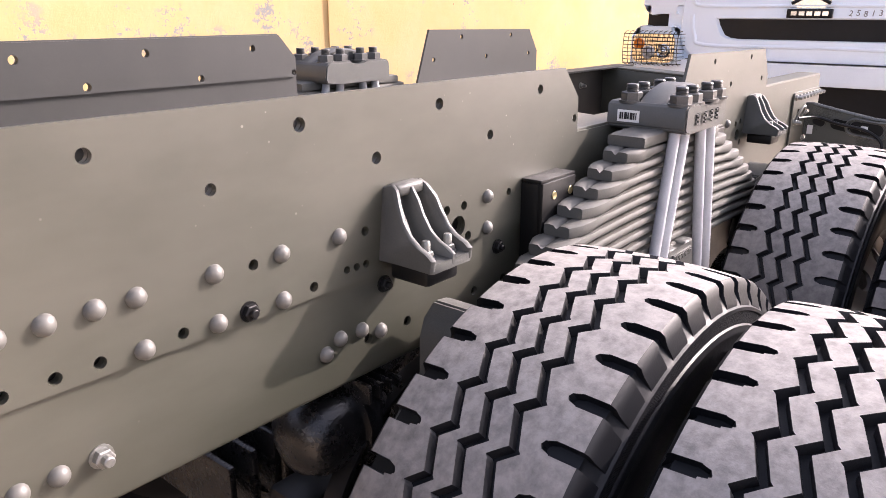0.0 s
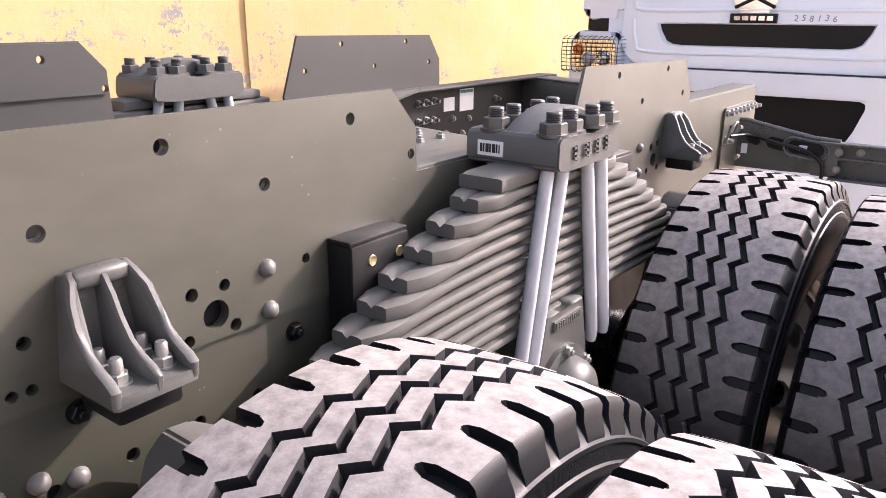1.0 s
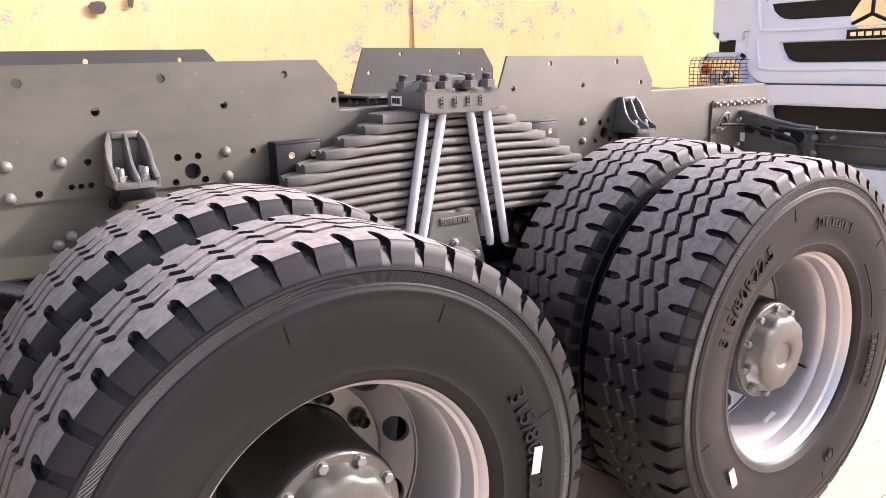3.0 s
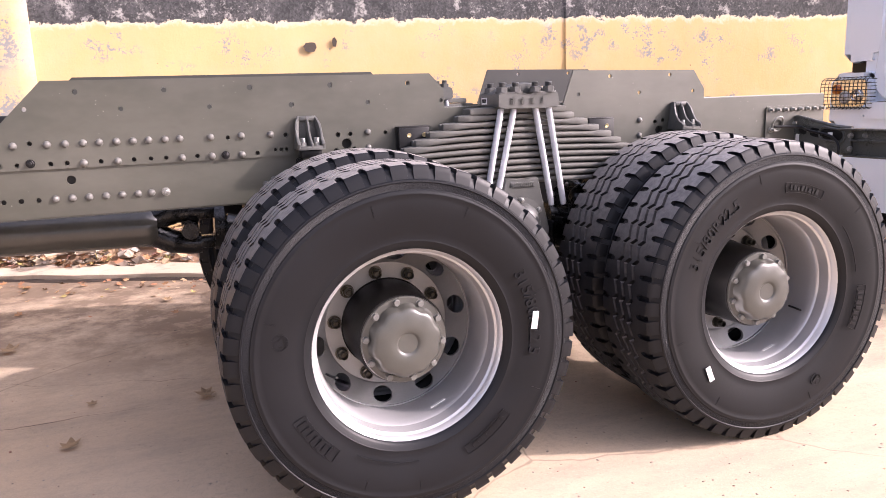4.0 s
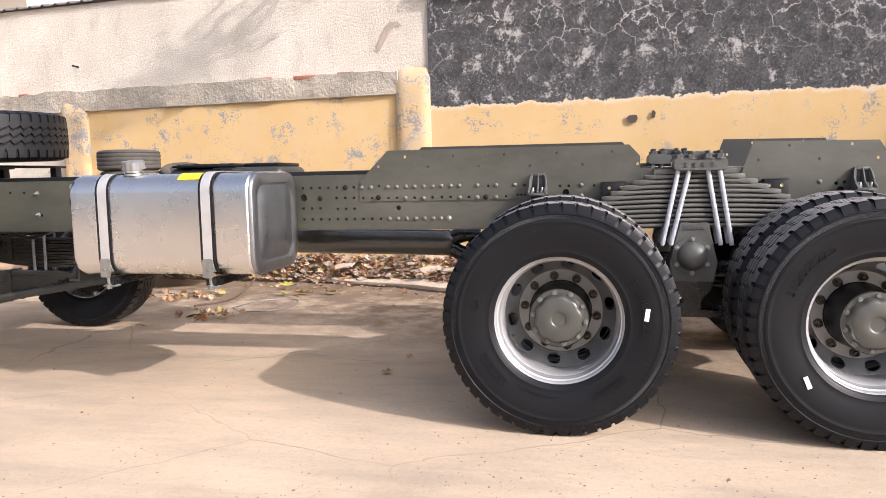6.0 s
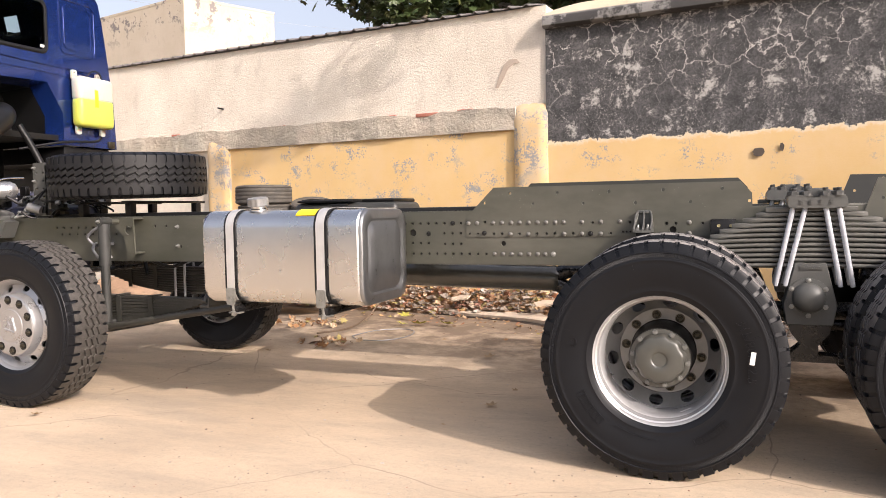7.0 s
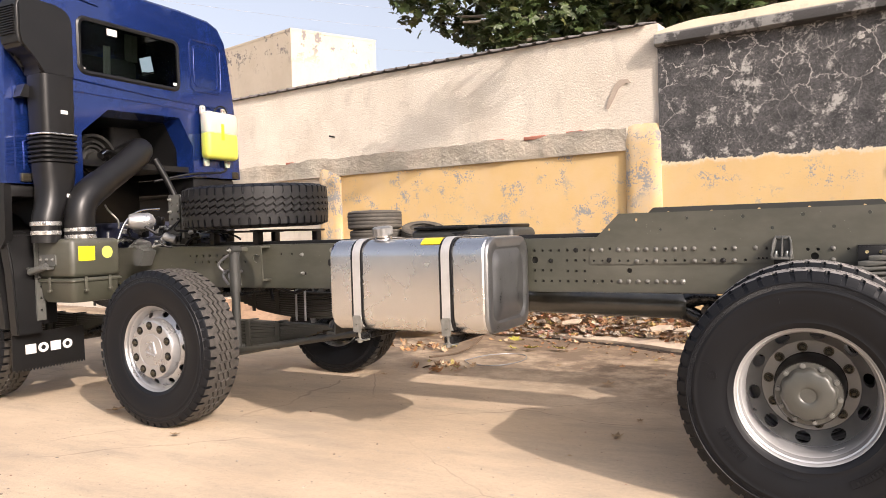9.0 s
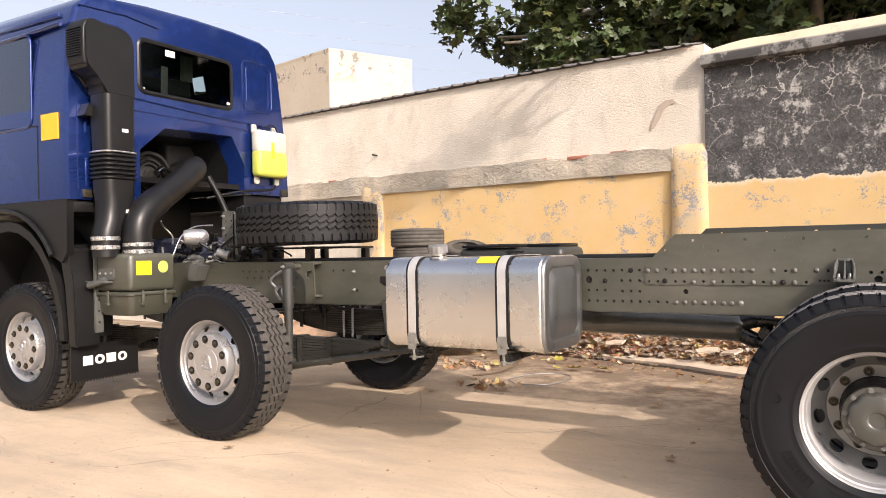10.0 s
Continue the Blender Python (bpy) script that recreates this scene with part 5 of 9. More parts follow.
    for i in range(11):
        add_box(bm, -0.047 + i * 0.0087, -0.0415 + i * 0.0087, -0.0695, -0.066, 0.880, 0.892)
    part("cast_mark", bm, M_CAST, tr, "", 0)
    bm = bmesh.new()
    add_plate(bm, [(-0.105, 0.62), (0.095, 0.62), (0.085, 0.56), (0.035, 0.50), (0.035, 0.452), (0.15, 0.448), (0.155, 0.415), (-0.10, 0.415), (-0.10, 0.45), (-0.045, 0.50), (-0.09, 0.56)], -0.06, 0.05)
    part("lower_bracket", bm, M_DARKCAST, tr, "dark lower rod bracket", 40)
    return pack


bogie_spring(SY)
bogie_spring(FAR + WEB - SY, True)

# ---------------------------------------------------------------- axles, shafts, cross members
for x in (0.0, 1.35):
    bm = bmesh.new()
    add_tube(bm, [(x, -0.93, HUB_Z), (x, -0.45, HUB_Z), (x, -0.20, HUB_Z + 0.005), (x, CY, HUB_Z), (x, 0.32, HUB_Z + 0.005), (x, 0.57, HUB_Z), (x, 1.05, HUB_Z)], [0.10, 0.10, 0.15, 0.23, 0.15, 0.10, 0.10], 24)
    ax = part("drive_axle", bm, M_DARKCAST, truck, "dark cast drive axle housing", 50)
    bm = bmesh.new()
    add_cyl(bm, (x, CY, HUB_Z + 0.02), (x - 0.26, CY, HUB_Z + 0.10), 0.15, 0.085, 20)
    add_cyl(bm, (x - 0.25, CY, HUB_Z + 0.10), (x - 0.30, CY, HUB_Z + 0.115), 0.10, 0.10, 20)
    add_cyl(bm, (x - 0.02, CY, HUB_Z + 0.12), (x + 0.26, CY, HUB_Z + 0.13), 0.19, 0.15, 24)
    nose = part("differential_nose", bm, M_DARKCAST, ax, "", 40)
    bm = bmesh.new()
    add_rev(bm, [(-0.030, 0.12), (-0.030, 0.225), (-0.024, 0.231), (0.0, 0.231), (0.004, 0.226), (0.004, 0.12)], 40, close=True)
    ring = part("carrier_flange", bm, M_DARKCAST, ax, "black bolted flange ring", 40, m=pose(x - 0.12, CY, HUB_Z + 0.08, 0, 0, -90))
    for i in range(16):
        u, v = polar(0.21, 22.5 * i)
        part("bolt", SMALLBOLT, M_DARKCAST, ring, m=pose(u, -0.030, v))
    bm = bmesh.new()
    add_cyl(bm, (x - 0.18, CY - 0.14, HUB_Z + 0.03), (x - 0.17, CY - 0.14, HUB_Z + 0.24), 0.052, 0.044, 20)
    add_cyl(bm, (x - 0.18, CY - 0.14, HUB_Z + 0.01), (x - 0.18, CY - 0.14, HUB_Z + 0.035), 0.07, 0.07, 20)
    add_box(bm, x - 0.155, x - 0.125, CY - 0.28, CY - 0.15, HUB_Z + 0.13, HUB_Z + 0.22, 0.012)
    part("shift_cylinder", bm, M_DARKCAST, nose, "glossy black cast cylinder", 40)
    bm = bmesh.new()
    for k in range(5):
        add_box(bm, x - 0.34 + 0.05 * k, x - 0.325 + 0.05 * k, CY - 0.20, CY + 0.10, HUB_Z + 0.02, HUB_Z + 0.15 + 0.012 * k, 0.005)
    part("casting_ribs", bm, M_DARKCAST, nose, "", 40)
    part("bolt", BLACKBOLT, M_DARKCAST, nose, m=pose(x - 0.14, CY - 0.28, HUB_Z + 0.19))
    part("bolt", BLACKBOLT, M_DARKCAST, nose, m=pose(x - 0.14, CY - 0.28, HUB_Z + 0.15))
    for s in (-1, 1):
        y = CY + s * 0.55
        bm = bmesh.new()
        add_box(bm, x - 0.09, x + 0.09, y - 0.06, y + 0.06, HUB_Z + 0.06, HUB_Z + 0.22, 0.015)
        part("spring_seat", bm, M_DARKCAST, ax, "", 40)
        bm = bmesh.new()
        add_rev(bm, [(-0.125, 0.0), (-0.125, 0.018), (-0.108, 0.020), (-0.106, 0.046), (-0.094, 0.066), (-0.070, 0.076), (-0.048, 0.078), (-0.046, 0.091), (-0.030, 0.094), (-0.014, 0.091), (-0.012, 0.078), (0.045, 0.074), (0.075, 0.058), (0.09, 0.03), (0.09, 0)], 36)
        for k in range(4):
            add_box(bm, -0.088 + 0.0 * k, 0.088, -0.020 - 0.024 * k, -0.013 - 0.024 * k, 0.060, 0.094 - 0.004 * k, 0.002)
        part("brake_chamber", bm, M_DARKCAST, ax, "black round brake chamber", 40, m=pose(x - 0.24, CY + s * 0.36, HUB_Z + 0.26, 0, 0, 90))
        bm = bmesh.new()
        add_rev(bm, [(-0.10, 0.09), (-0.10, 0.205), (-0.09, 0.212), (0.07, 0.212), (0.085, 0.205), (0.085, 0.12)], 40)
        part("brake_drum", bm, M_DARKCAST, ax, "dark cast brake drum", 40, m=pose(x, y - s * 0.0, HUB_Z, 0, 0, 0 if s < 0 else 180))
        bm = bmesh.new()
        add_tube(bm, [(x, y + s * 0.02, HUB_Z - 0.10), (x + (0.55 if x < 0.5 else -0.55), y + s * 0.02, 0.44)], 0.034, 12)
        part("torque_rod", bm, M_DARKCAST, ax, "dark torque rod", 40)
        bm = bmesh.new()
        add_box(bm, x - 0.07, x + 0.07, y - 0.055, y + 0.055, HUB_Z + 0.20, HUB_Z + 0.40, 0.012)
        part("rubber_mount", bm, M_BLACK, ax, "black rubber spring mount", 40)
        bm = bmesh.new()
        add_tube(bm, curve_pts([(x - 0.20, y, HUB_Z + 0.28), (x - 0.06, y + 0.02, HUB_Z + 0.40), (x + 0.10, y - 0.02, HUB_Z + 0.46)], 5), 0.016, 8)
        part("air_hose", bm, M_BLACK, ax, "", 50)
    bm = bmesh.new()
    for s in (-1, 1):
        add_tube(bm, [(x, CY + s * 0.05, HUB_Z + 0.24), (x + (0.42 if x < 0.5 else -0.42), CY + s * 0.34, 1.02)], 0.03, 12)
    add_box(bm, x - 0.07, x + 0.07, CY - 0.10, CY + 0.10, HUB_Z + 0.19, HUB_Z + 0.29, 0.02)
    part("upper_link", bm, M_DARKCAST, ax, "dark V-shaped upper link", 40)
    for s in (-1, 1):
        bm = bmesh.new()
        add_rev(bm, [(-0.004, 0.10), (-0.006, 0.30), (0.020, 0.335), (0.060, 0.340), (0.060, 0.334), (0.026, 0.327), (0.012, 0.29), (0.012, 0.10)], 48, close=True)
        part("dust_shield", bm, M_BLACKMETAL, ax, "black brake dust shield", 40, m=pose(x, CY + s * 0.38, HUB_Z, 0, 0, 0 if s > 0 else 180))
        bm = bmesh.new()
        add_box(bm, x - 0.30, x - 0.09, CY + s * 0.30 - 0.05, CY + s * 0.30 + 0.05, HUB_Z + 0.05, HUB_Z + 0.12, 0.015)
        add_plate(bm, rounded(x - 0.20, x - 0.09, HUB_Z + 0.10, HUB_Z + 0.34, 0.02), CY + s * 0.22 - 0.006, CY + s * 0.22 + 0.006)
        part("chamber_bracket", bm, M_BLACKMETAL, ax, "", 40)
# curved cast arm beside the forward tyre
bm = bmesh.new()
arm = [(0.03, 0.903), (0.03, 0.925), (-0.02, 0.938), (-0.055, 0.931), (-0.086, 0.902), (-0.122, 0.850), (-0.165, 0.803), (-0.200, 0.780), (-0.207, 0.764), (-0.155, 0.783), (-0.104, 0.838), (-0.070, 0.882), (-0.050, 0.903), (-0.020, 0.910)]
add_plate(bm, arm, -0.442, -0.402)
bmesh.ops.bevel(bm, geom=list(bm.edges), offset=0.005, segments=2, affect="EDGES")
part("shackle_arm", bm, M_CAST, truck, "curved cast arm under the frame rail", 45)
bm = bmesh.new()
add_tube(bm, [(-3.25, CY, 0.800), (-0.75, CY, 0.757), (-0.735, CY, 0.7565), (-0.70, CY, 0.756)], [0.080, 0.080, 0.083, 0.066], 28)
shaft = part("propeller_shaft", bm, M_SHAFT, truck, "grey tubular propeller shaft with universal joints", 50)
bm = bmesh.new()
for s in (-1, 1):
    add_tube(bm, curve_pts([(-0.74, CY, 0.756 + s * 0.020), (-0.70, CY, 0.752 + s * 0.036), (-0.65, CY, 0.748 + s * 0.058), (-0.59, CY, 0.740 + s * 0.066), (-0.535, CY, 0.737 + s * 0.064)], 4), [0.056] * 5 + [0.054] * 5 + [0.048] * 7, 14, flat=0.9)
part("yoke", bm, M_DARKCAST, shaft, "forged fork of the shaft", 50)
bm = bmesh.new()
add_cyl(bm, (-0.575, CY - 0.102, 0.738), (-0.575, CY + 0.102, 0.738), 0.034, n=18)
add_cyl(bm, (-0.575, CY, 0.640), (-0.575, CY, 0.836), 0.034, n=18)
add_box(bm, -0.60, -0.46, CY - 0.040, CY + 0.040, 0.775, 0.822, 0.014)
add_box(bm, -0.60, -0.46, CY - 0.040, CY + 0.040, 0.652, 0.702, 0.014)
add_cyl(bm, (-0.48, CY, 0.735), (-0.44, CY, 0.733), 0.096, n=24)
part("universal_joint", bm, M_DARKCAST, shaft, "glossy black universal joint", 40)
bm = bmesh.new()
add_tube(bm, [(-0.44, CY, 0.733), (-0.24, CY, 0.66)], 0.06, 16)
part("input_shaft", bm, M_DARKCAST, shaft, "", 40)
bm = bmesh.new()
add_tube(bm, [(0.24, CY, 0.60), (1.06, CY, 0.60)], 0.05, 16)
part("rear_shaft", bm, M_DARKCAST, shaft, "", 40)

for x0, x1, z0, z1 in ((0.52, 1.02, 1.065, 1.128), (2.18, 2.30, 0.93, 1.15), (-1.75, -1.60, 0.95, 1.16), (-3.4, -3.25, 0.95, 1.16), (-5.0, -4.85, 0.93, 1.12)):
    bm = bmesh.new()
    add_box(bm, x0, x1, WEB + 0.009, FAR - 0.009, z1 - 0.010, z1, 0.002)
    add_box(bm, x0, x0 + 0.010, WEB + 0.009, FAR - 0.009, z0, z1 - 0.010, 0.002)
    add_box(bm, x1 - 0.010, x1, WEB + 0.009, FAR - 0.009, z0, z1 - 0.010, 0.002)
    for v in bm.verts:
        v.co.z += RISE * (v.co.y - WEB) / (FAR - WEB)
    cm = part("cross_member", bm, M_PAINT, truck, "olive-grey folded cross member between the rails", 30)
    if z1 < 1.13 and x0 > 0:
        for x in (0.60, 0.68, 0.86, 0.94):
            for y in (-0.30, -0.24, -0.02, 0.05, 0.36, 0.42):
                part("bolt", SMALLBOLT, M_BOLT, cm, m=pose(x, y, z1 + RISE * (y - WEB) / (FAR - WEB)) @ to_z())
# gusset between rear plate and rail end
bm = bmesh.new()
add_plate(bm, [(1.10, 1.00), (1.62, 1.00), (1.50, 0.80), (1.20, 0.80)], WEB - 0.006, WEB + 0.004)
part("gusset_plate", bm, M_PAINT, truck, "", 30)
# air and cable run along the rails
bm = bmesh.new()
add_box(bm, -5.2, -0.98, -0.275, -0.215, 1.180, 1.222, 0.008)
part("cable_duct", bm, M_BLACK, truck, "black cable duct along the rail", 40)
for i, (y, z) in enumerate(((-0.20, 1.10), (-0.17, 1.085), (0.36, 1.12))):
    bm = bmesh.new()
    add_tube(bm, curve_pts([(-4.5 + 0.9 * k, y + 0.012 * math.sin(k * 2.1 + i), z + 0.010 * math.sin(k * 1.3 + i)) for k in range(5)], 3), 0.011, 8)
    part("air_line", bm, M_BLACK, truck, "", 50)
# stickers and fittings on the inner face of the far rail
for x, z, w, h in ((1.677, 1.123, 0.032, 0.024), (1.785, 1.131, 0.044, 0.040)):
    bm = bmesh.new()
    add_box(bm, x - w, x + w, FAR - 0.0205, FAR - 0.0185, z - h, z + h)
    part("sticker", bm, M_PAPER, truck, "white paper sticker on the rail", 0)
bm = bmesh.new()
add_box(bm, 1.745, 1.825, FAR - 0.0215, FAR - 0.0208, 1.157, 1.168)
part("sticker_band", bm, M_TEAL, truck, "teal printed band", 0)
for x, z in ((1.50, 1.14), (1.545, 1.14), (1.59, 1.143), (1.50, 1.077), (1.545, 1.08), (1.585, 1.077), (1.98, 1.12)):
    part("pipe_fitting", STUD, M_BRASS, truck, m=pose(x, FAR - 0.018, z))
for x, z in [(1.42, 1.02), (1.50, 1.015), (1.58, 1.02), (1.70, 1.07), (1.80, 1.06), (1.66, 1.02), (1.76, 1.01)]:
    part("bolt", SMALLBOLT, M_BLACKMETAL, truck, m=pose(x, FAR - 0.018, z))

# ---------------------------------------------------------------- rear end
for i in range(8):
    part("stud", STUD, M_ZINC, rail_near, m=pose(2.02 + 0.044 * i, WEB - 0.004, 1.127))
bm = bmesh.new()
add_plate(bm, rounded(2.00, 2.345, 0.90, 1.145, 0.02), WEB - 0.008, WEB - 0.001, [(2.075, 1.06, 0.022)])
part("end_plate", bm, M_PAINT, rail_near, "", 30)
bm = bmesh.new()
pts = [(2.06 + 0.030 * math.cos(t), WEB - 0.020 - 0.012 * math.sin(t), 1.062 + 0.034 * math.sin(t)) for t in (2 * math.pi * i / 16 for i in range(17))]
add_tube(bm, pts, 0.0045, 8, caps=False)
part("pull_ring", bm, M_ZINC, rail_near, "bright steel ring", 50)
part("fitting", STUD, M_ZINC, rail_near, m=pose(2.03, WEB - 0.008, 1.035))
M_TAIL = surface("glossy_dark_olive_bracket", (0.095, 0.098, 0.088), (0.075, 0.077, 0.068), 0.30, 0.08, big=7, fine=200, bump=0.1, depth=0.0006, dust=0.06, coat=0.4, coat_rough=0.15)


def oval(y0, y1, z, r, drop=0.0, n=20):
    """Outline of a slot with round ends between y0 and y1, which may slope."""
    out = []
    for i in range(n):
        t = 2 * math.pi * (i + 0.5) / n
        end = y0 if math.cos(t) > 0 else y1
        out.append((end + r * math.cos(t), z - (drop if end == y1 else 0.0) + r * math.sin(t)))
    return out


tail = [(-0.345, 0.93), (-0.340, 1.075), (-0.352, 1.088), (-0.40, 1.092), (-0.45, 1.082), (-0.53, 1.066), (-0.62, 1.050), (-0.70, 1.045), (-0.70, 0.935), (-0.52, 0.930)]
bm = bmesh.new()
add_plate(bm, tail, 2.17, 2.182, [(-0.385, 1.065, 0.008), (-0.385, 0.965, 0.008)], axis="x")
add_tube(bm, [(2.176, y, z) for y, z in tail[1:8]], 0.008, 10)
lip = [(2.168, u, v) for u, v in oval(-0.560, -0.640, 1.018, 0.030, 0.010)]
add_tube(bm, lip + lip[:1], 0.005, 8, caps=False)
tb = part("tail_bracket", bm, M_TAIL, truck, "glossy dark olive slotted tail bracket plate", 30)
# Black plates laid on the bracket, for the darkness of three open slots.
for y0, y1, z, r in ((-0.425, -0.440, 1.030, 0.015), (-0.495, -0.525, 1.024, 0.020), (-0.565, -0.635, 1.017, 0.022)):
    bm = bmesh.new()
    add_plate(bm, oval(y0, y1, z, r, 0.006), 2.1675, 2.1695, axis="x")
    part("slot", bm, M_BLACKMETAL, tb, "black oval plate standing in for an open slot", 0)
for y, z in ((-0.375, 1.060), (-0.375, 0.960), (-0.70, 1.012), (-0.70, 0.955)):
    part("bolt", SMALLBOLT, M_ZINC, tb, m=pose(2.17, y, z, 0, 0, -90))
for y0, y1, z0, z1 in ((-0.415, -0.395, 0.978, 1.012), (-0.605, -0.580, 1.006, 1.024)):
    bm = bmesh.new()
    add_box(bm, 2.1655, 2.1672, y0, y1, z0, z1)
    part("sticker", bm, M_PAPER, tb, "white sticker", 0)
bm = bmesh.new()
add_box(bm, 2.186, 2.192, -1.24, -0.62, 0.925, 1.040, 0.002)
add_box(bm, 2.150, 2.192, -1.24, -0.64, 1.036, 1.044, 0.003)
add_box(bm, 2.160, 2.192, -1.24, -0.70, 0.988, 0.996, 0.003)
add_box(bm, 2.150, 2.192, -1.24, -0.68, 0.921, 0.929, 0.003)
part("tail_beam", bm, M_TAIL, tb, "ribbed dark olive bar across the tail", 30)
for y in (-0.76, -0.95, -1.12):
    part("bolt", SMALLBOLT, M_ZINC, tb, m=pose(2.186, y, 1.015, 0, 0, -90))
bm = bmesh.new()
add_tube(bm, curve_pts([(2.04, WEB - 0.02, 1.05), (2.15, WEB - 0.06, 1.045), (2.14, -0.50, 1.03), (2.155, -0.60, 1.01), (2.145, -0.66, 0.97), (2.14, -0.66, 0.90)], 5), 0.006, 8)
part("cable", bm, M_BLACK, tb, "black loose cable", 50)
bm = bmesh.new()
add_box(bm, 2.30, 2.345, WEB, FAR, 0.95, 1.15, 0.004)
part("end_cross_member", bm, M_PAINT, truck, "", 30)

# ---------------------------------------------------------------- fuel tank
TX0, TX1, TY0, TY1, TZ0, TZ1 = -2.590, -1.560, -1.015, -0.420, 0.683, 1.220


def section(scale, n=6):
    y0, y1, z0, z1 = TY0, TY1, TZ0, TZ1
    cy, cz = (y0 + y1) / 2, (z0 + z1) / 2
    return [(cy + (u - cy) * scale, cz + (v - cz) * scale) for u, v in rounded(y0, y1, z0, z1, 0.10, n)]


bm = bmesh.new()
rows = []
for x, s in ((TX0 - 0.012, 0.80), (TX0 - 0.008, 0.93), (TX0, 0.985), (TX0 + 0.012, 1.0), (TX0 + 0.03, 1.012), (TX0 + 0.045, 1.0), (TX1 - 0.045, 1.0), (TX1 - 0.03, 1.014), (TX1 - 0.016, 1.014), (TX1 - 0.008, 0.995)):
    rows.append([bm.verts.new((x, u, v)) for u, v in section(s)])
for a, b in zip(rows, rows[1:]):
    for k in range(len(a)):
        j = (k + 1) % len(a)
        bm.faces.new((a[k], b[k], b[j], a[j]))
bm.faces.new(rows[0])
bm.faces.new(rows[-1][::-1])
tank = part("fuel_tank", bm, M_ALU, truck, "brushed aluminium fuel tank with two steel straps", 35)
bm = bmesh.new()
rows = []
for x, s in ((TX1 - 0.008, 0.995), (TX1 + 0.008, 0.985), (TX1 + 0.014, 0.958), (TX1 + 0.015, 0.79), (TX1 + 0.001, 0.75), (TX1 + 0.001, 0.72), (TX1 + 0.013, 0.68), (TX1 + 0.014, 0.30)):
    rows.append([bm.verts.new((x, u, v)) for u, v in section(s)])
for a, b in zip(rows, rows[1:]):
    for k in range(len(a)):
        j = (k + 1) % len(a)
        bm.faces.new((a[k], b[k], b[j], a[j]))
bm.faces.new(rows[-1][::-1])
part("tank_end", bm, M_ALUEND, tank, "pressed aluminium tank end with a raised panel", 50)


def strap(x):
    """Steel band round the tank over a rubber strip, with a bolt shackle below."""
    path = [(u, v) for u, v in section(1.012, 6)]
    outer = [p for p in path if not (p[0] > TY1 - 0.03 and p[1] < TZ1 - 0.10)]
    run = [p for p in outer if p[1] > TZ0 + 0.04 or p[0] < TY0 + 0.06]
    run.sort(key=lambda p: math.atan2(p[1] - 0.92, p[0] + 0.715) % (2 * math.pi))
    run = [p for p in run if not (p[1] < TZ0 + 0.02)]
    for nm, half, lift, mt, lab in (("rubber_strip", 0.040, 0.004, M_BLACK, "black rubber strip"), ("strap", 0.026, 0.007, M_STRAP, "bright steel tank strap")):
        bm = bmesh.new()
        ring = []
        cy, cz = (TY0 + TY1) / 2, (TZ0 + TZ1) / 2
        for u, v in run:
            d = Vector((u - cy, v - cz)).normalized()
            a = (u + d.x * lift, v + d.y * lift)
            b = (u - d.x * 0.001, v - d.y * 0.001)
            ring.append([bm.verts.new((x - half, *a)), bm.verts.new((x + half, *a)), bm.verts.new((x + half, *b)), bm.verts.new((x - half, *b))])
        for p, q in zip(ring, ring[1:]):
            for k in range(4):
                bm.faces.new((p[k], q[k], q[(k + 1) % 4], p[(k + 1) % 4]))
        bm.faces.new(ring[0])
        bm.faces.new(ring[-1][::-1])
        st = part(nm, bm, mt, tank, lab, 40)
    bm = bmesh.new()
    add_plate(bm, rounded(x - 0.028, x + 0.028, TZ0 - 0.005, TZ0 + 0.095, 0.012), TY0 - 0.019, TY0 - 0.011, [(x, TZ0 + 0.035, 0.008)])
    add_cyl(bm, (x, TY0 - 0.004, TZ0 + 0.03), (x, TY0 + 0.012, TZ0 - 0.062), 0.008, n=10)
    add_cyl(bm, (x, TY0 + 0.008, TZ0 - 0.045), (x, TY0 + 0.012, TZ0 - 0.068), 0.017, n=6)
    add_box(bm, x - 0.030, x + 0.045, TY0 + 0.0, TY0 + 0.05, TZ0 - 0.058, TZ0 - 0.050, 0.002)
    part("strap_shackle", bm, M_ZINC, tank, "grey strap shackle with bolt", 40)
    bm = bmesh.new()
    add_box(bm, x - 0.03, x + 0.03, TY0 + 0.01, WEB - 0.002, TZ0 - 0.055, TZ0 - 0.012, 0.006)
    add_box(bm, x - 0.03, x + 0.03, TY1 + 0.006, WEB - 0.002, TZ0 - 0.05, 1.17, 0.006)
    part("tank_cradle", bm, M_DARKCAST, tank, "dark steel cradle", 40)


strap(-2.395)
strap(-1.800)
bm = bmesh.new()
add_rev(bm, [(0.0, 0.052), (-0.015, 0.052), (-0.020, 0.044), (-0.050, 0.044), (-0.050, 0)], 28)
part("filler_neck", bm, M_ALU, tank, "aluminium filler neck", 40, m=pose(-2.285, -0.885, 1.216) @ pose(0, 0, 0, -90 + 8, 0, 0))
bm = bmesh.new()
prof = [(-0.030, 0.052), (-0.034, 0.060), (-0.074, 0.060), (-0.080, 0.054), (-0.082, 0.0)]
rows = [[bm.verts.new((r * (1 + 0.03 * math.cos(12 * 2 * math.pi * i / 72)) * math.cos(2 * math.pi * i / 72), a, r * (1 + 0.03 * math.cos(12 * 2 * math.pi * i / 72)) * math.sin(2 * math.pi * i / 72))) for i in range(72)] for a, r in prof[:-1]]
for p, q in zip(rows, rows[1:]):
    for k in range(72):
        bm.faces.new((p[k], p[(k + 1) % 72], q[(k + 1) % 72], q[k]))
bm.faces.new(rows[-1])
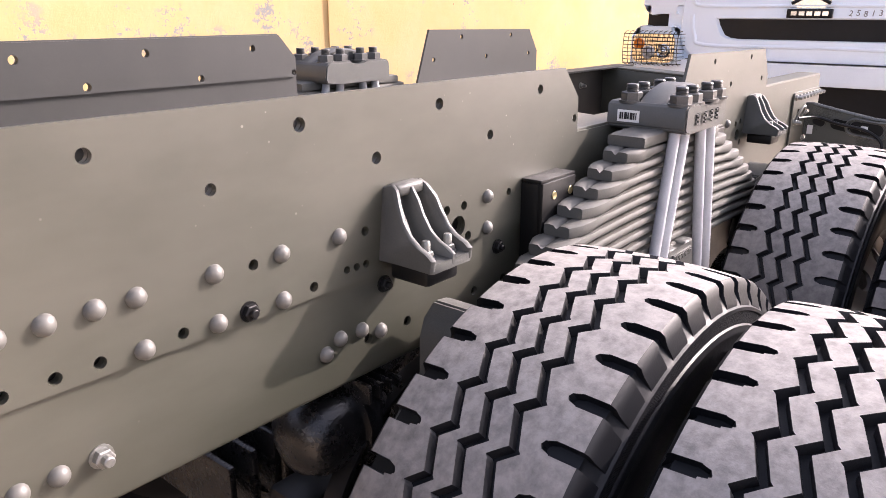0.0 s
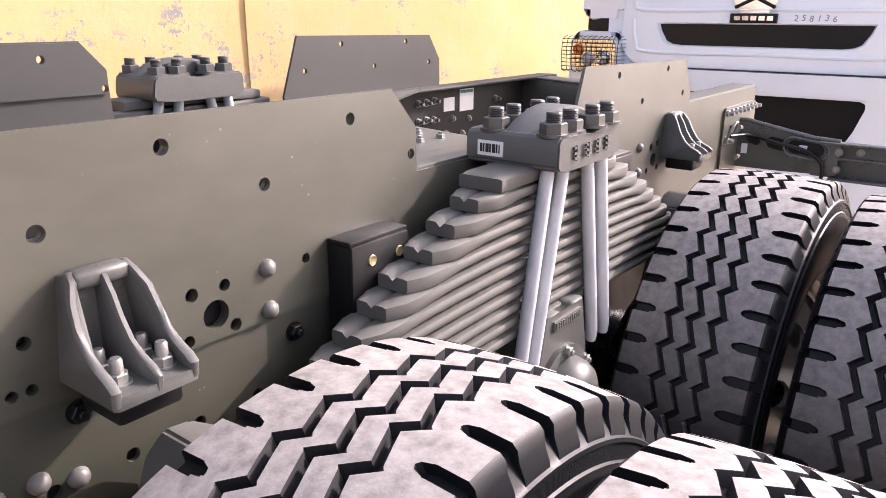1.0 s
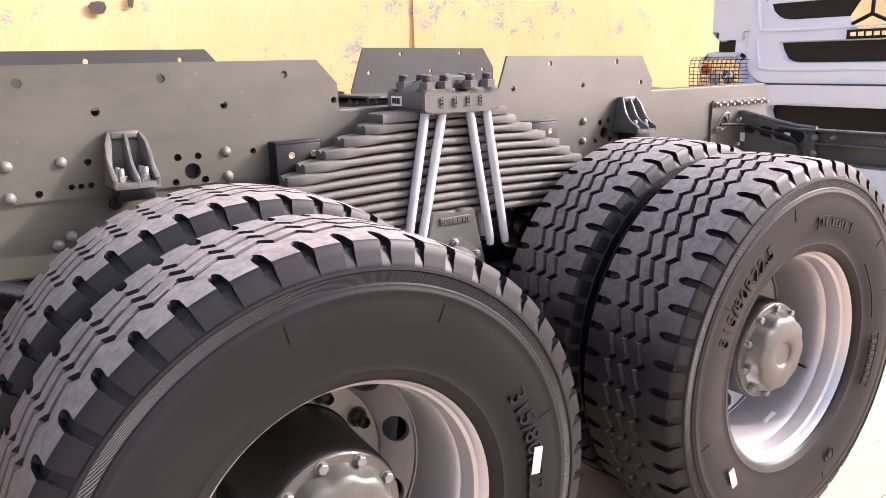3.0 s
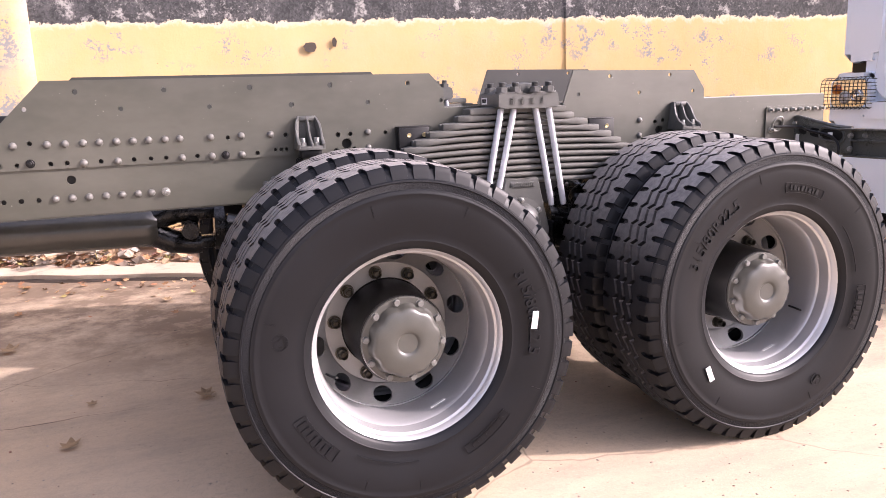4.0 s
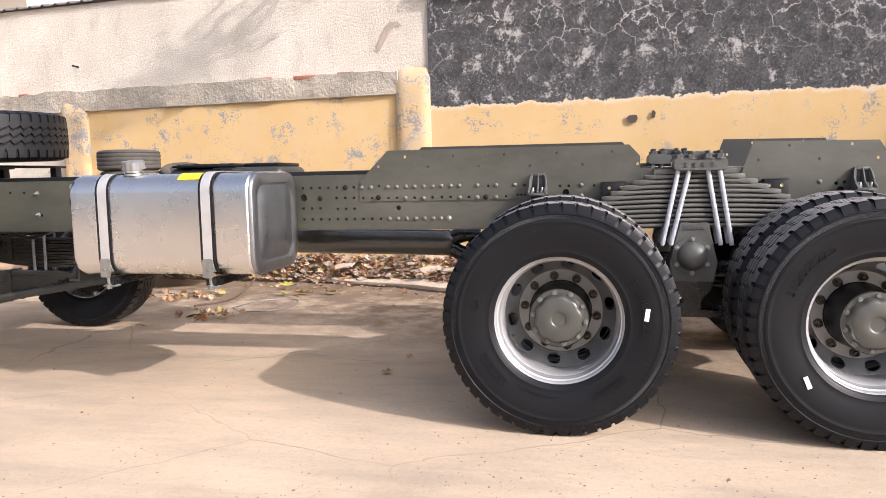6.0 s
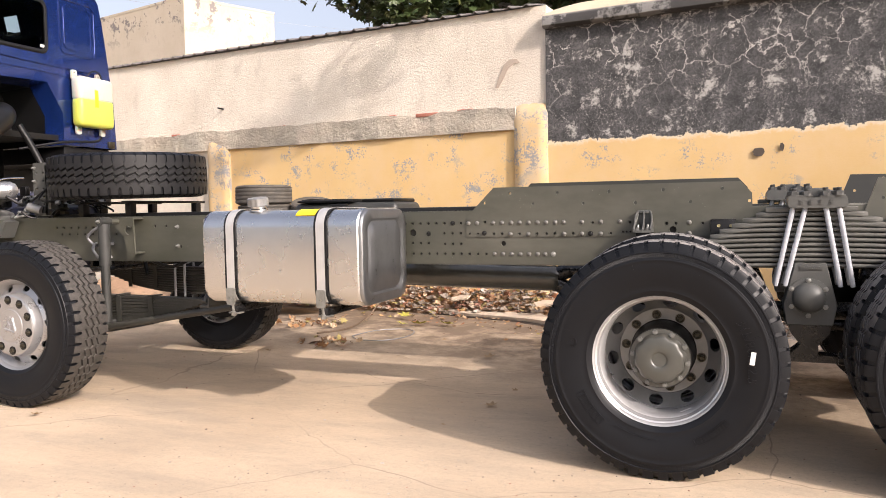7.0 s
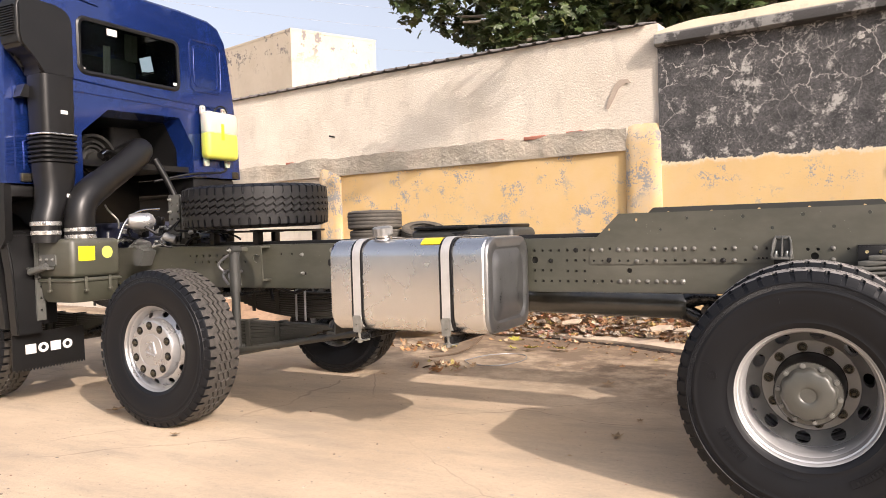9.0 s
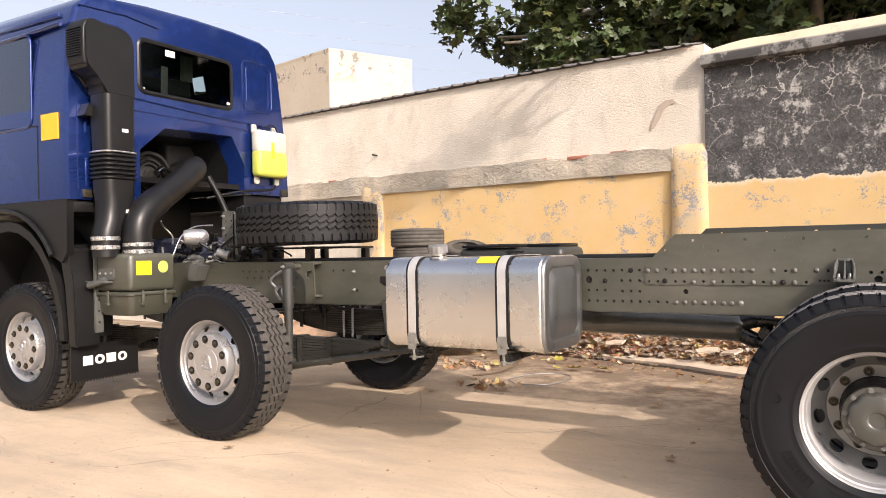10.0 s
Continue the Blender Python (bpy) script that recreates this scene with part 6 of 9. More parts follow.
part("filler_cap", bm, M_RIMGREY, tank, "grey ribbed filler cap", 40, m=pose(-2.285, -0.885, 1.216) @ pose(0, 0, 0, -90 + 8, 0, 0))
bm = bmesh.new()
rows = [[bm.verts.new((x, TY0 + 0.10 - r * math.cos(a), TZ1 - 0.10 + r * math.sin(a))) for x, r in ((-1.97, 0.1010), (-1.845, 0.1010), (-1.845, 0.1035), (-1.97, 0.1035))] for a in (radians(42 + 8 * i) for i in range(7))]
for p, q in zip(rows, rows[1:]):
    for k in range(4):
        bm.faces.new((p[k], p[(k + 1) % 4], q[(k + 1) % 4], q[k]))
bm.faces.new(rows[0])
bm.faces.new(rows[-1][::-1])
part("label", bm, M_YELLOW, tank, "yellow warning label", 0)
bm = bmesh.new()
add_cyl(bm, (-1.95, -0.55, 1.218), (-1.95, -0.55, 1.24), 0.035, n=16)
add_box(bm, -1.99, -1.88, -0.57, -0.53, 1.238, 1.252, 0.004)
part("level_sender", bm, M_BLACK, tank, "black fuel level sender", 40)
# support frame at the front of the tank
bm = bmesh.new()
add_plate(bm, [(-0.40, 1.175), (-0.47, 1.175), (-0.93, 0.70), (-0.93, 0.655), (-0.40, 0.655)], -2.640, -2.628, [(-0.50, 0.95, 0.055), (-0.62, 0.76, 0.05), (-0.50, 0.78, 0.04)], axis="x")
add_box(bm, -2.70, -2.628, -0.93, -0.40, 0.640, 0.656, 0.003)
add_tube(bm, [(-2.665, -0.43, 1.16), (-2.665, -0.93, 0.67)], 0.018, 8)
sup = part("tank_support", bm, M_FARSIDE, truck, "dark folded steel tank support", 40)
bm = bmesh.new()
add_tube(bm, curve_pts([(-2.63, -0.84, 1.13), (-2.66, -0.82, 1.02), (-2.64, -0.86, 0.90), (-2.66, -0.84, 0.78)], 5), 0.013, 8)
part("fuel_hose", bm, M_HOSE, sup, "pale grey fuel hose", 50)
bm = bmesh.new()
add_box(bm, -2.67, -2.625, -0.87, -0.80, 1.08, 1.15, 0.008)
add_cyl(bm, (-2.66, -0.90, 1.16), (-2.66, -0.78, 1.16), 0.018, n=12)
part("fuel_fitting", bm, M_ZINC, sup, "bright fuel fitting", 40)

# ---------------------------------------------------------------- front suspension
for y, far in ((-0.50, False), (2 * CY + 0.50, True)):
    up = 0.105 if far else 0.0
    for xa in (AX2, AX1):
        pk = None
        for i in range(11):
            bm = bmesh.new()
            L = 1.12 - 0.052 * i
            pts = [(xa + L * k / 8, y, 0.632 - 0.0215 * i + up - 0.012 * (L * k / 8) + 0.006 * i * (k / 8) ** 2) for k in range(-8, 9)]
            rows = []
            for x, yy, z in pts:
                rows.append([bm.verts.new((x, yy - 0.04, z)), bm.verts.new((x, yy + 0.04, z)), bm.verts.new((x, yy + 0.04, z + 0.016)), bm.verts.new((x, yy - 0.04, z + 0.016))])
            for a, b in zip(rows, rows[1:]):
                for k in range(4):
                    bm.faces.new((a[k], b[k], b[(k + 1) % 4], a[(k + 1) % 4]))
            bm.faces.new(rows[0])
            bm.faces.new(rows[-1][::-1])
            if pk is None:
                pk = part("front_spring", bm, M_SPRING, truck, "dark olive front leaf spring pack", 30)
            else:
                part("leaf", bm, M_SPRING, pk, "", 30)
        for dx in (-0.62, -0.34, 0.34, 0.62):
            bm = bmesh.new()
            zc = 0.49 + up - 0.012 * dx
            for a in ((-0.052, -0.046), (0.046, 0.052)):
                add_box(bm, xa + dx - 0.02, xa + dx + 0.02, y + a[0], y + a[1], zc - 0.03, zc + 0.158)
            add_box(bm, xa + dx - 0.02, xa + dx + 0.02, y - 0.052, y + 0.052, zc + 0.162, zc + 0.169)
            part("spring_clip", bm, M_SPRING, pk, "", 30)
        for x in (xa - 1.12, xa + 1.12):
            bm = bmesh.new()
            add_cyl(bm, (x, y - 0.06, 0.640 + up), (x, y + 0.06, 0.640 + up), 0.035, n=16)
            add_plate(bm, [(x - 0.05, 0.605 + up), (x + 0.05, 0.605 + up), (x + 0.10, 0.90), (x - 0.10, 0.90)], y + 0.05 if not far else y - 0.13, y + 0.13 if not far else y - 0.05)
            part("spring_hanger", bm, M_CAST, truck, "cast spring hanger", 40)
for xa in (AX2, AX1):
    bm = bmesh.new()
    add_tube(bm, curve_pts([(xa, -0.98, HUB_Z), (xa, -0.80, HUB_Z - 0.02), (xa, -0.55, HUB_Z - 0.10), (xa, CY, HUB_Z - 0.13), (xa, 0.66, HUB_Z - 0.10), (xa, 0.92, HUB_Z - 0.02), (xa, 1.10, HUB_Z)], 4), 0.055, 12)
    part("front_axle", bm, M_DARKCAST, truck, "dark forged front axle beam", 50)
# bright spring bolts of the far pack
for x in (-4.16, -4.06):
    bm = bmesh.new()
    add_tube(bm, curve_pts([(x, 2 * CY + 0.44, 0.50), (x, 2 * CY + 0.44, 0.72), (x, 2 * CY + 0.45, 0.785), (x, 2 * CY + 0.50, 0.79), (x, 2 * CY + 0.555, 0.785), (x, 2 * CY + 0.56, 0.50)], 3), 0.011, 10)
    part("u_bolt", bm, M_UBOLT, truck, "pale grey spring clamp bolt", 50)
# Added dark filler that closes the bright gap above each front axle.
for xa in (AX2, AX1):
    bm = bmesh.new()
    add_box(bm, xa - 0.14, xa + 0.10, -0.33, 0.46, 0.80, 0.83, 0.008)
    add_box(bm, xa - 0.14, xa - 0.10, -0.33, 0.46, 0.83, 0.93, 0.008)
    add_box(bm, xa + 0.06, xa + 0.10, -0.33, 0.46, 0.83, 0.93, 0.008)
    part("axle_gap_filler", bm, M_DARKCAST, truck, "dark folded filler added to close the gap over the front axle", 40)
    bm = bmesh.new()
    add_tube(bm, curve_pts([(xa + 0.28, -0.20, 0.76), (xa + 0.20, -0.10, 0.86), (xa + 0.30, 0.05, 0.80), (xa + 0.45, 0.15, 0.88)], 5), 0.013, 8)
    part("air_hose", bm, M_BLACK, truck, "black air hose", 50)
# tie rod running back under the tank
bm = bmesh.new()
add_tube(bm, [(AX2 + 0.10, -0.66, 0.40), (-2.70, -0.52, 0.60)], 0.024, 12)
part("drag_link", bm, M_SPRING, truck, "dark olive steering link", 50)
# dampers
for xa, y in ((-3.76, -0.60), (AX1 + 0.34, -0.60)):
    bm = bmesh.new()
    add_cyl(bm, (xa, y, 0.86), (xa, y, 1.15), 0.040, n=20)
    add_cyl(bm, (xa, y, 0.46), (xa, y, 0.90), 0.031, n=20)
    add_cyl(bm, (xa, y - 0.045, 1.165), (xa, y + 0.05, 1.165), 0.028, n=16)
    add_cyl(bm, (xa, y - 0.045, 0.455), (xa, y + 0.08, 0.455), 0.026, n=16)
    d = part("shock_absorber", bm, M_FARSIDE, truck, "olive-grey shock absorber tube", 40)
    bm = bmesh.new()
    add_plate(bm, [(xa - 0.04, 1.19), (xa + 0.14, 1.185), (xa + 0.15, 0.93), (xa + 0.09, 0.93), (xa + 0.05, 1.06), (xa - 0.02, 1.12)], -0.475, -0.463, [(xa + 0.095, 1.10, 0.032)])
    add_box(bm, xa + 0.10, xa + 0.145, -0.470, WEB - 0.001, 0.93, 0.945, 0.003)
    add_box(bm, xa - 0.04, xa + 0.14, -0.470, WEB - 0.001, 1.175, 1.19, 0.003)
    add_cyl(bm, (xa, -0.47, 1.165), (xa, y + 0.04, 1.165), 0.018, n=14)
    part("shock_bracket", bm, M_PAINT, d, "", 40)
    part("bolt", STUD, M_ZINC, d, m=pose(xa, y - 0.045, 1.165))
for x, z in ((-3.32, 1.12), (-3.32, 0.985), (-2.85, 1.12), (-2.80, 1.12), (-2.75, 1.12), (-3.78, 1.125), (-3.74, 1.125), (-3.83, 1.125), (-2.90, 0.99)):
    part("bolt", STUD, M_ZINC, rail_near, m=pose(x, WEB, z))
# Black patch in front of the web, drawn for a dark open slot.
bm = bmesh.new()
add_plate(bm, rounded(-3.09, -3.00, 1.035, 1.085, 0.015), WEB - 0.002, WEB - 0.0008)
part("slot_patch", bm, M_BLACK, rail_near, "", 30)
for k, x in enumerate((-4.02, -3.96, -3.90)):
    bm = bmesh.new()
    add_tube(bm, curve_pts([(x, WEB - 0.01, 1.00), (x, WEB - 0.06, 1.00), (x + 0.02, WEB - 0.10, 0.96), (x + 0.05, WEB - 0.08, 0.90)], 4), 0.011, 8)
    part("brake_hose", bm, M_HOSE, truck, "grey air hose", 50)
bm = bmesh.new()
add_tube(bm, curve_pts([(-4.05, WEB - 0.02, 0.98), (-4.10, WEB - 0.05, 1.05), (-4.0, WEB - 0.05, 1.12), (-3.92, WEB - 0.03, 1.13)], 5), 0.010, 8)
part("brake_hose", bm, M_HOSE, truck, "grey air hose", 50)

# ---------------------------------------------------------------- spare wheel on its carrier
sp = part("spare_wheel", RIM, M_RIM, truck, "spare truck wheel lying flat on its carrier", m=pose(-3.95, -0.14, 1.495, 90, 0, 0) @ pose(0, 0, 0, 1.5, 0, 0) @ Matrix.Diagonal((1.03, 1.05, 1.03, 1)))
part("tyre", TYRE_CLEAN, M_RUBBER, sp, "black spare tyre with zigzag tread")
part("disc", DISC, M_RIMGREY, sp)
bm = bmesh.new()
for x in (-4.25, -3.80):
    add_box(bm, x - 0.03, x + 0.03, -0.36, 0.50, 1.295, 1.312, 0.003)
    for y in (-0.30, 0.42):
        add_box(bm, x - 0.025, x + 0.025, y - 0.03, y + 0.03, 1.197, 1.295, 0.003)
part("spare_carrier", bm, M_BLACKMETAL, truck, "black steel spare wheel carrier", 40)
bm = bmesh.new()
add_plate(bm, rounded(-4.72, -4.58, 1.21, 1.62, 0.02), -0.33, -0.315, [(-4.65 + 0.035 * i, 1.30 + 0.06 * j, 0.010) for i in (-1, 1) for j in range(5)])
add_box(bm, -4.60, -4.55, -0.33, -0.20, 1.21, 1.60, 0.004)
vp = part("perforated_post", bm, M_CAST, truck, "grey perforated upright post", 40)
for z in (1.36, 1.48, 1.58):
    part("bolt", STUD, M_BOLT, vp, m=pose(-4.70, -0.33, z))

# ---------------------------------------------------------------- air filter, intake stack and pipe
bm = bmesh.new()
add_box(bm, -5.37, -4.955, -1.055, -0.62, 0.985, 1.285, 0.040, 4)
ft = part("air_filter", bm, M_PAINT, truck, "olive-grey metal air filter box with clips and yellow labels", 40)
bm = bmesh.new()
rows = []
for z, i in ((0.985, 0.0), (0.972, -0.014), (0.960, -0.014), (0.952, 0.002), (0.83, 0.014), (0.800, 0.032), (0.795, 0.06)):
    rows.append([bm.verts.new((u, v, z)) for u, v in rounded(-5.37 + i, -4.955 - i, -1.055 + i, -0.62 - i, 0.05)])
for a, b in zip(rows, rows[1:]):
    for k in range(len(a)):
        bm.faces.new((a[k], a[(k + 1) % len(a)], b[(k + 1) % len(a)], b[k]))
bm.faces.new(rows[-1])
part("filter_cover", bm, M_PAINT, ft, "lower filter cover", 40)
for px, py, rz in ((-4.955, -0.95, 90), (-4.955, -0.74, 90), (-5.20, -1.055, 0)):
    bm = bmesh.new()
    add_box(bm, -0.012, 0.012, -0.022, -0.012, -0.075, 0.03, 0.003)
    add_box(bm, -0.016, 0.016, -0.03, -0.005, -0.085, -0.065, 0.003)
    part("clip", bm, M_PAINT, ft, "toggle clip", 30, m=pose(px, py, 0.965, 0, 0, rz))
bm = bmesh.new()
add_box(bm, -4.954, -4.952, -0.995, -0.855, 1.115, 1.225)
part("label", bm, M_YELLOW, ft, "yellow square label", 0)
bm = bmesh.new()
add_cyl(bm, (-4.954, -0.745, 1.175), (-4.952, -0.745, 1.175), 0.048, n=28)
part("round_label", bm, surface("pale_yellow_label", (0.55, 0.56, 0.12), (0.48, 0.50, 0.10), 0.5, 0.05, bump=0), ft, "round yellow label", 0)
bm = bmesh.new()
add_plate(bm, rounded(-5.33, -5.13, 1.08, 1.17, 0.02), -1.066, -1.055)
add_box(bm, -5.52, -5.15, -1.12, -1.06, 1.055, 1.072, 0.004)
add_box(bm, -5.56, -5.46, -1.12, -1.05, 1.02, 1.075, 0.02)
add_plate(bm, [(-1.075, 0.66), (-1.005, 0.66), (-1.005, 1.24), (-1.03, 1.27), (-1.075, 1.27)], -5.375, -5.355, [(-1.04, 0.74 + 0.09 * k, 0.010) for k in range(6)], axis="x")
add_tube(bm, [(-5.36, -1.12, 1.035), (-5.30, -1.12, 1.05), (-5.20, -1.09, 1.08)], 0.026, 10)
bk = part("filter_bracket", bm, M_CAST, ft, "grey filter mounting bracket", 40)
for x in (-5.30, -5.23, -5.16):
    part("bolt", SMALLBOLT, M_PAINT, bk, m=pose(x, -1.066, 1.13))

stack = None
bm = bmesh.new()
# head with slanted grille end, then the column
hd = [(-1.265, 2.72), (-1.285, 2.80), (-1.285, 3.02), (-1.25, 3.09), (-0.93, 3.075), (-0.85, 3.03), (-0.83, 2.95), (-0.83, 2.52), (-1.105, 2.52), (-1.11, 2.62), (-1.16, 2.68)]
add_plate(bm, hd, -5.37, -5.13, axis="x")
bmesh.ops.bevel(bm, geom=list(bm.edges), offset=0.022, segments=3, affect="EDGES")
stack = part("intake_duct", bm, M_BLACK, truck, "tall black plastic air intake duct behind the cab", 50)
bm = bmesh.new()
rows = []
for z, g in ((2.54, 0.0), (2.3, 0.0), (2.100, -0.004), (2.095, 0.010), (2.080, 0.010)):
    rows.append([bm.verts.new((u, v, z)) for u, v in rounded(-5.36 - g, -5.13 + g, -1.105 - g, -0.83 + g, 0.05)])
for a, b in zip(rows, rows[1:]):
    for k in range(len(a)):
        bm.faces.new((a[k], a[(k + 1) % len(a)], b[(k + 1) % len(a)], b[k]))
part("column", bm, M_BLACK, stack, "", 50)
bm = bmesh.new()
rows = []
for i in range(19):
    g = 0.012 if i % 3 == 1 else (-0.006 if i % 3 == 0 else 0.012)
    rows.append([bm.verts.new((u, v, 2.08 - 0.0118 * i)) for u, v in rounded(-5.36 - g, -5.13 + g, -1.105 - g, -0.83 + g, 0.06)])
for a, b in zip(rows, rows[1:]):
    for k in range(len(a)):
        bm.faces.new((a[k], a[(k + 1) % len(a)], b[(k + 1) % len(a)], b[k]))
part("bellows", bm, M_BLACK, stack, "black rubber bellows", 20)
bm = bmesh.new()
rows = []
for z, dx, dy, r in ((1.868, 0, 0, 0.07), (1.80, 0, 0, 0.07), (1.68, 0.0, 0.0, 0.09), (1.55, 0.015, -0.06, 0.10), (1.47, 0.03, -0.12, 0.105), (1.40, 0.03, -0.14, 0.105)):
    k = 1 - 0.30 * max(0.0, 1.72 - z) / 0.32
    w, d = 0.138 * k, 0.116 * (0.6 + 0.4 * k)
    rows.append([bm.verts.new((u, v, z)) for u, v in rounded(-5.245 + dx - d, -5.245 + dx + d, -0.968 + dy * 0.75 - w, -0.968 + dy * 0.75 + w, min(r, d * 0.98, w * 0.98))])
for a, b in zip(rows, rows[1:]):
    for k in range(len(a)):
        bm.faces.new((a[k], a[(k + 1) % len(a)], b[(k + 1) % len(a)], b[k]))
part("lower_duct", bm, M_BLACK, stack, "", 50)
bm = bmesh.new()
add_cyl(bm, (-5.215, -1.073, 1.43), (-5.215, -1.073, 1.26), 0.100, n=28)
part("inlet_sleeve", bm, M_BLACK, stack, "", 40)
M_BAND = surface("bright_clamp_steel", (0.72, 0.71, 0.69), (0.55, 0.54, 0.52), 0.28, 0.08, metal=0.8, big=20, fine=200, bump=0.05, depth=0.0003)


def hose_clamp(parent, x, y, z, r, h=0.016):
    """A bright band clamp with a screw housing."""
    bm = bmesh.new()
    n = 36
    rings = [[bm.verts.new((x + q * math.cos(2 * math.pi * i / n), y + q * math.sin(2 * math.pi * i / n), z + dz)) for i in range(n)] for q, dz in ((r, -h), (r + 0.003, -h * 0.8), (r + 0.003, h * 0.8), (r, h))]
    for p, q in zip(rings, rings[1:]):
        for k in range(n):
            bm.faces.new((p[k], p[(k + 1) % n], q[(k + 1) % n], q[k]))
    add_box(bm, x + r * 0.72, x + r * 0.72 + 0.03, y - r * 0.78, y - r * 0.78 + 0.018, z - 0.011, z + 0.011, 0.003)
    part("hose_clamp", bm, M_BAND, parent, "bright hose clamp", 40)


hose_clamp(stack, -5.215, -1.073, 1.405, 0.106)
hose_clamp(stack, -5.215, -1.073, 1.335, 0.104)
bm = bmesh.new()
loop = [(u, v, 2.088) for u, v in rounded(-5.373, -5.117, -1.118, -0.817, 0.065)]
add_tube(bm, loop + loop[:2], 0.007, 6, caps=False)
part("hose_clamp", bm, M_BAND, stack, "bright hose clamp", 40)
for i in range(12):
    bm = bmesh.new()
    z = 2.80 + i * 0.0185
    add_box(bm, -5.335, -5.165, -1.300, -1.280, z, z + 0.007)
    part("grille_slat", bm, M_BLACKMETAL, stack, "", 0)
for y, z in ((-1.135, 2.42), (-0.80, 2.40), (-1.08, 3.10), (-0.90, 3.085)):
    bm = bmesh.new()
    add_plate(bm, [(y - 0.045, z - 0.05), (y + 0.03, z - 0.05), (y + 0.045, z + 0.03), (y, z + 0.05)], -5.395, -5.30, axis="x")
    part("stack_bracket", bm, M_BLACKMETAL, stack, "", 40)
for y, z in ((-0.94, 2.26), (-0.945, 1.62)):
    bm = bmesh.new()
    add_box(bm, -5.132, -5.128, y - 0.028, y + 0.028, z - 0.014, z + 0.014)
    part("sticker", bm, M_PAPER, stack, "small white sticker", 0)
# bent intake pipe to the engine
bm = bmesh.new()
add_tube(bm, curve_pts([(-5.10, -0.865, 1.25), (-5.10, -0.865, 1.48), (-5.11, -0.79, 1.62), (-5.15, -0.60, 1.745), (-5.20, -0.35, 1.895), (-5.28, -0.13, 2.03), (-5.42, -0.04, 2.06), (-5.62, -0.02, 2.02)], 6), [0.112] * 12 + [0.116] * 6 + [0.110] * 12 + [0.106] * 13, 28)
pipe = part("intake_pipe", bm, M_BLACK, truck, "thick bent black intake pipe", 60)
hose_clamp(pipe, -5.10, -0.865, 1.355, 0.114)
hose_clamp(pipe, -5.10, -0.865, 1.300, 0.114)
bm = bmesh.new()
add_tube(bm, curve_pts([(-5.30, 0.05, 1.98), (-5.24, 0.12, 1.80), (-5.18, 0.17, 1.60), (-5.12, 0.17, 1.36)], 5), 0.028, 12)
part("coolant_hose", bm, M_BLACK, truck, "black coolant hose", 50)

# ---------------------------------------------------------------- cab
CX = -5.40
M_GLASS = surface("dark_cab_glass", (0.010, 0.012, 0.012), (0.008, 0.009, 0.009), 0.05, 0.02, big=3, fine=30, bump=0, spec=0.8)
sect = [(-1.262, 1.72), (-1.262, 2.30), (-1.245, 2.75), (-1.215, 3.08), (-1.17, 3.24), (-1.08, 3.34), (-0.92, 3.385), (-0.5, 3.425), (0.0, 3.445), (0.5, 3.445), (0.86, 3.425), (0.99, 3.38), (1.075, 3.26), (1.115, 3.08), (1.165, 2.75), (1.225, 2.30), (1.245, 1.86)]
tunnel = [(0.60, 1.86), (0.60, 2.15), (0.44, 2.41), (-0.34, 2.385), (-0.60, 2.17), (-0.60, 1.72)]
bm = bmesh.new()
rows = []
for x, s in ((CX, 0.985), (CX - 0.02, 0.997), (CX - 0.05, 1.0), (CX - 1.09, 1.0), (CX - 1.27, 1.0), (CX - 1.95, 0.99), (CX - 2.05, 0.95)):
    row = []
    for u, v in sect:
        row.append(bm.verts.new((x, u * s, 1.72 + (v - 1.72) * s)))
    rows.append(row)
for a, b in zip(rows, rows[1:]):
    for k in range(len(a) - 1):
        if not (k == 12 and abs(a[0].co.x - CX + 1.09) < 0.01):        # small far-side window stays open
            bm.faces.new((a[k], a[k + 1], b[k + 1], b[k]))
bm.faces.new(rows[-1][::-1])
cab = part("cab", bm, M_BLUE, truck, "metallic blue truck cab with black lower panels", 35)
# back wall with window opening and engine tunnel opening
WY0, WY1, WZ0, WZ1 = -0.60, 0.455, 2.665, 3.125
bm = bmesh.new()
tmp = bmesh.new()
loops = [[(u * 0.985, 1.72 + (v - 1.72) * 0.985) for u, v in sect] + tunnel, rounded(WY0, WY1, WZ0, WZ1, 0.07)]
edges = []
for lp in loops:
    vs = [tmp.verts.new((u, v, 0)) for u, v in lp]
    edges += [tmp.edges.new((vs[i], vs[(i + 1) % len(vs)])) for i in range(len(vs))]
bmesh.ops.triangle_fill(tmp, use_beauty=True, edges=edges)
tmp.verts.index_update()
cos = [(v.co.x, v.co.y) for v in tmp.verts]
tris = [[v.index for v in f.verts] for f in tmp.faces]
tmp.free()
va = [bm.verts.new((CX, u, v)) for u, v in cos]
for t in tris:
    bm.faces.new([va[i] for i in t])
part("back_panel", bm, M_BLUE, cab, "blue pressed back wall of the cab", 30)
bm = bmesh.new()
a = [bm.verts.new((CX, u, v)) for u, v in tunnel]
b = [bm.verts.new((CX - 0.16, u * 0.90, 1.72 + (v - 1.72) * 0.94)) for u, v in tunnel]
for k in range(len(a) - 1):
    bm.faces.new((a[k], a[k + 1], b[k + 1], b[k]))
part("tunnel_flare", bm, M_BLUE, cab, "", 30)
bm = bmesh.new()
a = [bm.verts.new((CX - 0.16, u * 0.90, 1.72 + (v - 1.72) * 0.94)) for u, v in tunnel]
b = [bm.verts.new((CX - 1.0, u * 0.75, 1.72 + (v - 1.72) * 0.84)) for u, v in tunnel]
for k in range(len(a) - 1):
    bm.faces.new((a[k], a[k + 1], b[k + 1], b[k]))
bm.faces.new(b)
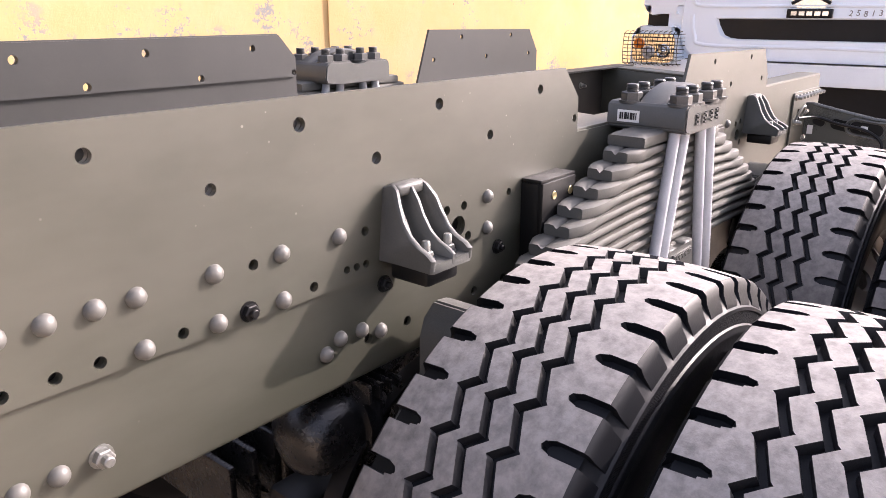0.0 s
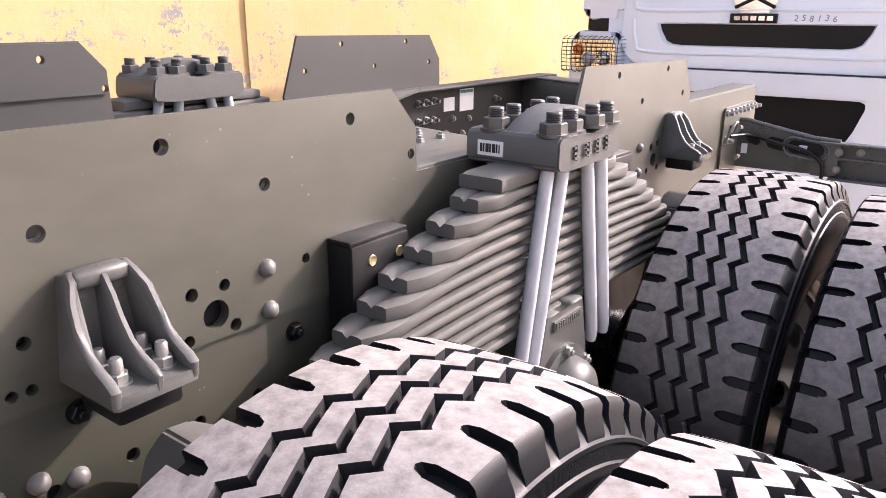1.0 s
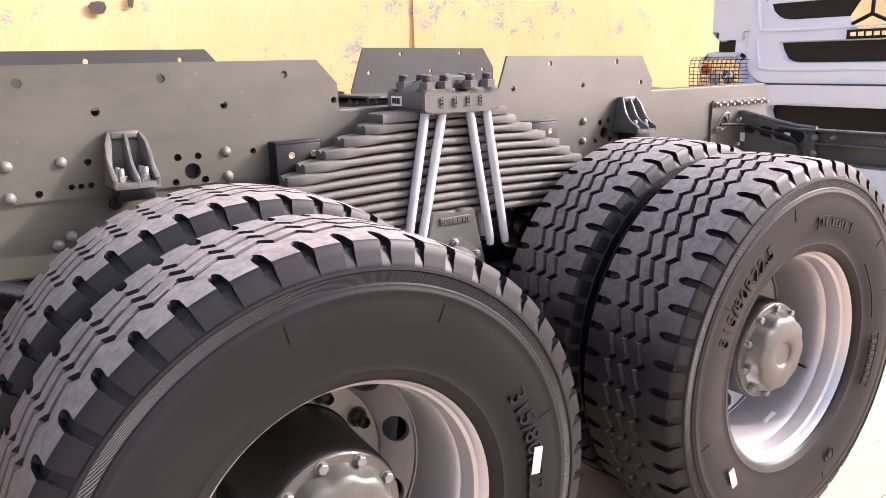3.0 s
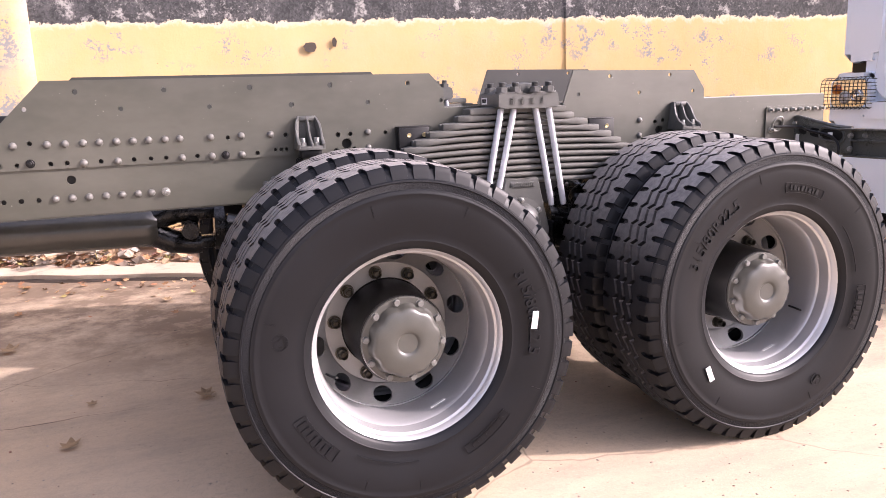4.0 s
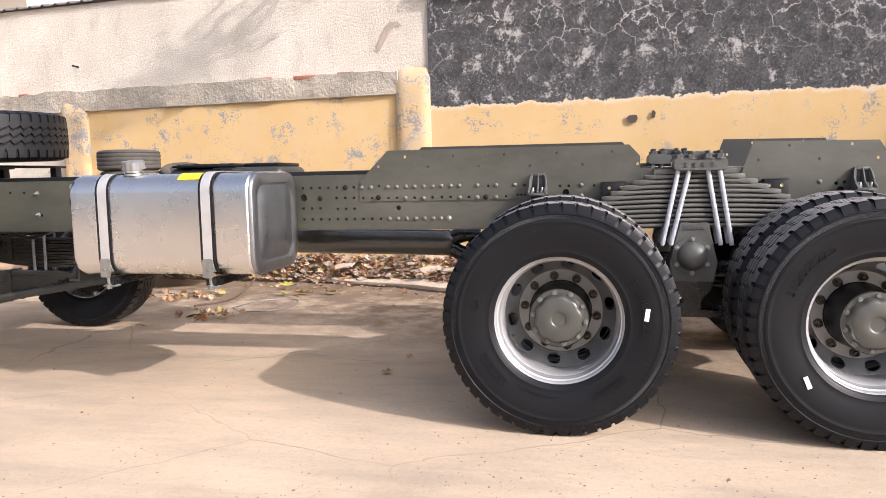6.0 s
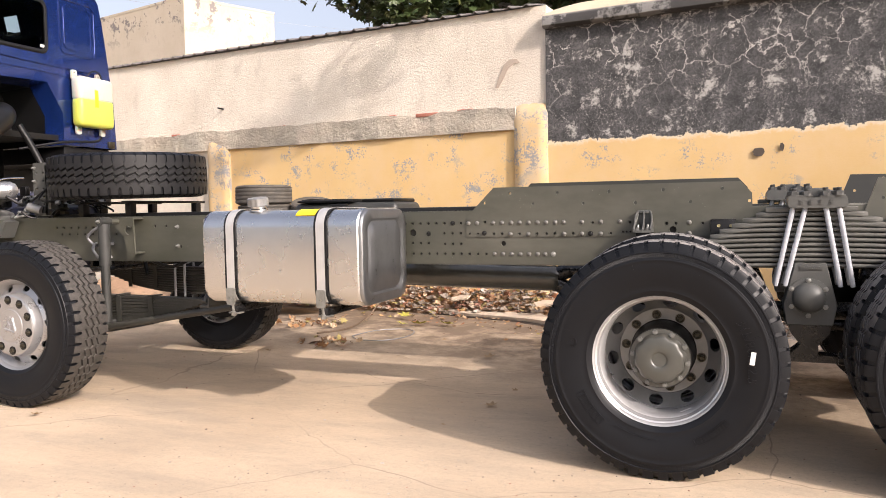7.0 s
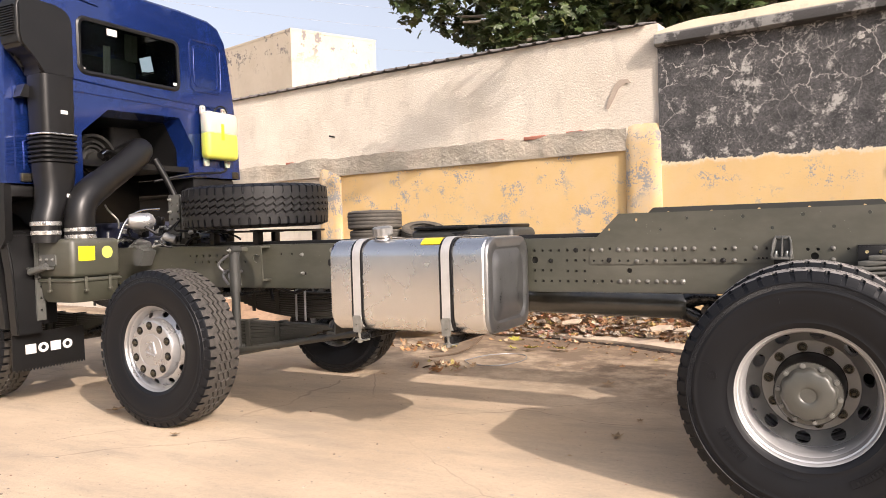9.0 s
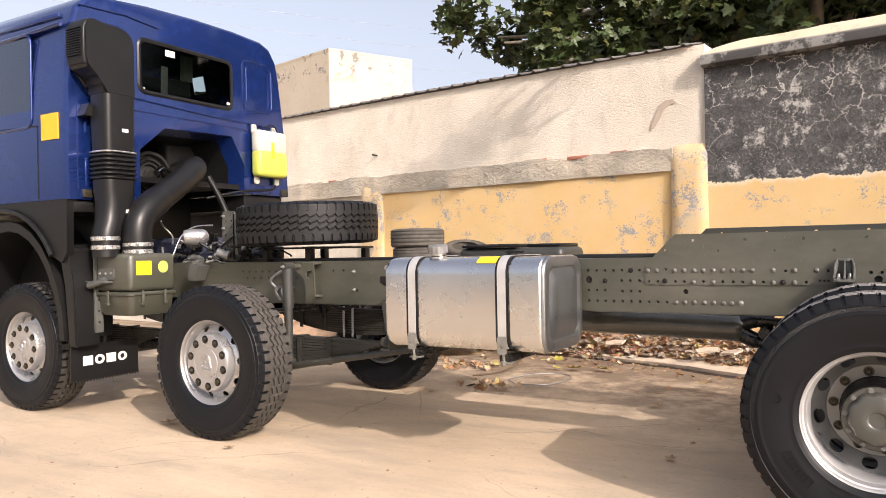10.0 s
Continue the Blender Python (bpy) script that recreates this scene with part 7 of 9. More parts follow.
part("tunnel_lining", bm, M_BLACK, cab, "black engine tunnel lining", 30)
# raised window seal, glass and pressings
bm = bmesh.new()
o, i_ = rounded(WY0 - 0.015, WY1 + 0.015, WZ0 - 0.015, WZ1 + 0.015, 0.08), rounded(WY0 + 0.022, WY1 - 0.022, WZ0 + 0.022, WZ1 - 0.022, 0.055)
va = [[bm.verts.new((x, u, v)) for u, v in lp] for x, lp in ((CX + 0.003, o), (CX + 0.014, [(p[0] * 0.6 + q[0] * 0.4, p[1] * 0.6 + q[1] * 0.4) for p, q in zip(o, i_)]), (CX + 0.010, i_), (CX - 0.012, i_))]
for p, q in zip(va, va[1:]):
    for k in range(len(p)):
        bm.faces.new((p[k], p[(k + 1) % len(p)], q[(k + 1) % len(p)], q[k]))
win = part("rear_window", bm, M_BLACK, cab, "dark rear window in a black rubber seal", 40)
M_PANE = bpy.data.materials.new("tinted_glass")
M_PANE.use_nodes = True
_b = M_PANE.node_tree.nodes["Principled BSDF"]
_b.inputs["Base Color"].default_value = (0.45, 0.52, 0.50, 1)
_b.inputs["Transmission Weight"].default_value = 1.0
_b.inputs["Roughness"].default_value = 0.02
_b.inputs["IOR"].default_value = 1.12
bm = bmesh.new()
add_plate(bm, rounded(WY0 + 0.01, WY1 - 0.01, WZ0 + 0.01, WZ1 - 0.01, 0.06), CX - 0.006, CX - 0.001, axis="x")
part("pane", bm, M_PANE, win, "", 0)
for y, z, w, h in ((-0.27, 3.055, 0.05, 0.028), (0.41, 2.72, 0.022, 0.012), (-0.56, 2.70, 0.02, 0.010)):
    bm = bmesh.new()
    add_box(bm, CX + 0.0005, CX + 0.0015, y - w, y + w, z - h, z + h)
    part("sticker", bm, M_PAPER, win, "", 0)


def pressing(name, lp, r=0.006):
    bm = bmesh.new()
    pts = [(CX + 0.002, u, v) for u, v in lp]
    add_tube(bm, pts + pts[:2], r, 6, caps=False)
    return part(name, bm, M_BLUE, cab, "", 60)


pressing("panel_bead", rounded(0.60, 0.995, 2.70, 3.19, 0.06), 0.008)
pressing("panel_bead", rounded(0.645, 0.955, 2.745, 3.145, 0.05), 0.006)
for pts in ([(-0.68, 2.60), (0.2, 2.565), (1.05, 2.56)], [(-0.68, 2.50), (0.2, 2.50), (1.08, 2.49)], [(-1.17, 2.50), (-1.17, 1.80)], [(-1.15, 3.26), (-0.72, 3.28), (-0.4, 3.25)], [(-0.74, 2.95), (-0.76, 2.80), (-0.72, 2.70)]):
    bm = bmesh.new()
    add_tube(bm, [(CX + 0.001, u, v) for u, v in pts], 0.009, 6)
    part("panel_bead", bm, M_BLUE, cab, "", 60)
for u in (-1.225, -1.248):
    bm = bmesh.new()
    add_tube(bm, [(CX - 0.01, u, 1.74), (CX - 0.01, u + 0.012, 2.6), (CX - 0.012, u + 0.045, 3.1)], 0.010, 6)
    part("corner_seam", bm, M_BLUE, cab, "", 60)
bm = bmesh.new()
add_box(bm, CX - 0.02, CX - 0.9, -1.30, -1.255, 3.12, 3.16, 0.01)
part("roof_drip", bm, M_BLUE, cab, "", 40)
# interior seen through the glass
M_TRIM = surface("dark_cab_trim", (0.020, 0.020, 0.021), (0.012, 0.012, 0.013), 0.7, 0.1, big=6, fine=160, bump=0.2, depth=0.001)
for y0, y1, top_, dx in ((0.08, 0.50, 3.00, 0.50), (-0.85, -0.40, 2.98, 0.55)):
    bm = bmesh.new()
    add_box(bm, CX - dx - 0.16, CX - dx, y0, y1, 1.95, top_ - 0.16, 0.05, 4)
    add_box(bm, CX - dx - 0.15, CX - dx - 0.03, y0 + 0.07, y1 - 0.07, top_ - 0.19, top_, 0.045, 4)
    part("seat_back", bm, M_TRIM, cab, "dark seat back with headrest", 40)
M_CLOTH = surface("grey_cloth", (0.30, 0.30, 0.28), (0.20, 0.20, 0.19), 0.8, 0.05, big=10, fine=300, bump=0.3, depth=0.001)
for y0, y1, z0, z1 in ((-0.275, -0.205, 2.60, 2.97), (0.16, 0.30, 2.95, 3.20)):
    bm = bmesh.new()
    cols = []
    for i in range(13):
        u = i / 12
        x = CX - 0.13 + 0.012 * math.sin(u * 15) - (0.25 if z0 > 2.8 else 0)
        cols.append([bm.verts.new((x, y0 + (y1 - y0) * u + 0.03 * (z - z0), z)) for z in (z0, (z0 + z1) / 2, z1)])
    for p, q in zip(cols, cols[1:]):
        for k in range(2):
            bm.faces.new((p[k], p[k + 1], q[k + 1], q[k]))
    bmesh.ops.solidify(bm, geom=list(bm.faces), thickness=0.003)
    part("curtain", bm, M_CLOTH, cab, "folded grey curtain", 60)
bm = bmesh.new()
add_box(bm, CX - 1.85, CX - 1.3, -1.0, 0.95, 3.02, 3.20, 0.04)
part("roof_console", bm, M_TRIM, cab, "dark roof console", 40)
bm = bmesh.new()
add_box(bm, CX - 1.20, CX - 1.165, 1.05, 1.20, 3.08, 3.098, 0.004)
add_box(bm, CX - 1.28, CX - 1.08, 1.105, 1.135, 3.085, 3.10, 0.004)
part("window_bar", bm, M_BLACKMETAL, cab, "dark bar across the side window", 30)
bm = bmesh.new()
add_box(bm, CX - 1.9, CX - 0.05, -1.2, 1.15, 1.90, 1.95)
part("cab_floor", bm, M_BLACKMETAL, cab, "", 0)
# door seam, handle recess and roof rail on the near side of the cab
bm = bmesh.new()
add_tube(bm, [(-5.78, -1.263, 1.74), (-5.78, -1.263, 2.32), (-6.5, -1.263, 2.34)], 0.006, 6)
part("panel_seam", bm, M_BLACKMETAL, cab, "", 50)
bm = bmesh.new()
add_tube(bm, [(CX - 0.10, -1.236, 3.10), (CX - 0.9, -1.246, 3.06), (CX - 1.9, -1.25, 3.0)], 0.018, 8)
part("drip_rail", bm, M_BLUE, cab, "", 50)
for z in (1.78, 2.20, 2.66):
    bm = bmesh.new()
    add_tube(bm, [(CX + 0.002, -1.10, z + 0.05), (CX + 0.002, -1.10, z + 0.26), (CX + 0.002, -1.03, z + 0.30)], 0.010, 6)
    part("panel_bead", bm, M_BLUE, cab, "", 60)
# side: recessed panel, yellow label and black lower skirt
bm = bmesh.new()
add_plate(bm, rounded(-6.50, -5.88, 2.34, 3.05, 0.06), -1.268, -1.255)
part("side_panel", bm, surface("blue_side_panel", (0.012, 0.022, 0.06), (0.008, 0.015, 0.045), 0.12, 0.05, metal=0.3, bump=0, coat=1.0), cab, "pressed side panel", 40, m=pose(0, 0.012, 0))
bm = bmesh.new()
add_box(bm, -5.72, -5.50, -1.272, -1.262, 2.195, 2.400)
part("label", bm, M_REFLECT, cab, "yellow reflective label", 0)
bm = bmesh.new()
pts = [(AX1 - 0.02 + 0.80 * math.cos(radians(a)), -1.272, 0.90 + 0.76 * math.sin(radians(a))) for a in range(150, 28, -10)]
add_tube(bm, pts, 0.020, 8)
part("arch_lip", bm, M_BLACK, cab, "black wheel arch lip", 50)
bm = bmesh.new()
pts = [(u, v) for u, v in rounded(-6.52, -5.86, 2.32, 3.07, 0.07)]
add_tube(bm, [(u, -1.262, v) for u, v in pts + pts[:2]], 0.012, 6, caps=False)
part("panel_bead", bm, M_BLUE, cab, "", 60)
bm = bmesh.new()
arch = [(AX1 - 0.02 + 0.79 * math.cos(radians(a)), 0.90 + 0.75 * math.sin(radians(a))) for a in range(150, 28, -10)]
add_plate(bm, [(-7.40, 1.725), (-7.40, 1.30)] + arch + [(CX - 0.10, 1.22), (CX - 0.03, 1.30), (CX - 0.02, 1.725)], -1.258, -1.20)
part("lower_skirt", bm, M_BLACK, cab, "matt black lower cab skirt", 40)
bm = bmesh.new()
add_box(bm, -7.40, CX - 0.10, 1.16, 1.235, 1.30, 1.83, 0.015)
part("lower_skirt", bm, M_BLACK, cab, "matt black lower cab skirt", 40)
bm = bmesh.new()
add_box(bm, CX - 1.9, CX - 0.03, -1.20, -0.62, 1.62, 1.715, 0.01)
add_box(bm, CX - 1.9, CX - 0.03, 0.62, 1.16, 1.70, 1.85, 0.01)
add_box(bm, CX - 0.9, CX - 0.80, -0.62, 0.62, 1.3, 2.2, 0.01)
part("underbody", bm, M_BLACKMETAL, cab, "", 40)
for y in (-1.10, 1.15):
    bm = bmesh.new()
    add_box(bm, CX - 0.01, CX + 0.02, y - 0.04, y + 0.04, 1.735 if y < 0 else 1.865, 1.80 if y < 0 else 1.93, 0.005)
    part("hinge", bm, M_BRASS, cab, "", 30)
# washer bottle half full of yellow-green fluid
M_BOTTLE = surface("milky_plastic", (0.50, 0.50, 0.43), (0.45, 0.45, 0.38), 0.35, 0.05, big=6, fine=80, bump=0.05)
M_FLUID = surface("yellow_green_fluid", (0.52, 0.55, 0.10), (0.46, 0.49, 0.08), 0.3, 0.05, big=5, fine=60, bump=0.05)
for m_ in (M_BOTTLE, M_FLUID):
    m_.node_tree.nodes["Principled BSDF"].inputs["Subsurface Weight"].default_value = 0.3
    m_.node_tree.nodes["Principled BSDF"].inputs["Subsurface Scale"].default_value = 0.05
bm = bmesh.new()
add_box(bm, CX + 0.02, CX + 0.15, 0.66, 1.08, 2.26, 2.50, 0.050, 5)
bt = part("washer_bottle", bm, M_BOTTLE, truck, "milky plastic bottle half full of yellow-green fluid", 40)
bm = bmesh.new()
add_box(bm, CX + 0.02, CX + 0.152, 0.66, 1.08, 2.03, 2.31, 0.050, 5)
part("fluid", bm, M_FLUID, bt, "yellow-green fluid", 40)
bm = bmesh.new()
add_box(bm, CX + 0.1525, CX + 0.1545, 0.83, 0.87, 2.22, 2.38)
part("label", bm, M_YELLOW, bt, "yellow tag", 0)
for y, z in ((0.70, 2.51), (0.98, 2.51), (0.73, 2.01), (1.01, 2.01)):
    bm = bmesh.new()
    add_plate(bm, rounded(y - 0.03, y + 0.03, z - 0.045, z + 0.045, 0.02), CX + 0.03, CX + 0.05, [(y, z + 0.02 if z > 2 else z - 0.02, 0.010)], axis="x")
    part("ear", bm, M_BOTTLE, bt, "", 40)
bm = bmesh.new()
add_tube(bm, curve_pts([(CX + 0.09, 0.80, 2.50), (CX + 0.09, 0.86, 2.56), (CX + 0.09, 0.94, 2.56), (CX + 0.09, 0.98, 2.51)], 4), 0.008, 8)
part("tube", bm, M_BLACK, bt, "", 50)
bm = bmesh.new()
add_tube(bm, curve_pts([(CX + 0.09, 0.95, 1.96), (CX + 0.06, 0.90, 1.91), (CX + 0.03, 0.55, 1.88), (CX - 0.1, 0.2, 1.80)], 4), 0.012, 8)
part("tube", bm, M_BLACK, bt, "", 50)

# ---------------------------------------------------------------- mudguards and flap at the first axle
bm = bmesh.new()
rows = []
for k in range(15):
    t = radians(176 - k * 12.4)
    r0, r1 = 0.70, 0.76
    rows.append([bm.verts.new((AX1 + r * math.cos(t), y, HUB_Z + 0.06 + r * math.sin(t) * (1.32 if t < math.pi and t > 0 else 1.0))) for r, y in ((r0, -1.235), (r1, -1.235), (r1, -0.80), (r0, -0.80))])
for a, b in zip(rows, rows[1:]):
    for k in range(4):
        bm.faces.new((a[k], b[k], b[(k + 1) % 4], a[(k + 1) % 4]))
bm.faces.new(rows[0])
bm.faces.new(rows[-1][::-1])
mg = part("mudguard", bm, M_BLACK, truck, "black plastic wheel arch mudguard", 50)
bm = bmesh.new()
pts = [(-5.58, -1.235, 1.36), (-5.46, -1.235, 1.33), (-5.40, -1.235, 1.05), (-5.36, -1.235, 0.56)]
rows = []
for (x, y, z), w in zip(pts, (0.10, 0.12, 0.11, 0.10)):
    rows.append([bm.verts.new((x - w, y, z)), bm.verts.new((x, y, z)), bm.verts.new((x, -1.03, z)), bm.verts.new((x - w, -1.03, z))])
for a, b in zip(rows, rows[1:]):
    for k in range(4):
        bm.faces.new((a[k], b[k], b[(k + 1) % 4], a[(k + 1) % 4]))
bm.faces.new(rows[0])
bm.faces.new(rows[-1][::-1])
bmesh.ops.bevel(bm, geom=list(bm.edges), offset=0.012, segments=2, affect="EDGES")
part("mudguard_tail", bm, M_BLACK, mg, "", 50)
bm = bmesh.new()
edge = [(-1.225, 0.56), (-0.62, 0.57), (-0.615, 0.30)] + [(-0.615 - 0.61 * (i + 0.5 * (j)) / 22, 0.265 + (0.022 if j else 0)) for i in range(22) for j in (0, 1)] + [(-1.23, 0.285)]
add_plate(bm, edge, -5.462, -5.452, axis="x")
fl = part("mud_flap", bm, M_BLACK, truck, "black rubber mud flap with white lettering shapes", 30)
for i in range(4):
    y0 = -1.125 + i * 0.104
    bm = bmesh.new()
    if i in (1, 3):
        add_plate(bm, [(y0 + 0.043 + 0.043 * math.cos(2 * math.pi * k / 20), 0.436 + 0.038 * math.sin(2 * math.pi * k / 20)) for k in range(20)], -5.4515, -5.4490, [(y0 + 0.043, 0.436, 0.020)], axis="x")
    else:
        add_box(bm, -5.4515, -5.4490, y0, y0 + 0.086, 0.399, 0.473)
    part("white_mark", bm, M_PAPER, fl, "white logo shape", 0)

bm = bmesh.new()
add_box(bm, -7.2, -5.55, -0.80, -0.78, 0.62, 1.66, 0.004)
part("inner_fender", bm, M_BLACK, mg, "black inner fender panel", 40)

# ---------------------------------------------------------------- engine and gearbox behind the cab
M_ENGINE = surface("dark_blue_engine_paint", (0.016, 0.024, 0.060), (0.010, 0.014, 0.034), 0.4, 0.1, big=8, fine=120, bump=0.3, depth=0.001, dust=0.15)
bm = bmesh.new()
add_box(bm, -6.6, -5.15, -0.22, 0.34, 0.85, 1.42, 0.05)
add_box(bm, -5.15, -4.65, -0.26, 0.38, 0.78, 1.30, 0.08)
add_cyl(bm, (-4.65, CY, 0.95), (-4.2, CY, 0.90), 0.22, 0.12, 24)
eng = part("gearbox", bm, M_ENGINE, truck, "dark blue engine and gearbox housing", 45)
rnd = random.Random(7)
for i in range(104):
    bm = bmesh.new()
    x, y, z = rnd.uniform(-5.35, -4.55), rnd.uniform(-0.38, 0.25), rnd.uniform(1.20, 1.38)
    k = i % 4
    if k == 0:
        add_cyl(bm, (x, y, z), (x + rnd.uniform(-0.12, 0.12), y + rnd.uniform(-0.06, 0.06), z + 0.03), rnd.uniform(0.018, 0.035), n=14)
    elif k == 1:
        add_box(bm, x, x + rnd.uniform(0.05, 0.11), y, y + rnd.uniform(0.04, 0.09), z, z + rnd.uniform(0.03, 0.08), 0.006)
    else:
        p = [(x, y, z)]
        for j in range(3):
            p.append((p[-1][0] + rnd.uniform(-0.14, 0.16), p[-1][1] + rnd.uniform(-0.12, 0.10), max(1.2, p[-1][2] + rnd.uniform(-0.08, 0.09))))
        add_tube(bm, curve_pts(p, 4), rnd.choice((0.006, 0.008, 0.011)), 8)
    part(("valve_block", "sensor_box", "pipe", "cable")[k], bm, (M_RIMGREY, M_BLACKMETAL, M_BLACK, M_ZINC if i % 8 == 3 else M_BLACK)[k], eng, "", 45)
bm = bmesh.new()
add_rev(bm, [(-0.11, 0.02), (-0.10, 0.055), (-0.06, 0.068), (0.05, 0.068), (0.085, 0.05), (0.10, 0.02)], 24)
part("silver_canister", bm, M_SILVER, eng, "silver valve canister", 40, m=pose(-4.95, -0.405, 1.415, 0, 0, -40))
bm = bmesh.new()
add_tube(bm, curve_pts([(-4.98, -0.62, 1.27), (-5.0, -0.52, 1.42), (-5.03, -0.36, 1.50), (-5.05, -0.14, 1.52)], 5), 0.011, 8)
part("steel_pipe", bm, M_CHROME, eng, "bent bright steel pipe", 50)
bm = bmesh.new()
add_rev(bm, [(-0.01, 0.0), (-0.01, 0.06), (0.02, 0.07), (0.03, 0.10), (0.0, 0.11), (0.0, 0.125), (0.03, 0.13), (0.03, 0.145), (0.0, 0.15), (0.0, 0.165), (0.03, 0.17), (0.03, 0.19), (-0.02, 0.20), (-0.02, 0.225), (0.16, 0.23)], 40)
part("fan_housing", bm, M_INNER, eng, "black ribbed fan housing", 30, m=pose(-5.66, -0.30, 1.98, 0, 0, 90))
bm = bmesh.new()
add_tube(bm, curve_pts([(-5.52, -0.34, 2.00), (-5.56, -0.24, 2.05), (-5.6, -0.10, 2.02)], 4), 0.030, 12)
part("chrome_elbow", bm, M_CHROME, eng, "bright metal elbow", 50)
bm = bmesh.new()
add_box(bm, -4.93, -4.88, -0.50, -0.40, 1.18, 1.215, 0.006)
add_plate(bm, [(-4.93, 1.05), (-4.86, 1.05), (-4.80, 1.17), (-4.86, 1.19), (-4.93, 1.17)], -0.52, -0.40)
part("mount_bracket", bm, M_CAST, truck, "grey engine mount bracket", 40)

# black battery cover on the far side of the truck
bm = bmesh.new()
add_box(bm, -3.00, -2.08, 0.62, 1.12, 0.80, 1.275, 0.05, 4)
bx = part("battery_box", bm, M_FARSIDE, truck, "dark grey battery box with black lid", 40)
bm = bmesh.new()
add_box(bm, -2.95, -2.45, 0.60, 1.0, 1.276, 1.296, 0.008)
add_box(bm, -2.40, -2.12, 0.66, 1.08, 1.274, 1.302, 0.012)
for k in range(7):
    add_box(bm, -2.92 + 0.07 * k, -2.90 + 0.07 * k, 0.62, 0.98, 1.296, 1.304, 0.002)
part("lid", bm, M_BLACKMETAL, bx, "", 40)

# ---------------------------------------------------------------- white truck behind the chassis
wt = thing("white_truck", "white truck with dark grille slots and caged headlamp", "truck")
FX, WC = 4.30, 0.185


def front_sheet(name, outline, x0, x1, mt, label="", holes=(), bev=0.012):
    bm = bmesh.new()
    add_plate(bm, outline, x0, x1, holes, axis="x")
    if bev and not holes:
        bmesh.ops.bevel(bm, geom=list(bm.edges), offset=bev, segments=3, affect="EDGES")
    return part(name, bm, mt, wt, label, 40)


def grille_slot(w, z0, z1):
    """A slot with a straight top and ends that sweep in towards the bottom."""
    side = [(w, z1), (w - 0.012, z1 - 0.045), (w - 0.05, z0 + 0.028), (w - 0.09, z0 + 0.008), (w - 0.15, z0)]
    return [(WC + u, v) for u, v in side][::-1] + [(WC - u, v) for u, v in side]


# grille panel: three bars of white between dark slots
bm = bmesh.new()
loops = [rounded(WC - 0.86, WC + 0.86, 1.115, 2.30, 0.19, 10), grille_slot(0.63, 1.243, 1.387), grille_slot(0.715, 1.522, 1.637), grille_slot(0.72, 1.80, 1.92)]
tmp = bmesh.new()
edges = []
for lp in loops:
    vs = [tmp.verts.new((u, v, 0)) for u, v in lp]
    edges += [tmp.edges.new((vs[i], vs[(i + 1) % len(vs)])) for i in range(len(vs))]
bmesh.ops.triangle_fill(tmp, use_beauty=True, edges=edges)
tmp.verts.index_update()
cos = [(v.co.x, v.co.y) for v in tmp.verts]
tris = [[v.index for v in f.verts] for f in tmp.faces]
tmp.free()


def rake(v):
    return FX + 0.10 * max(0.0, v - 1.1) ** 1.3


va = [bm.verts.new((rake(v), u, v)) for u, v in cos]
for t in tris:
    bm.faces.new([va[i] for i in t])
k = 0
for n_, lp in enumerate(loops):
    m = len(lp)
    cu, cv = sum(p[0] for p in lp) / m, sum(p[1] for p in lp) / m
    prev = [va[k + i] for i in range(m)]
    for dx, s in ((0.012, 0.985), (0.05, 0.965)):
        if n_ == 0:
            s = 2 - s
        cur = [bm.verts.new((rake(v) + dx, cu + (u - cu) * s, cv + (v - cv) * (s if n_ == 0 else s - 0.08))) for u, v in lp]
        for i in range(m):
            bm.faces.new((prev[i], prev[(i + 1) % m], cur[(i + 1) % m], cur[i]))
        prev = cur
    k += m
part("grille_panel", bm, M_WHITE, wt, "white grille panel with rounded slots", 35)
bm = bmesh.new()
add_box(bm, FX + 0.048, FX + 0.053, WC - 0.76, WC + 0.76, 1.215, 1.66)
gm = part("grille_mesh", bm, M_BLACKMETAL, wt, "black mesh behind the slots", 0)
for z0, z1, w in ((1.243, 1.387, 0.63), (1.522, 1.637, 0.715)):
    for i in range(8):
        bm = bmesh.new()
        z = z0 + (z1 - z0) * (i + 0.5) / 8
        add_box(bm, rake(z) + 0.040, rake(z) + 0.046, WC - w, WC + w, z - 0.0025, z + 0.0025)
        part("mesh_bar", bm, M_BLACK, gm, "", 0)
# pressed ridges that frame the slots
for w, z in ((0.79, 1.205), (0.82, 1.462)):
    bm = bmesh.new()
    add_tube(bm, curve_pts([(rake(z + 0.20) + 0.006, WC + w, z + 0.20), (rake(z + 0.05) + 0.004, WC + w - 0.03, z + 0.06), (rake(z) + 0.004, WC + w - 0.12, z), (rake(z) + 0.004, WC, z), (rake(z) + 0.004, WC - w + 0.12, z), (rake(z + 0.05) + 0.004, WC - w + 0.03, z + 0.06), (rake(z + 0.20) + 0.006, WC - w, z + 0.20)], 6), 0.014, 8)
    part("pressed_ridge", bm, M_WHITE, wt, "", 60)
front_sheet("front_body", rounded(WC - 0.98, WC + 0.98, 0.99, 1.60, 0.05), FX + 0.055, FX + 0.30, M_WHITE, "white cab front body", bev=0.03)
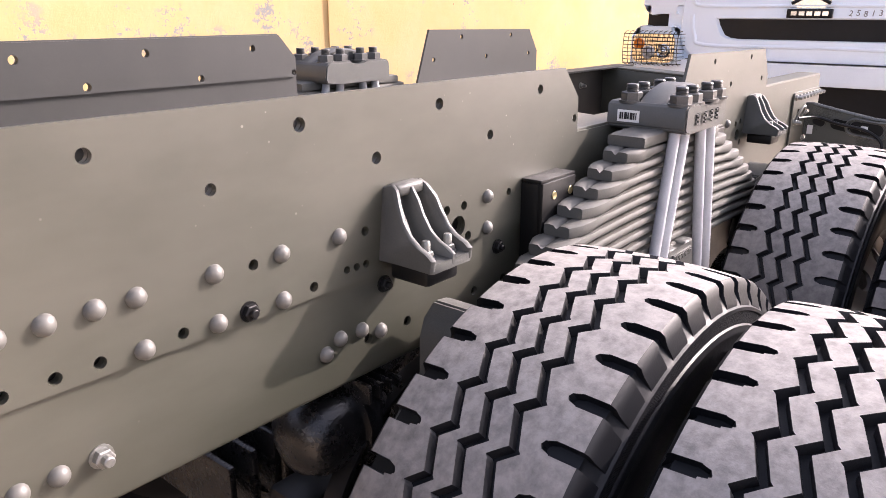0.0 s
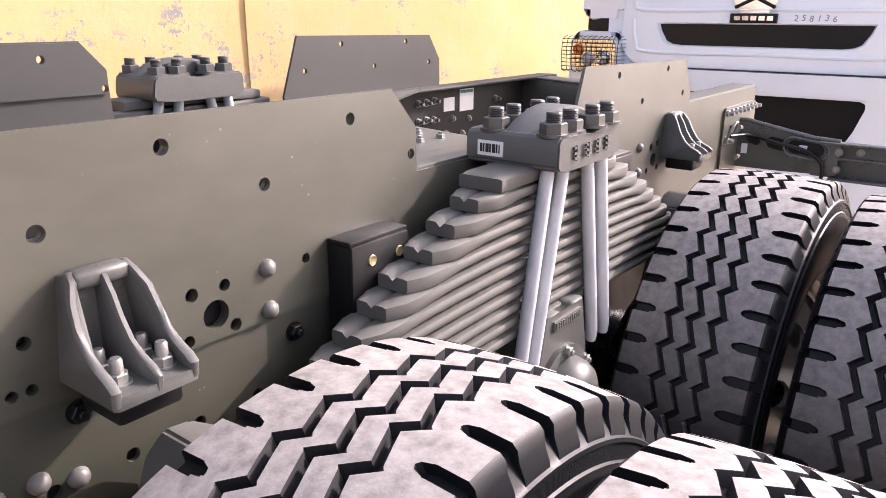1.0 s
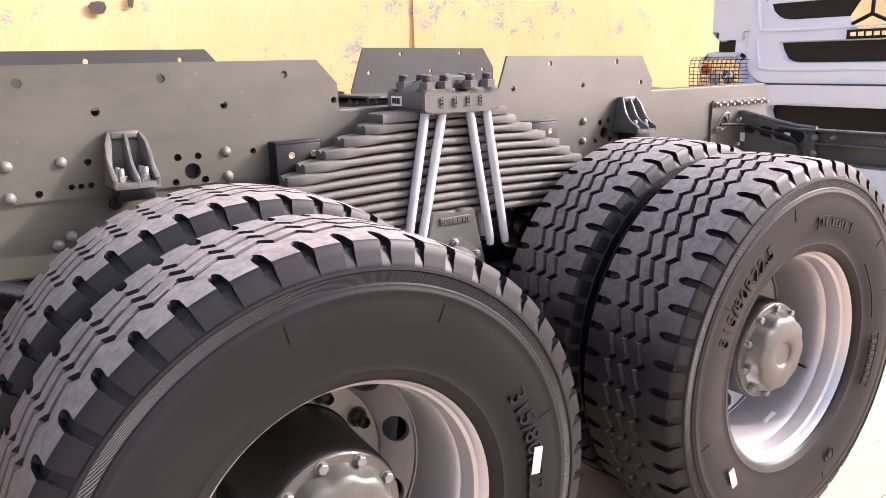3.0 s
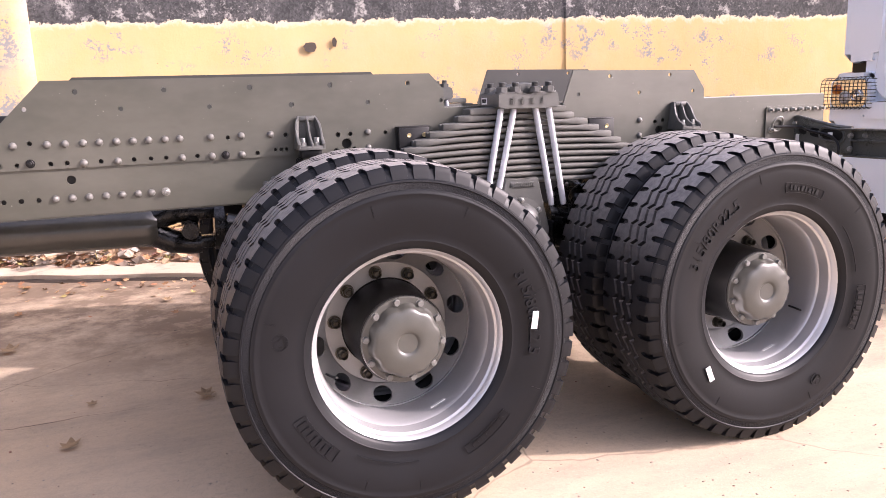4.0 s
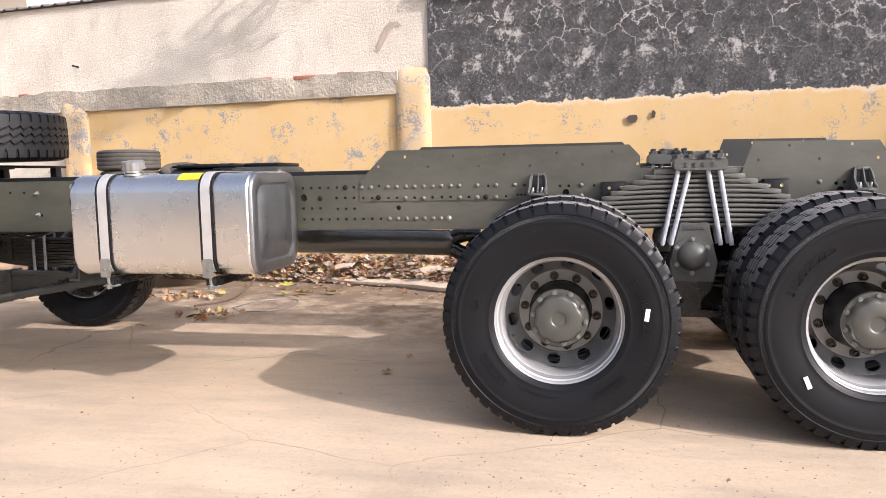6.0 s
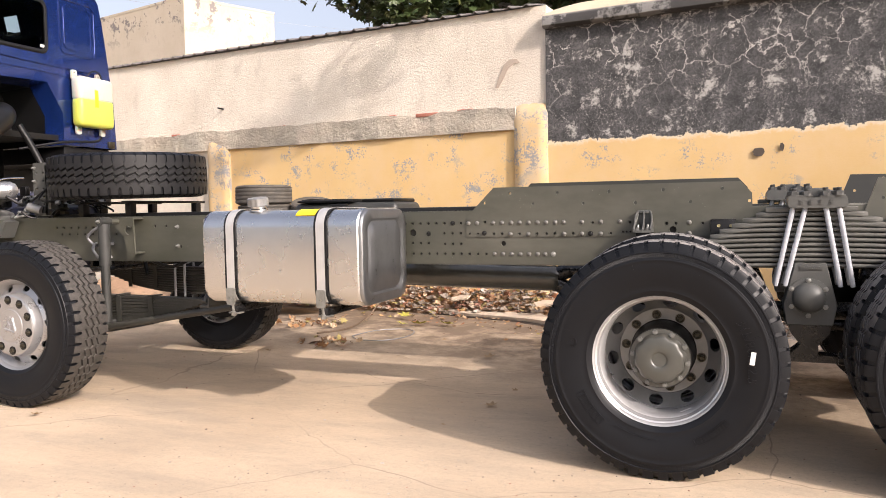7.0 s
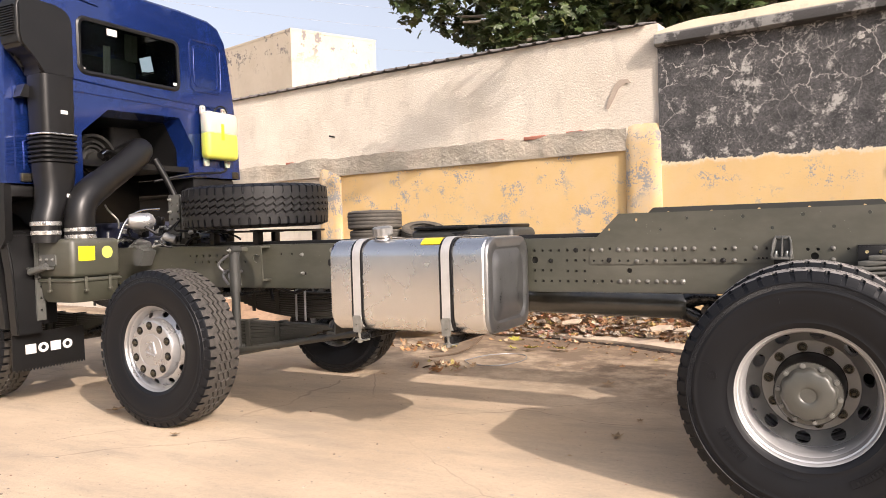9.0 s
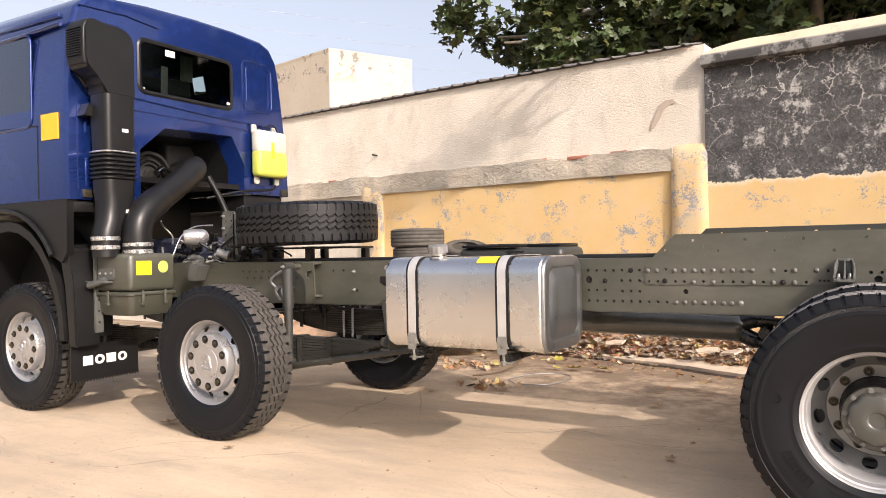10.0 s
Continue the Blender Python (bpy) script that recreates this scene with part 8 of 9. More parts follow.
# cab corners, bumper and lower grille
for s in (-1, 1):
    y0, y1 = WC + s * 0.86, WC + s * 1.17
    a, b = min(y0, y1), max(y0, y1)
    front_sheet("corner_panel", rounded(a, b, 1.41, 2.9, 0.06), FX + 0.04, FX + 0.40, M_WHITE, "white cab corner panel", bev=0.05)
    front_sheet("corner_recess", [(a, 1.30), (b, 1.30), (b, 1.43), (a, 1.43)], FX + 0.13, FX + 0.35, M_BLACK, "", bev=0)
    front_sheet("lamp_surround", rounded(min(y0, WC + s * 1.22), max(y0, WC + s * 1.22), 0.90, 1.325, 0.07), FX - 0.02, FX + 0.40, M_WHITE, "white headlamp surround", bev=0.045)
    c = WC + s * 1.035
    bm = bmesh.new()
    add_plate(bm, rounded(c - 0.155, c + 0.165, 1.075, 1.275, 0.05), FX - 0.034, FX - 0.018, axis="x")
    hl = part("headlamp", bm, M_CHROME, wt, "clear headlamp with amber lamp behind wire cage", 40)
    for dy, dz, r, mt in ((-0.07, -0.02, 0.050, M_CHROME), (0.04, -0.03, 0.046, M_RIM), (0.115 * s, 0.03, 0.038, M_AMBER)):
        bm = bmesh.new()
        add_rev(bm, [(0.0, r), (-0.012, r), (-0.015, r * 0.8), (-0.010, r * 0.6), (-0.022, r * 0.3), (-0.025, 0)], 20)
        part("lamp_bowl", bm, mt, hl, "", 40, m=pose(FX - 0.033, c + dy, 1.175 + dz, 0, 0, -90))
    bm = bmesh.new()
    for i in range(12):
        y = c - 0.20 * s + (0.41 * i / 11 if s > 0 else -0.41 * i / 11)
        add_tube(bm, curve_pts([(FX - 0.02, y, 1.055), (FX - 0.085, y, 1.075), (FX - 0.10, y, 1.175), (FX - 0.085, y, 1.275), (FX - 0.02, y, 1.295)], 3), 0.0027, 6)
    for i in range(9):
        z = 1.07 + 0.205 * i / 8
        add_tube(bm, [(FX - 0.02, c - 0.22 * s, z), (FX - 0.095, c - 0.20 * s, z), (FX - 0.095, c + 0.21 * s, z), (FX - 0.02, c + 0.23 * s, z)], 0.0027, 6)
    part("wire_cage", bm, M_BLACKMETAL, hl, "black wire lamp cage", 50)
front_sheet("bumper_top", rounded(WC - 0.90, WC + 0.90, 0.985, 1.105, 0.03), FX - 0.045, FX + 0.3, M_WHITE, "white bumper step", bev=0.02)
front_sheet("step_slot", rounded(WC - 0.80, WC + 0.80, 1.1090, 1.1125, 0.001), FX - 0.02, FX + 0.04, M_BLACK, "", bev=0)
outl = rounded(WC - 1.10, WC + 1.10, 0.30, 0.99, 0.08)
bm = bmesh.new()
low = [(WC - 0.50, 0.60), (WC + 0.50, 0.60), (WC + 0.60, 0.80), (WC + 0.645, 0.93), (WC + 0.64, 0.958), (WC + 0.61, 0.972), (WC - 0.61, 0.972), (WC - 0.64, 0.958), (WC - 0.645, 0.93), (WC - 0.60, 0.80)]
tmp = bmesh.new()
edges = []
for lp in (outl, low):
    vs = [tmp.verts.new((u, v, 0)) for u, v in lp]
    edges += [tmp.edges.new((vs[i], vs[(i + 1) % len(vs)])) for i in range(len(vs))]
bmesh.ops.triangle_fill(tmp, use_beauty=True, edges=edges)
tmp.verts.index_update()
cos = [(v.co.x, v.co.y) for v in tmp.verts]
tris = [[v.index for v in f.verts] for f in tmp.faces]
tmp.free()
va = [bm.verts.new((FX - 0.03, u, v)) for u, v in cos]
vb = [bm.verts.new((FX + 0.05, u, v)) for u, v in cos]
for t in tris:
    bm.faces.new([va[i] for i in t])
    bm.faces.new([vb[i] for i in reversed(t)])
k = 0
for lp in (outl, low):
    m = len(lp)
    for i in range(m):
        bm.faces.new((va[k + i], va[k + (i + 1) % m], vb[k + (i + 1) % m], vb[k + i]))
    k += m
part("bumper", bm, M_WHITE, wt, "white front bumper with a wide dark opening", 35)
bm = bmesh.new()
add_box(bm, FX + 0.06, FX + 0.12, WC - 0.72, WC + 0.72, 0.55, 0.975)
part("bumper_grille", bm, M_BLACKMETAL, wt, "", 0)
# cab body behind the front
bm = bmesh.new()
add_box(bm, FX + 0.25, FX + 2.3, WC - 1.2, WC + 1.2, 1.05, 3.05, 0.08, 3)
add_box(bm, FX + 0.10, FX + 2.2, WC - 1.1, WC + 1.1, 0.45, 1.05, 0.03)
part("cab", bm, M_WHITE, wt, "white cab body", 40)
bm = bmesh.new()
add_plate(bm, rounded(WC - 1.05, WC + 1.05, 2.02, 2.85, 0.10), FX + 0.235, FX + 0.247, axis="x")
part("windscreen", bm, M_GLASS, wt, "dark windscreen", 40)
for s in (-1, 1):
    w = part("wheel", FRIM, M_RIM, wt, "silver front wheel", m=pose(FX + 0.85, WC + s * 1.02, HUB_Z, 0, 0, 0 if s < 0 else 180))
    part("tyre", TYRE_CLEAN, M_RUBBER, w)
    part("disc", FDISC, M_SILVER, w)
    part("hub_cover", FHUB, M_SILVER, w)
bm = bmesh.new()
add_box(bm, FX + 0.3, FX + 7.0, WC - 0.43, WC + 0.43, 0.80, 1.05, 0.01)
add_box(bm, FX + 2.6, FX + 7.0, WC - 1.2, WC + 1.2, 1.05, 1.25, 0.02)
part("chassis", bm, M_DARKCAST, wt, "dark chassis frame", 40)
for x in (FX + 5.2, FX + 6.5):
    for s in (-1, 1):
        w = part("wheel", RIM, M_RIM, wt, "silver rear wheel", m=pose(x, WC + s * 1.02, HUB_Z, 0, 0, 0 if s < 0 else 180))
        part("tyre", TYRE_CLEAN, M_RUBBER, w)
        part("disc", DISC, M_RIMGREY, w)
# badge: three-sided bright emblem over a dark plate
bm = bmesh.new()
hexa = [(-0.055, 0.205), (0.055, 0.205), (0.135, 0.075), (0.085, 0.0), (-0.085, 0.0), (-0.135, 0.075)]
zb = 1.447
BC = WC + 0.03
add_plate(bm, [(BC + u, zb + v) for u, v in hexa], FX - 0.012 + 0.03, FX + 0.03, axis="x")
bmesh.ops.bevel(bm, geom=list(bm.edges), offset=0.004, segments=2, affect="EDGES")
bd = part("badge", bm, M_CHROME, wt, "bright three-sided emblem over a dark plate", 30)
bm = bmesh.new()
cpt = (BC, zb + 0.085)
for u, v in ((BC, zb + 0.19), (BC - 0.115, zb + 0.03), (BC + 0.115, zb + 0.03)):
    add_tube(bm, [(FX + 0.014, *cpt), (FX + 0.014, u, v)], 0.011, 6)
part("badge_rib", bm, M_BLACKMETAL, bd, "", 40)
bm = bmesh.new()
add_box(bm, FX - 0.004, FX + 0.03, BC - 0.135, BC + 0.135, zb - 0.060, zb - 0.004, 0.004)
part("badge_plate", bm, M_BLACKMETAL, bd, "black badge plate with pale shapes", 30)
for i in range(5):
    bm = bmesh.new()
    add_box(bm, FX - 0.007, FX - 0.0035, BC - 0.115 + i * 0.047, BC - 0.08 + i * 0.047, zb - 0.044, zb - 0.019)
    part("badge_bar", bm, M_CHROME, bd, "", 0)
M_PENCIL = surface("grey_marker", (0.20, 0.20, 0.21), (0.14, 0.14, 0.15), 0.6, 0.05, bump=0)
for i, ch in enumerate("258136"):
    num = text_mesh(ch, 0.050, 0.0005, M_PENCIL)
    part("chalk_number", num, M_PENCIL, wt, "hand-written number 258136" if i == 0 else "", m=pose(FX + 0.020, WC - 0.205 - 0.041 * i, 1.400 + 0.003 * math.sin(i * 2.1), 0, 0, -90) @ pose(0, 0, 0, 4, 8, 0))

# ---------------------------------------------------------------- kerb, earth and litter along the wall


def kerb_y(x):
    return 2.45 - 0.393 * x + 0.035 * math.sin(x * 2.3) + 0.02 * math.sin(x * 6.1 + 1)


def wall_y(x):
    return 3.50 - 0.11 * x


M_EARTH = plaster("brown_earth", (0.34, 0.215, 0.135), (0.46, 0.31, 0.205), (0.12, 0.085, 0.06), 9, 0.05)
M_KERB = plaster("worn_kerb_concrete", (0.50, 0.41, 0.315), (0.62, 0.515, 0.40), (0.16, 0.13, 0.10), 12, 0.02)
bm = bmesh.new()
rows = []
N = 130
for i in range(N + 1):
    x = -3.4 + 4.6 * i / N
    y0 = kerb_y(x)
    e = 0.012 * noise.noise((x * 9, 0.3, 0))
    top = GZ + 0.060 + 0.012 * noise.noise((x * 3, 1.3, 0))
    rows.append([bm.verts.new((x, y0 + e, GZ - 0.02)), bm.verts.new((x, y0 + e * 0.5 - 0.01, top - 0.012)), bm.verts.new((x, y0 + 0.015, top)), bm.verts.new((x, y0 + 0.30 + e, top + 0.012)), bm.verts.new((x, y0 + 0.34, GZ - 0.02))])
for a, b in zip(rows, rows[1:]):
    for k in range(5):
        bm.faces.new((a[k], b[k], b[(k + 1) % 5], a[(k + 1) % 5]))
bm.faces.new(rows[0])
bm.faces.new(rows[-1][::-1])
solid("kerb", bm, M_KERB, "broken low concrete kerb along the earth strip", "kerb", kind="structure")

# near-black strip for the dark gap line before the kerb
M_KERBGAP = plaster("kerb_gap_black", (0.040, 0.030, 0.024), (0.065, 0.050, 0.040), (0.022, 0.017, 0.014), 40, 0.01)
bm = bmesh.new()
rows = []
for i in range(N + 1):
    x = -3.4 + 4.6 * i / N
    y0 = kerb_y(x)
    w = 0.030 + 0.030 * noise.noise((x * 4, 7.1, 0)) + 0.016 * noise.noise((x * 17, 3.1, 0))
    rows.append([bm.verts.new((x, y0 - max(0.008, w) - 0.02, GZ - 0.01)), bm.verts.new((x, y0 - 0.5 * max(0.008, w) - 0.015, GZ + 0.012)), bm.verts.new((x, y0 - 0.004, GZ + 0.018)), bm.verts.new((x, y0 + 0.03, GZ - 0.01))])
for a, b in zip(rows, rows[1:]):
    for k in range(4):
        bm.faces.new((a[k], b[k], b[(k + 1) % 4], a[(k + 1) % 4]))
bm.faces.new(rows[0])
bm.faces.new(rows[-1][::-1])
solid("kerb_joint", bm, M_KERBGAP, "dark strip drawn for the gap line along the kerb", "soil", kind="structure", smooth=60)


def earth_z(x, f):
    return GZ + 0.025 + 0.27 * max(0.0, f) ** 1.2 + 0.05 * noise.noise((x * 1.9, f * 3, 2)) + 0.025 * noise.noise((x * 7, f * 9, 5))


bm = bmesh.new()
rows = []
for i in range(111):
    x = -9.0 + 11.0 * i / 110
    y0, y1 = min(kerb_y(max(x, -3.4)) + 0.25, wall_y(x) - 0.25), wall_y(x) + 0.05
    rows.append([bm.verts.new((x, y0 + (y1 - y0) * k / 8, earth_z(x, k / 8) if k else GZ - 0.01)) for k in range(9)])
for a, b in zip(rows, rows[1:]):
    for k in range(8):
        bm.faces.new((a[k], b[k], b[k + 1], a[k + 1]))
solid("earth_bank", bm, M_EARTH, "bank of brown earth and rubble against the wall", "earth", kind="structure", smooth=60)


def litter_material(name, cols):
    m = bpy.data.materials.new(name)
    m.use_nodes = True
    nt = m.node_tree
    bs = nt.nodes["Principled BSDF"]
    geo = nt.nodes.new("ShaderNodeNewGeometry")
    rp = nt.nodes.new("ShaderNodeValToRGB")
    rp.color_ramp.interpolation = "CONSTANT"
    els = rp.color_ramp.elements
    while len(els) < len(cols):
        els.new(0.5)
    for i, c in enumerate(cols):
        els[i].position = i / len(cols)
        els[i].color = (*c, 1)
    nt.links.new(geo.outputs["Random Per Island"], rp.inputs[0])
    n = noise_out(nt, coords(nt), 50, 3)
    col = ramp_mix(nt, remap(nt, n, 0.35, 0.7, 0, 0.5), rp.outputs[0], (0.06, 0.04, 0.02))
    nt.links.new(col, bs.inputs["Base Color"])
    bs.inputs["Roughness"].default_value = 0.75
    return m


M_LITTER = litter_material("dry_leaves", [(0.42, 0.22, 0.10), (0.55, 0.34, 0.17), (0.30, 0.16, 0.08), (0.58, 0.40, 0.24), (0.46, 0.20, 0.10), (0.20, 0.12, 0.07), (0.60, 0.47, 0.32), (0.42, 0.34, 0.12)])
LOBES = [(0.0, -0.55), (0.16, -0.30), (0.50, -0.34), (0.38, -0.05), (0.52, 0.22), (0.22, 0.20), (0.0, 0.58), (-0.22, 0.20), (-0.52, 0.22), (-0.38, -0.05), (-0.50, -0.34), (-0.16, -0.30)]


def add_leaf(verts, faces, p, size, rot, curl=0.2):
    """A lobed leaf as a fan of triangles about its middle."""
    k = len(verts)
    verts.append(p)
    for u, v in LOBES:
        q = Vector((u * size, v * size, curl * size * (u * u + v * v)))
        verts.append(p + rot @ q)
    n = len(LOBES)
    for i in range(n):
        faces.append((k, k + 1 + i, k + 1 + (i + 1) % n))


def leaf_cloud(name, verts, faces, mt):
    me = bpy.data.meshes.new(name)
    me.from_pydata([tuple(v) for v in verts], [], faces)
    me.materials.append(mt)
    return me


rnd = random.Random(11)
verts, faces = [], []
for i in range(1000):
    x = rnd.uniform(-5.2, 1.2)
    y0, y1 = min(kerb_y(max(x, -3.4)) + 0.20, wall_y(x) - 0.30), wall_y(x) - 0.05
    f = rnd.random() ** 0.7
    p = Vector((x, y0 + (y1 - y0) * f, earth_z(x, f) + rnd.uniform(0.004, 0.03)))
    add_leaf(verts, faces, p, rnd.uniform(0.035, 0.10), Euler((rnd.gauss(0, 0.5), rnd.gauss(0, 0.5), rnd.uniform(0, 6.3))).to_matrix(), rnd.uniform(-0.5, 0.9))
for i in range(300):
    x = rnd.uniform(-4.4, 0.6)
    p = Vector((x, kerb_y(max(x, -3.4)) - abs(rnd.gauss(0, 0.38)) - 0.02, GZ + 0.006 + rnd.uniform(0, 0.012)))
    add_leaf(verts, faces, p, rnd.uniform(0.015, 0.06), Euler((rnd.gauss(0, 0.25), rnd.gauss(0, 0.25), rnd.uniform(0, 6.3))).to_matrix(), rnd.uniform(-0.2, 0.8))
lit = new("leaf_litter", leaf_cloud("leaf_litter", verts, faces, M_LITTER))
tagged(lit, "dry brown and orange leaves along the kerb", "leaf litter", kind="stuff")

# fallen stick, clumps of leaves and thin cracks on the yard
M_TWIG = surface("dry_twig", (0.16, 0.11, 0.07), (0.09, 0.06, 0.04), 0.8, 0.1, big=20, fine=200, bump=0.5, depth=0.002)
bm = bmesh.new()
add_tube(bm, curve_pts([(-3.85, 4.10, 0.30), (-3.62, 3.40, 0.10), (-3.47, 2.80, 0.01), (-3.43, 2.25, GZ + 0.014), (-3.60, 1.95, GZ + 0.011)], 6), [0.010] * 25, 7)
solid("fallen_stick", bm, M_TWIG, "long thin dry stick lying on the yard", "stick")
verts, faces = [], []
for cx, cy, n, r in ((-3.23, 1.47, 34, 0.17), (-4.20, 2.45, 26, 0.20), (-3.72, 2.45, 24, 0.15)):
    for i in range(n):
        p = Vector((cx + rnd.gauss(0, r), cy + rnd.gauss(0, r * 0.8), GZ + rnd.uniform(0.012, 0.045)))
        add_leaf(verts, faces, p, rnd.uniform(0.04, 0.10), Euler((rnd.gauss(0, 0.6), rnd.gauss(0, 0.6), rnd.uniform(0, 6.3))).to_matrix(), rnd.uniform(-0.3, 0.9))
clump = new("leaf_clump", leaf_cloud("leaf_clump", verts, faces, M_LITTER))
tagged(clump, "clumps of crumpled dry brown leaves on the yard", "leaf litter", kind="stuff")
M_YLEAF = surface("yellow_green_leaf", (0.42, 0.36, 0.06), (0.26, 0.27, 0.05), 0.55, 0.1, big=25, fine=120, bump=0.2, depth=0.001)
for x, y, z, sz in ((-2.77, 2.66, 0.03, 0.17), (-2.95, 2.60, 0.03, 0.12), (-2.48, 2.72, 0.03, 0.16), (-3.12, 3.05, 0.05, 0.15)):
    verts, faces = [], []
    add_leaf(verts, faces, Vector((0, 0, 0)), sz, Euler((0.15, -0.2, 0)).to_matrix(), 0.5)
    lf = new("fallen_leaf", leaf_cloud("fallen_leaf", verts, faces, M_YLEAF))
    lf.matrix_world = pose(x, y, GZ + z, 0, 0, rnd.uniform(0, 360))
    tagged(lf, "large yellow-green fallen leaf", "leaf", "fallen leaves by the kerb")
M_CRACK = surface("crack_dirt", (0.22, 0.165, 0.12), (0.14, 0.105, 0.078), 0.9, 0.05, big=8, fine=90, bump=0)
for pts in ([(-3.6, 0.20), (-3.17, 0.43), (-2.9, 0.80), (-2.55, 1.19), (-1.94, 0.91), (-1.25, 0.56), (-0.92, 0.48), (-0.4, 0.30)], [(-2.36, 0.50), (-2.06, 0.30), (-1.7, 0.22), (-1.3, 0.10), (-0.8, 0.12)]):
    line_ = curve_pts([(x, y, 0.0) for x, y in pts], 14)
    bm = bmesh.new()
    prev = None
    for i, p in enumerate(line_):
        w = 0.0008 + 0.0035 * max(0.0, noise.noise((p[0] * 5, p[1] * 5, 0)) + 0.15)
        q = Vector((p[0] + 0.02 * noise.noise((p[0] * 9, 1, 3)), p[1] + 0.035 * noise.noise((p[0] * 7, p[1] * 7, 3)) + 0.012 * noise.noise((p[0] * 31, p[1] * 31, 3)), GZ + 0.004))
        col = [bm.verts.new(q + Vector((0, w, 0))), bm.verts.new(q - Vector((0, w, 0)))]
        if prev:
            bm.faces.new((prev[0], prev[1], col[1], col[0]))
        prev = col
    solid("ground_crack", bm, M_CRACK, "thin dirt-filled crack in the concrete yard", "crack", kind="structure")
# cables far behind the wall
M_CABLE = surface("grey_cable", (0.42, 0.43, 0.45), (0.36, 0.37, 0.39), 0.6, 0.05, bump=0)
for p0, p1 in (((25.0, 17.6), (90.0, 30.4)), ((20.0, 15.7), (90.0, 27.7)), ((25.0, 14.9), (90.0, 25.0))):
    bm = bmesh.new()
    add_tube(bm, [(-40.0, p0[0] + (p1[0] - p0[0]) * i / 20, p0[1] + (p1[1] - p0[1]) * i / 20 - 0.6 * math.sin(math.pi * i / 20)) for i in range(21)], 0.009, 6)
    solid("power_cable", bm, M_CABLE, "thin grey overhead cable against the sky", "cable", kind="structure")

# stones and grit
M_STONE = litter_material("broken_stone", [(0.42, 0.35, 0.28), (0.30, 0.25, 0.20), (0.50, 0.44, 0.37), (0.22, 0.17, 0.13), (0.38, 0.20, 0.14)])


def add_stone(bm, p, r):
    vs = []
    for a, b, c in ((1, 0, 0), (-1, 0, 0), (0, 1, 0), (0, -1, 0), (0, 0, 0.7), (0.6, 0.6, 0.45), (-0.6, 0.6, 0.4), (-0.55, -0.6, 0.45), (0.6, -0.6, 0.35)):
        vs.append(bm.verts.new(p + Vector((a, b, c)) * r * rnd.uniform(0.75, 1.25)))
    for q in ((4, 5, 0), (4, 0, 8), (4, 8, 3), (4, 3, 7), (4, 7, 1), (4, 1, 6), (4, 6, 2), (4, 2, 5), (5, 2, 0), (6, 1, 2), (7, 3, 1), (8, 0, 3)):
        if len({vs[i] for i in q}) == 3:
            try:
                bm.faces.new([vs[i] for i in q])
            except ValueError:
                pass


sv, sf = [], []
tpl = bmesh.new()
add_stone(tpl, Vector((0, 0, 0)), 1.0)
tpl.verts.index_update()
tv = [v.co.copy() for v in tpl.verts]
tf = [[v.index for v in f.verts] for f in tpl.faces]
tpl.free()


def put_stone(p, r):
    k = len(sv)
    rot = Euler((0, 0, rnd.uniform(0, 6.3))).to_matrix()
    sc = Vector((rnd.uniform(0.7, 1.3), rnd.uniform(0.7, 1.2), rnd.uniform(0.5, 1.0)))
    for v in tv:
        sv.append(p + rot @ Vector((v.x * sc.x * r, v.y * sc.y * r, v.z * sc.z * r)))
    for f in tf:
        sf.append([k + i for i in f])


for i in range(1100):
    x = rnd.uniform(-5.0, 1.0)
    y0, y1 = min(kerb_y(max(x, -3.4)) + 0.2, wall_y(x) - 0.30), wall_y(x) - 0.05
    f = rnd.random()
    put_stone(Vector((x, y0 + (y1 - y0) * f, earth_z(x, f) - 0.005)), rnd.uniform(0.010, 0.05) * (1.7 if rnd.random() < 0.08 else 1))
for i in range(1500):
    x, y = rnd.uniform(-5.5, 2.2), rnd.uniform(-3.2, 2.2)
    put_stone(Vector((x, y, GZ)), rnd.uniform(0.002, 0.006) * (2 if rnd.random() < 0.08 else 1))
for i in range(1300):
    x, y = rnd.gauss(0.6, 1.6), rnd.gauss(-2.1, 0.45)
    put_stone(Vector((x, y, GZ)), rnd.uniform(0.002, 0.006))
gr = new("grit", leaf_cloud("grit", sv, sf, M_STONE))
tagged(gr, "small stones and grit on the dusty concrete", "grit", kind="stuff")

# single fallen leaves on the open concrete
M_PALELEAF = litter_material("pale_dry_leaf", [(0.52, 0.38, 0.22), (0.40, 0.27, 0.15), (0.47, 0.36, 0.24)])
for i, (x, y, s) in enumerate(((-1.087, -0.203, 0.075), (-1.05, 0.22, 0.045), (-1.23, -0.674, 0.03), (-3.73, -1.23, 0.07), (-4.68, -0.93, 0.15), (-1.544, 1.239, 0.10), (-0.583, 0.119, 0.085), (-3.53, 0.986, 0.06), (-1.374, -0.786, 0.025), (-2.9, 1.2, 0.05), (-2.2, 1.9, 0.06), (-0.75, 2.0, 0.07))):
    vv, ff = [], []
    add_leaf(vv, ff, Vector((0, 0, 0)), s, Euler((0.12, -0.1, i * 1.3)).to_matrix(), 0.5)
    lf = new("dry_leaf", leaf_cloud("dry_leaf", vv, ff, M_PALELEAF))
    lf.location = (x, y, GZ + 0.008 + 0.1 * s)
    tagged(lf, "single curled brown leaf on the concrete", "leaf", "fallen leaves")
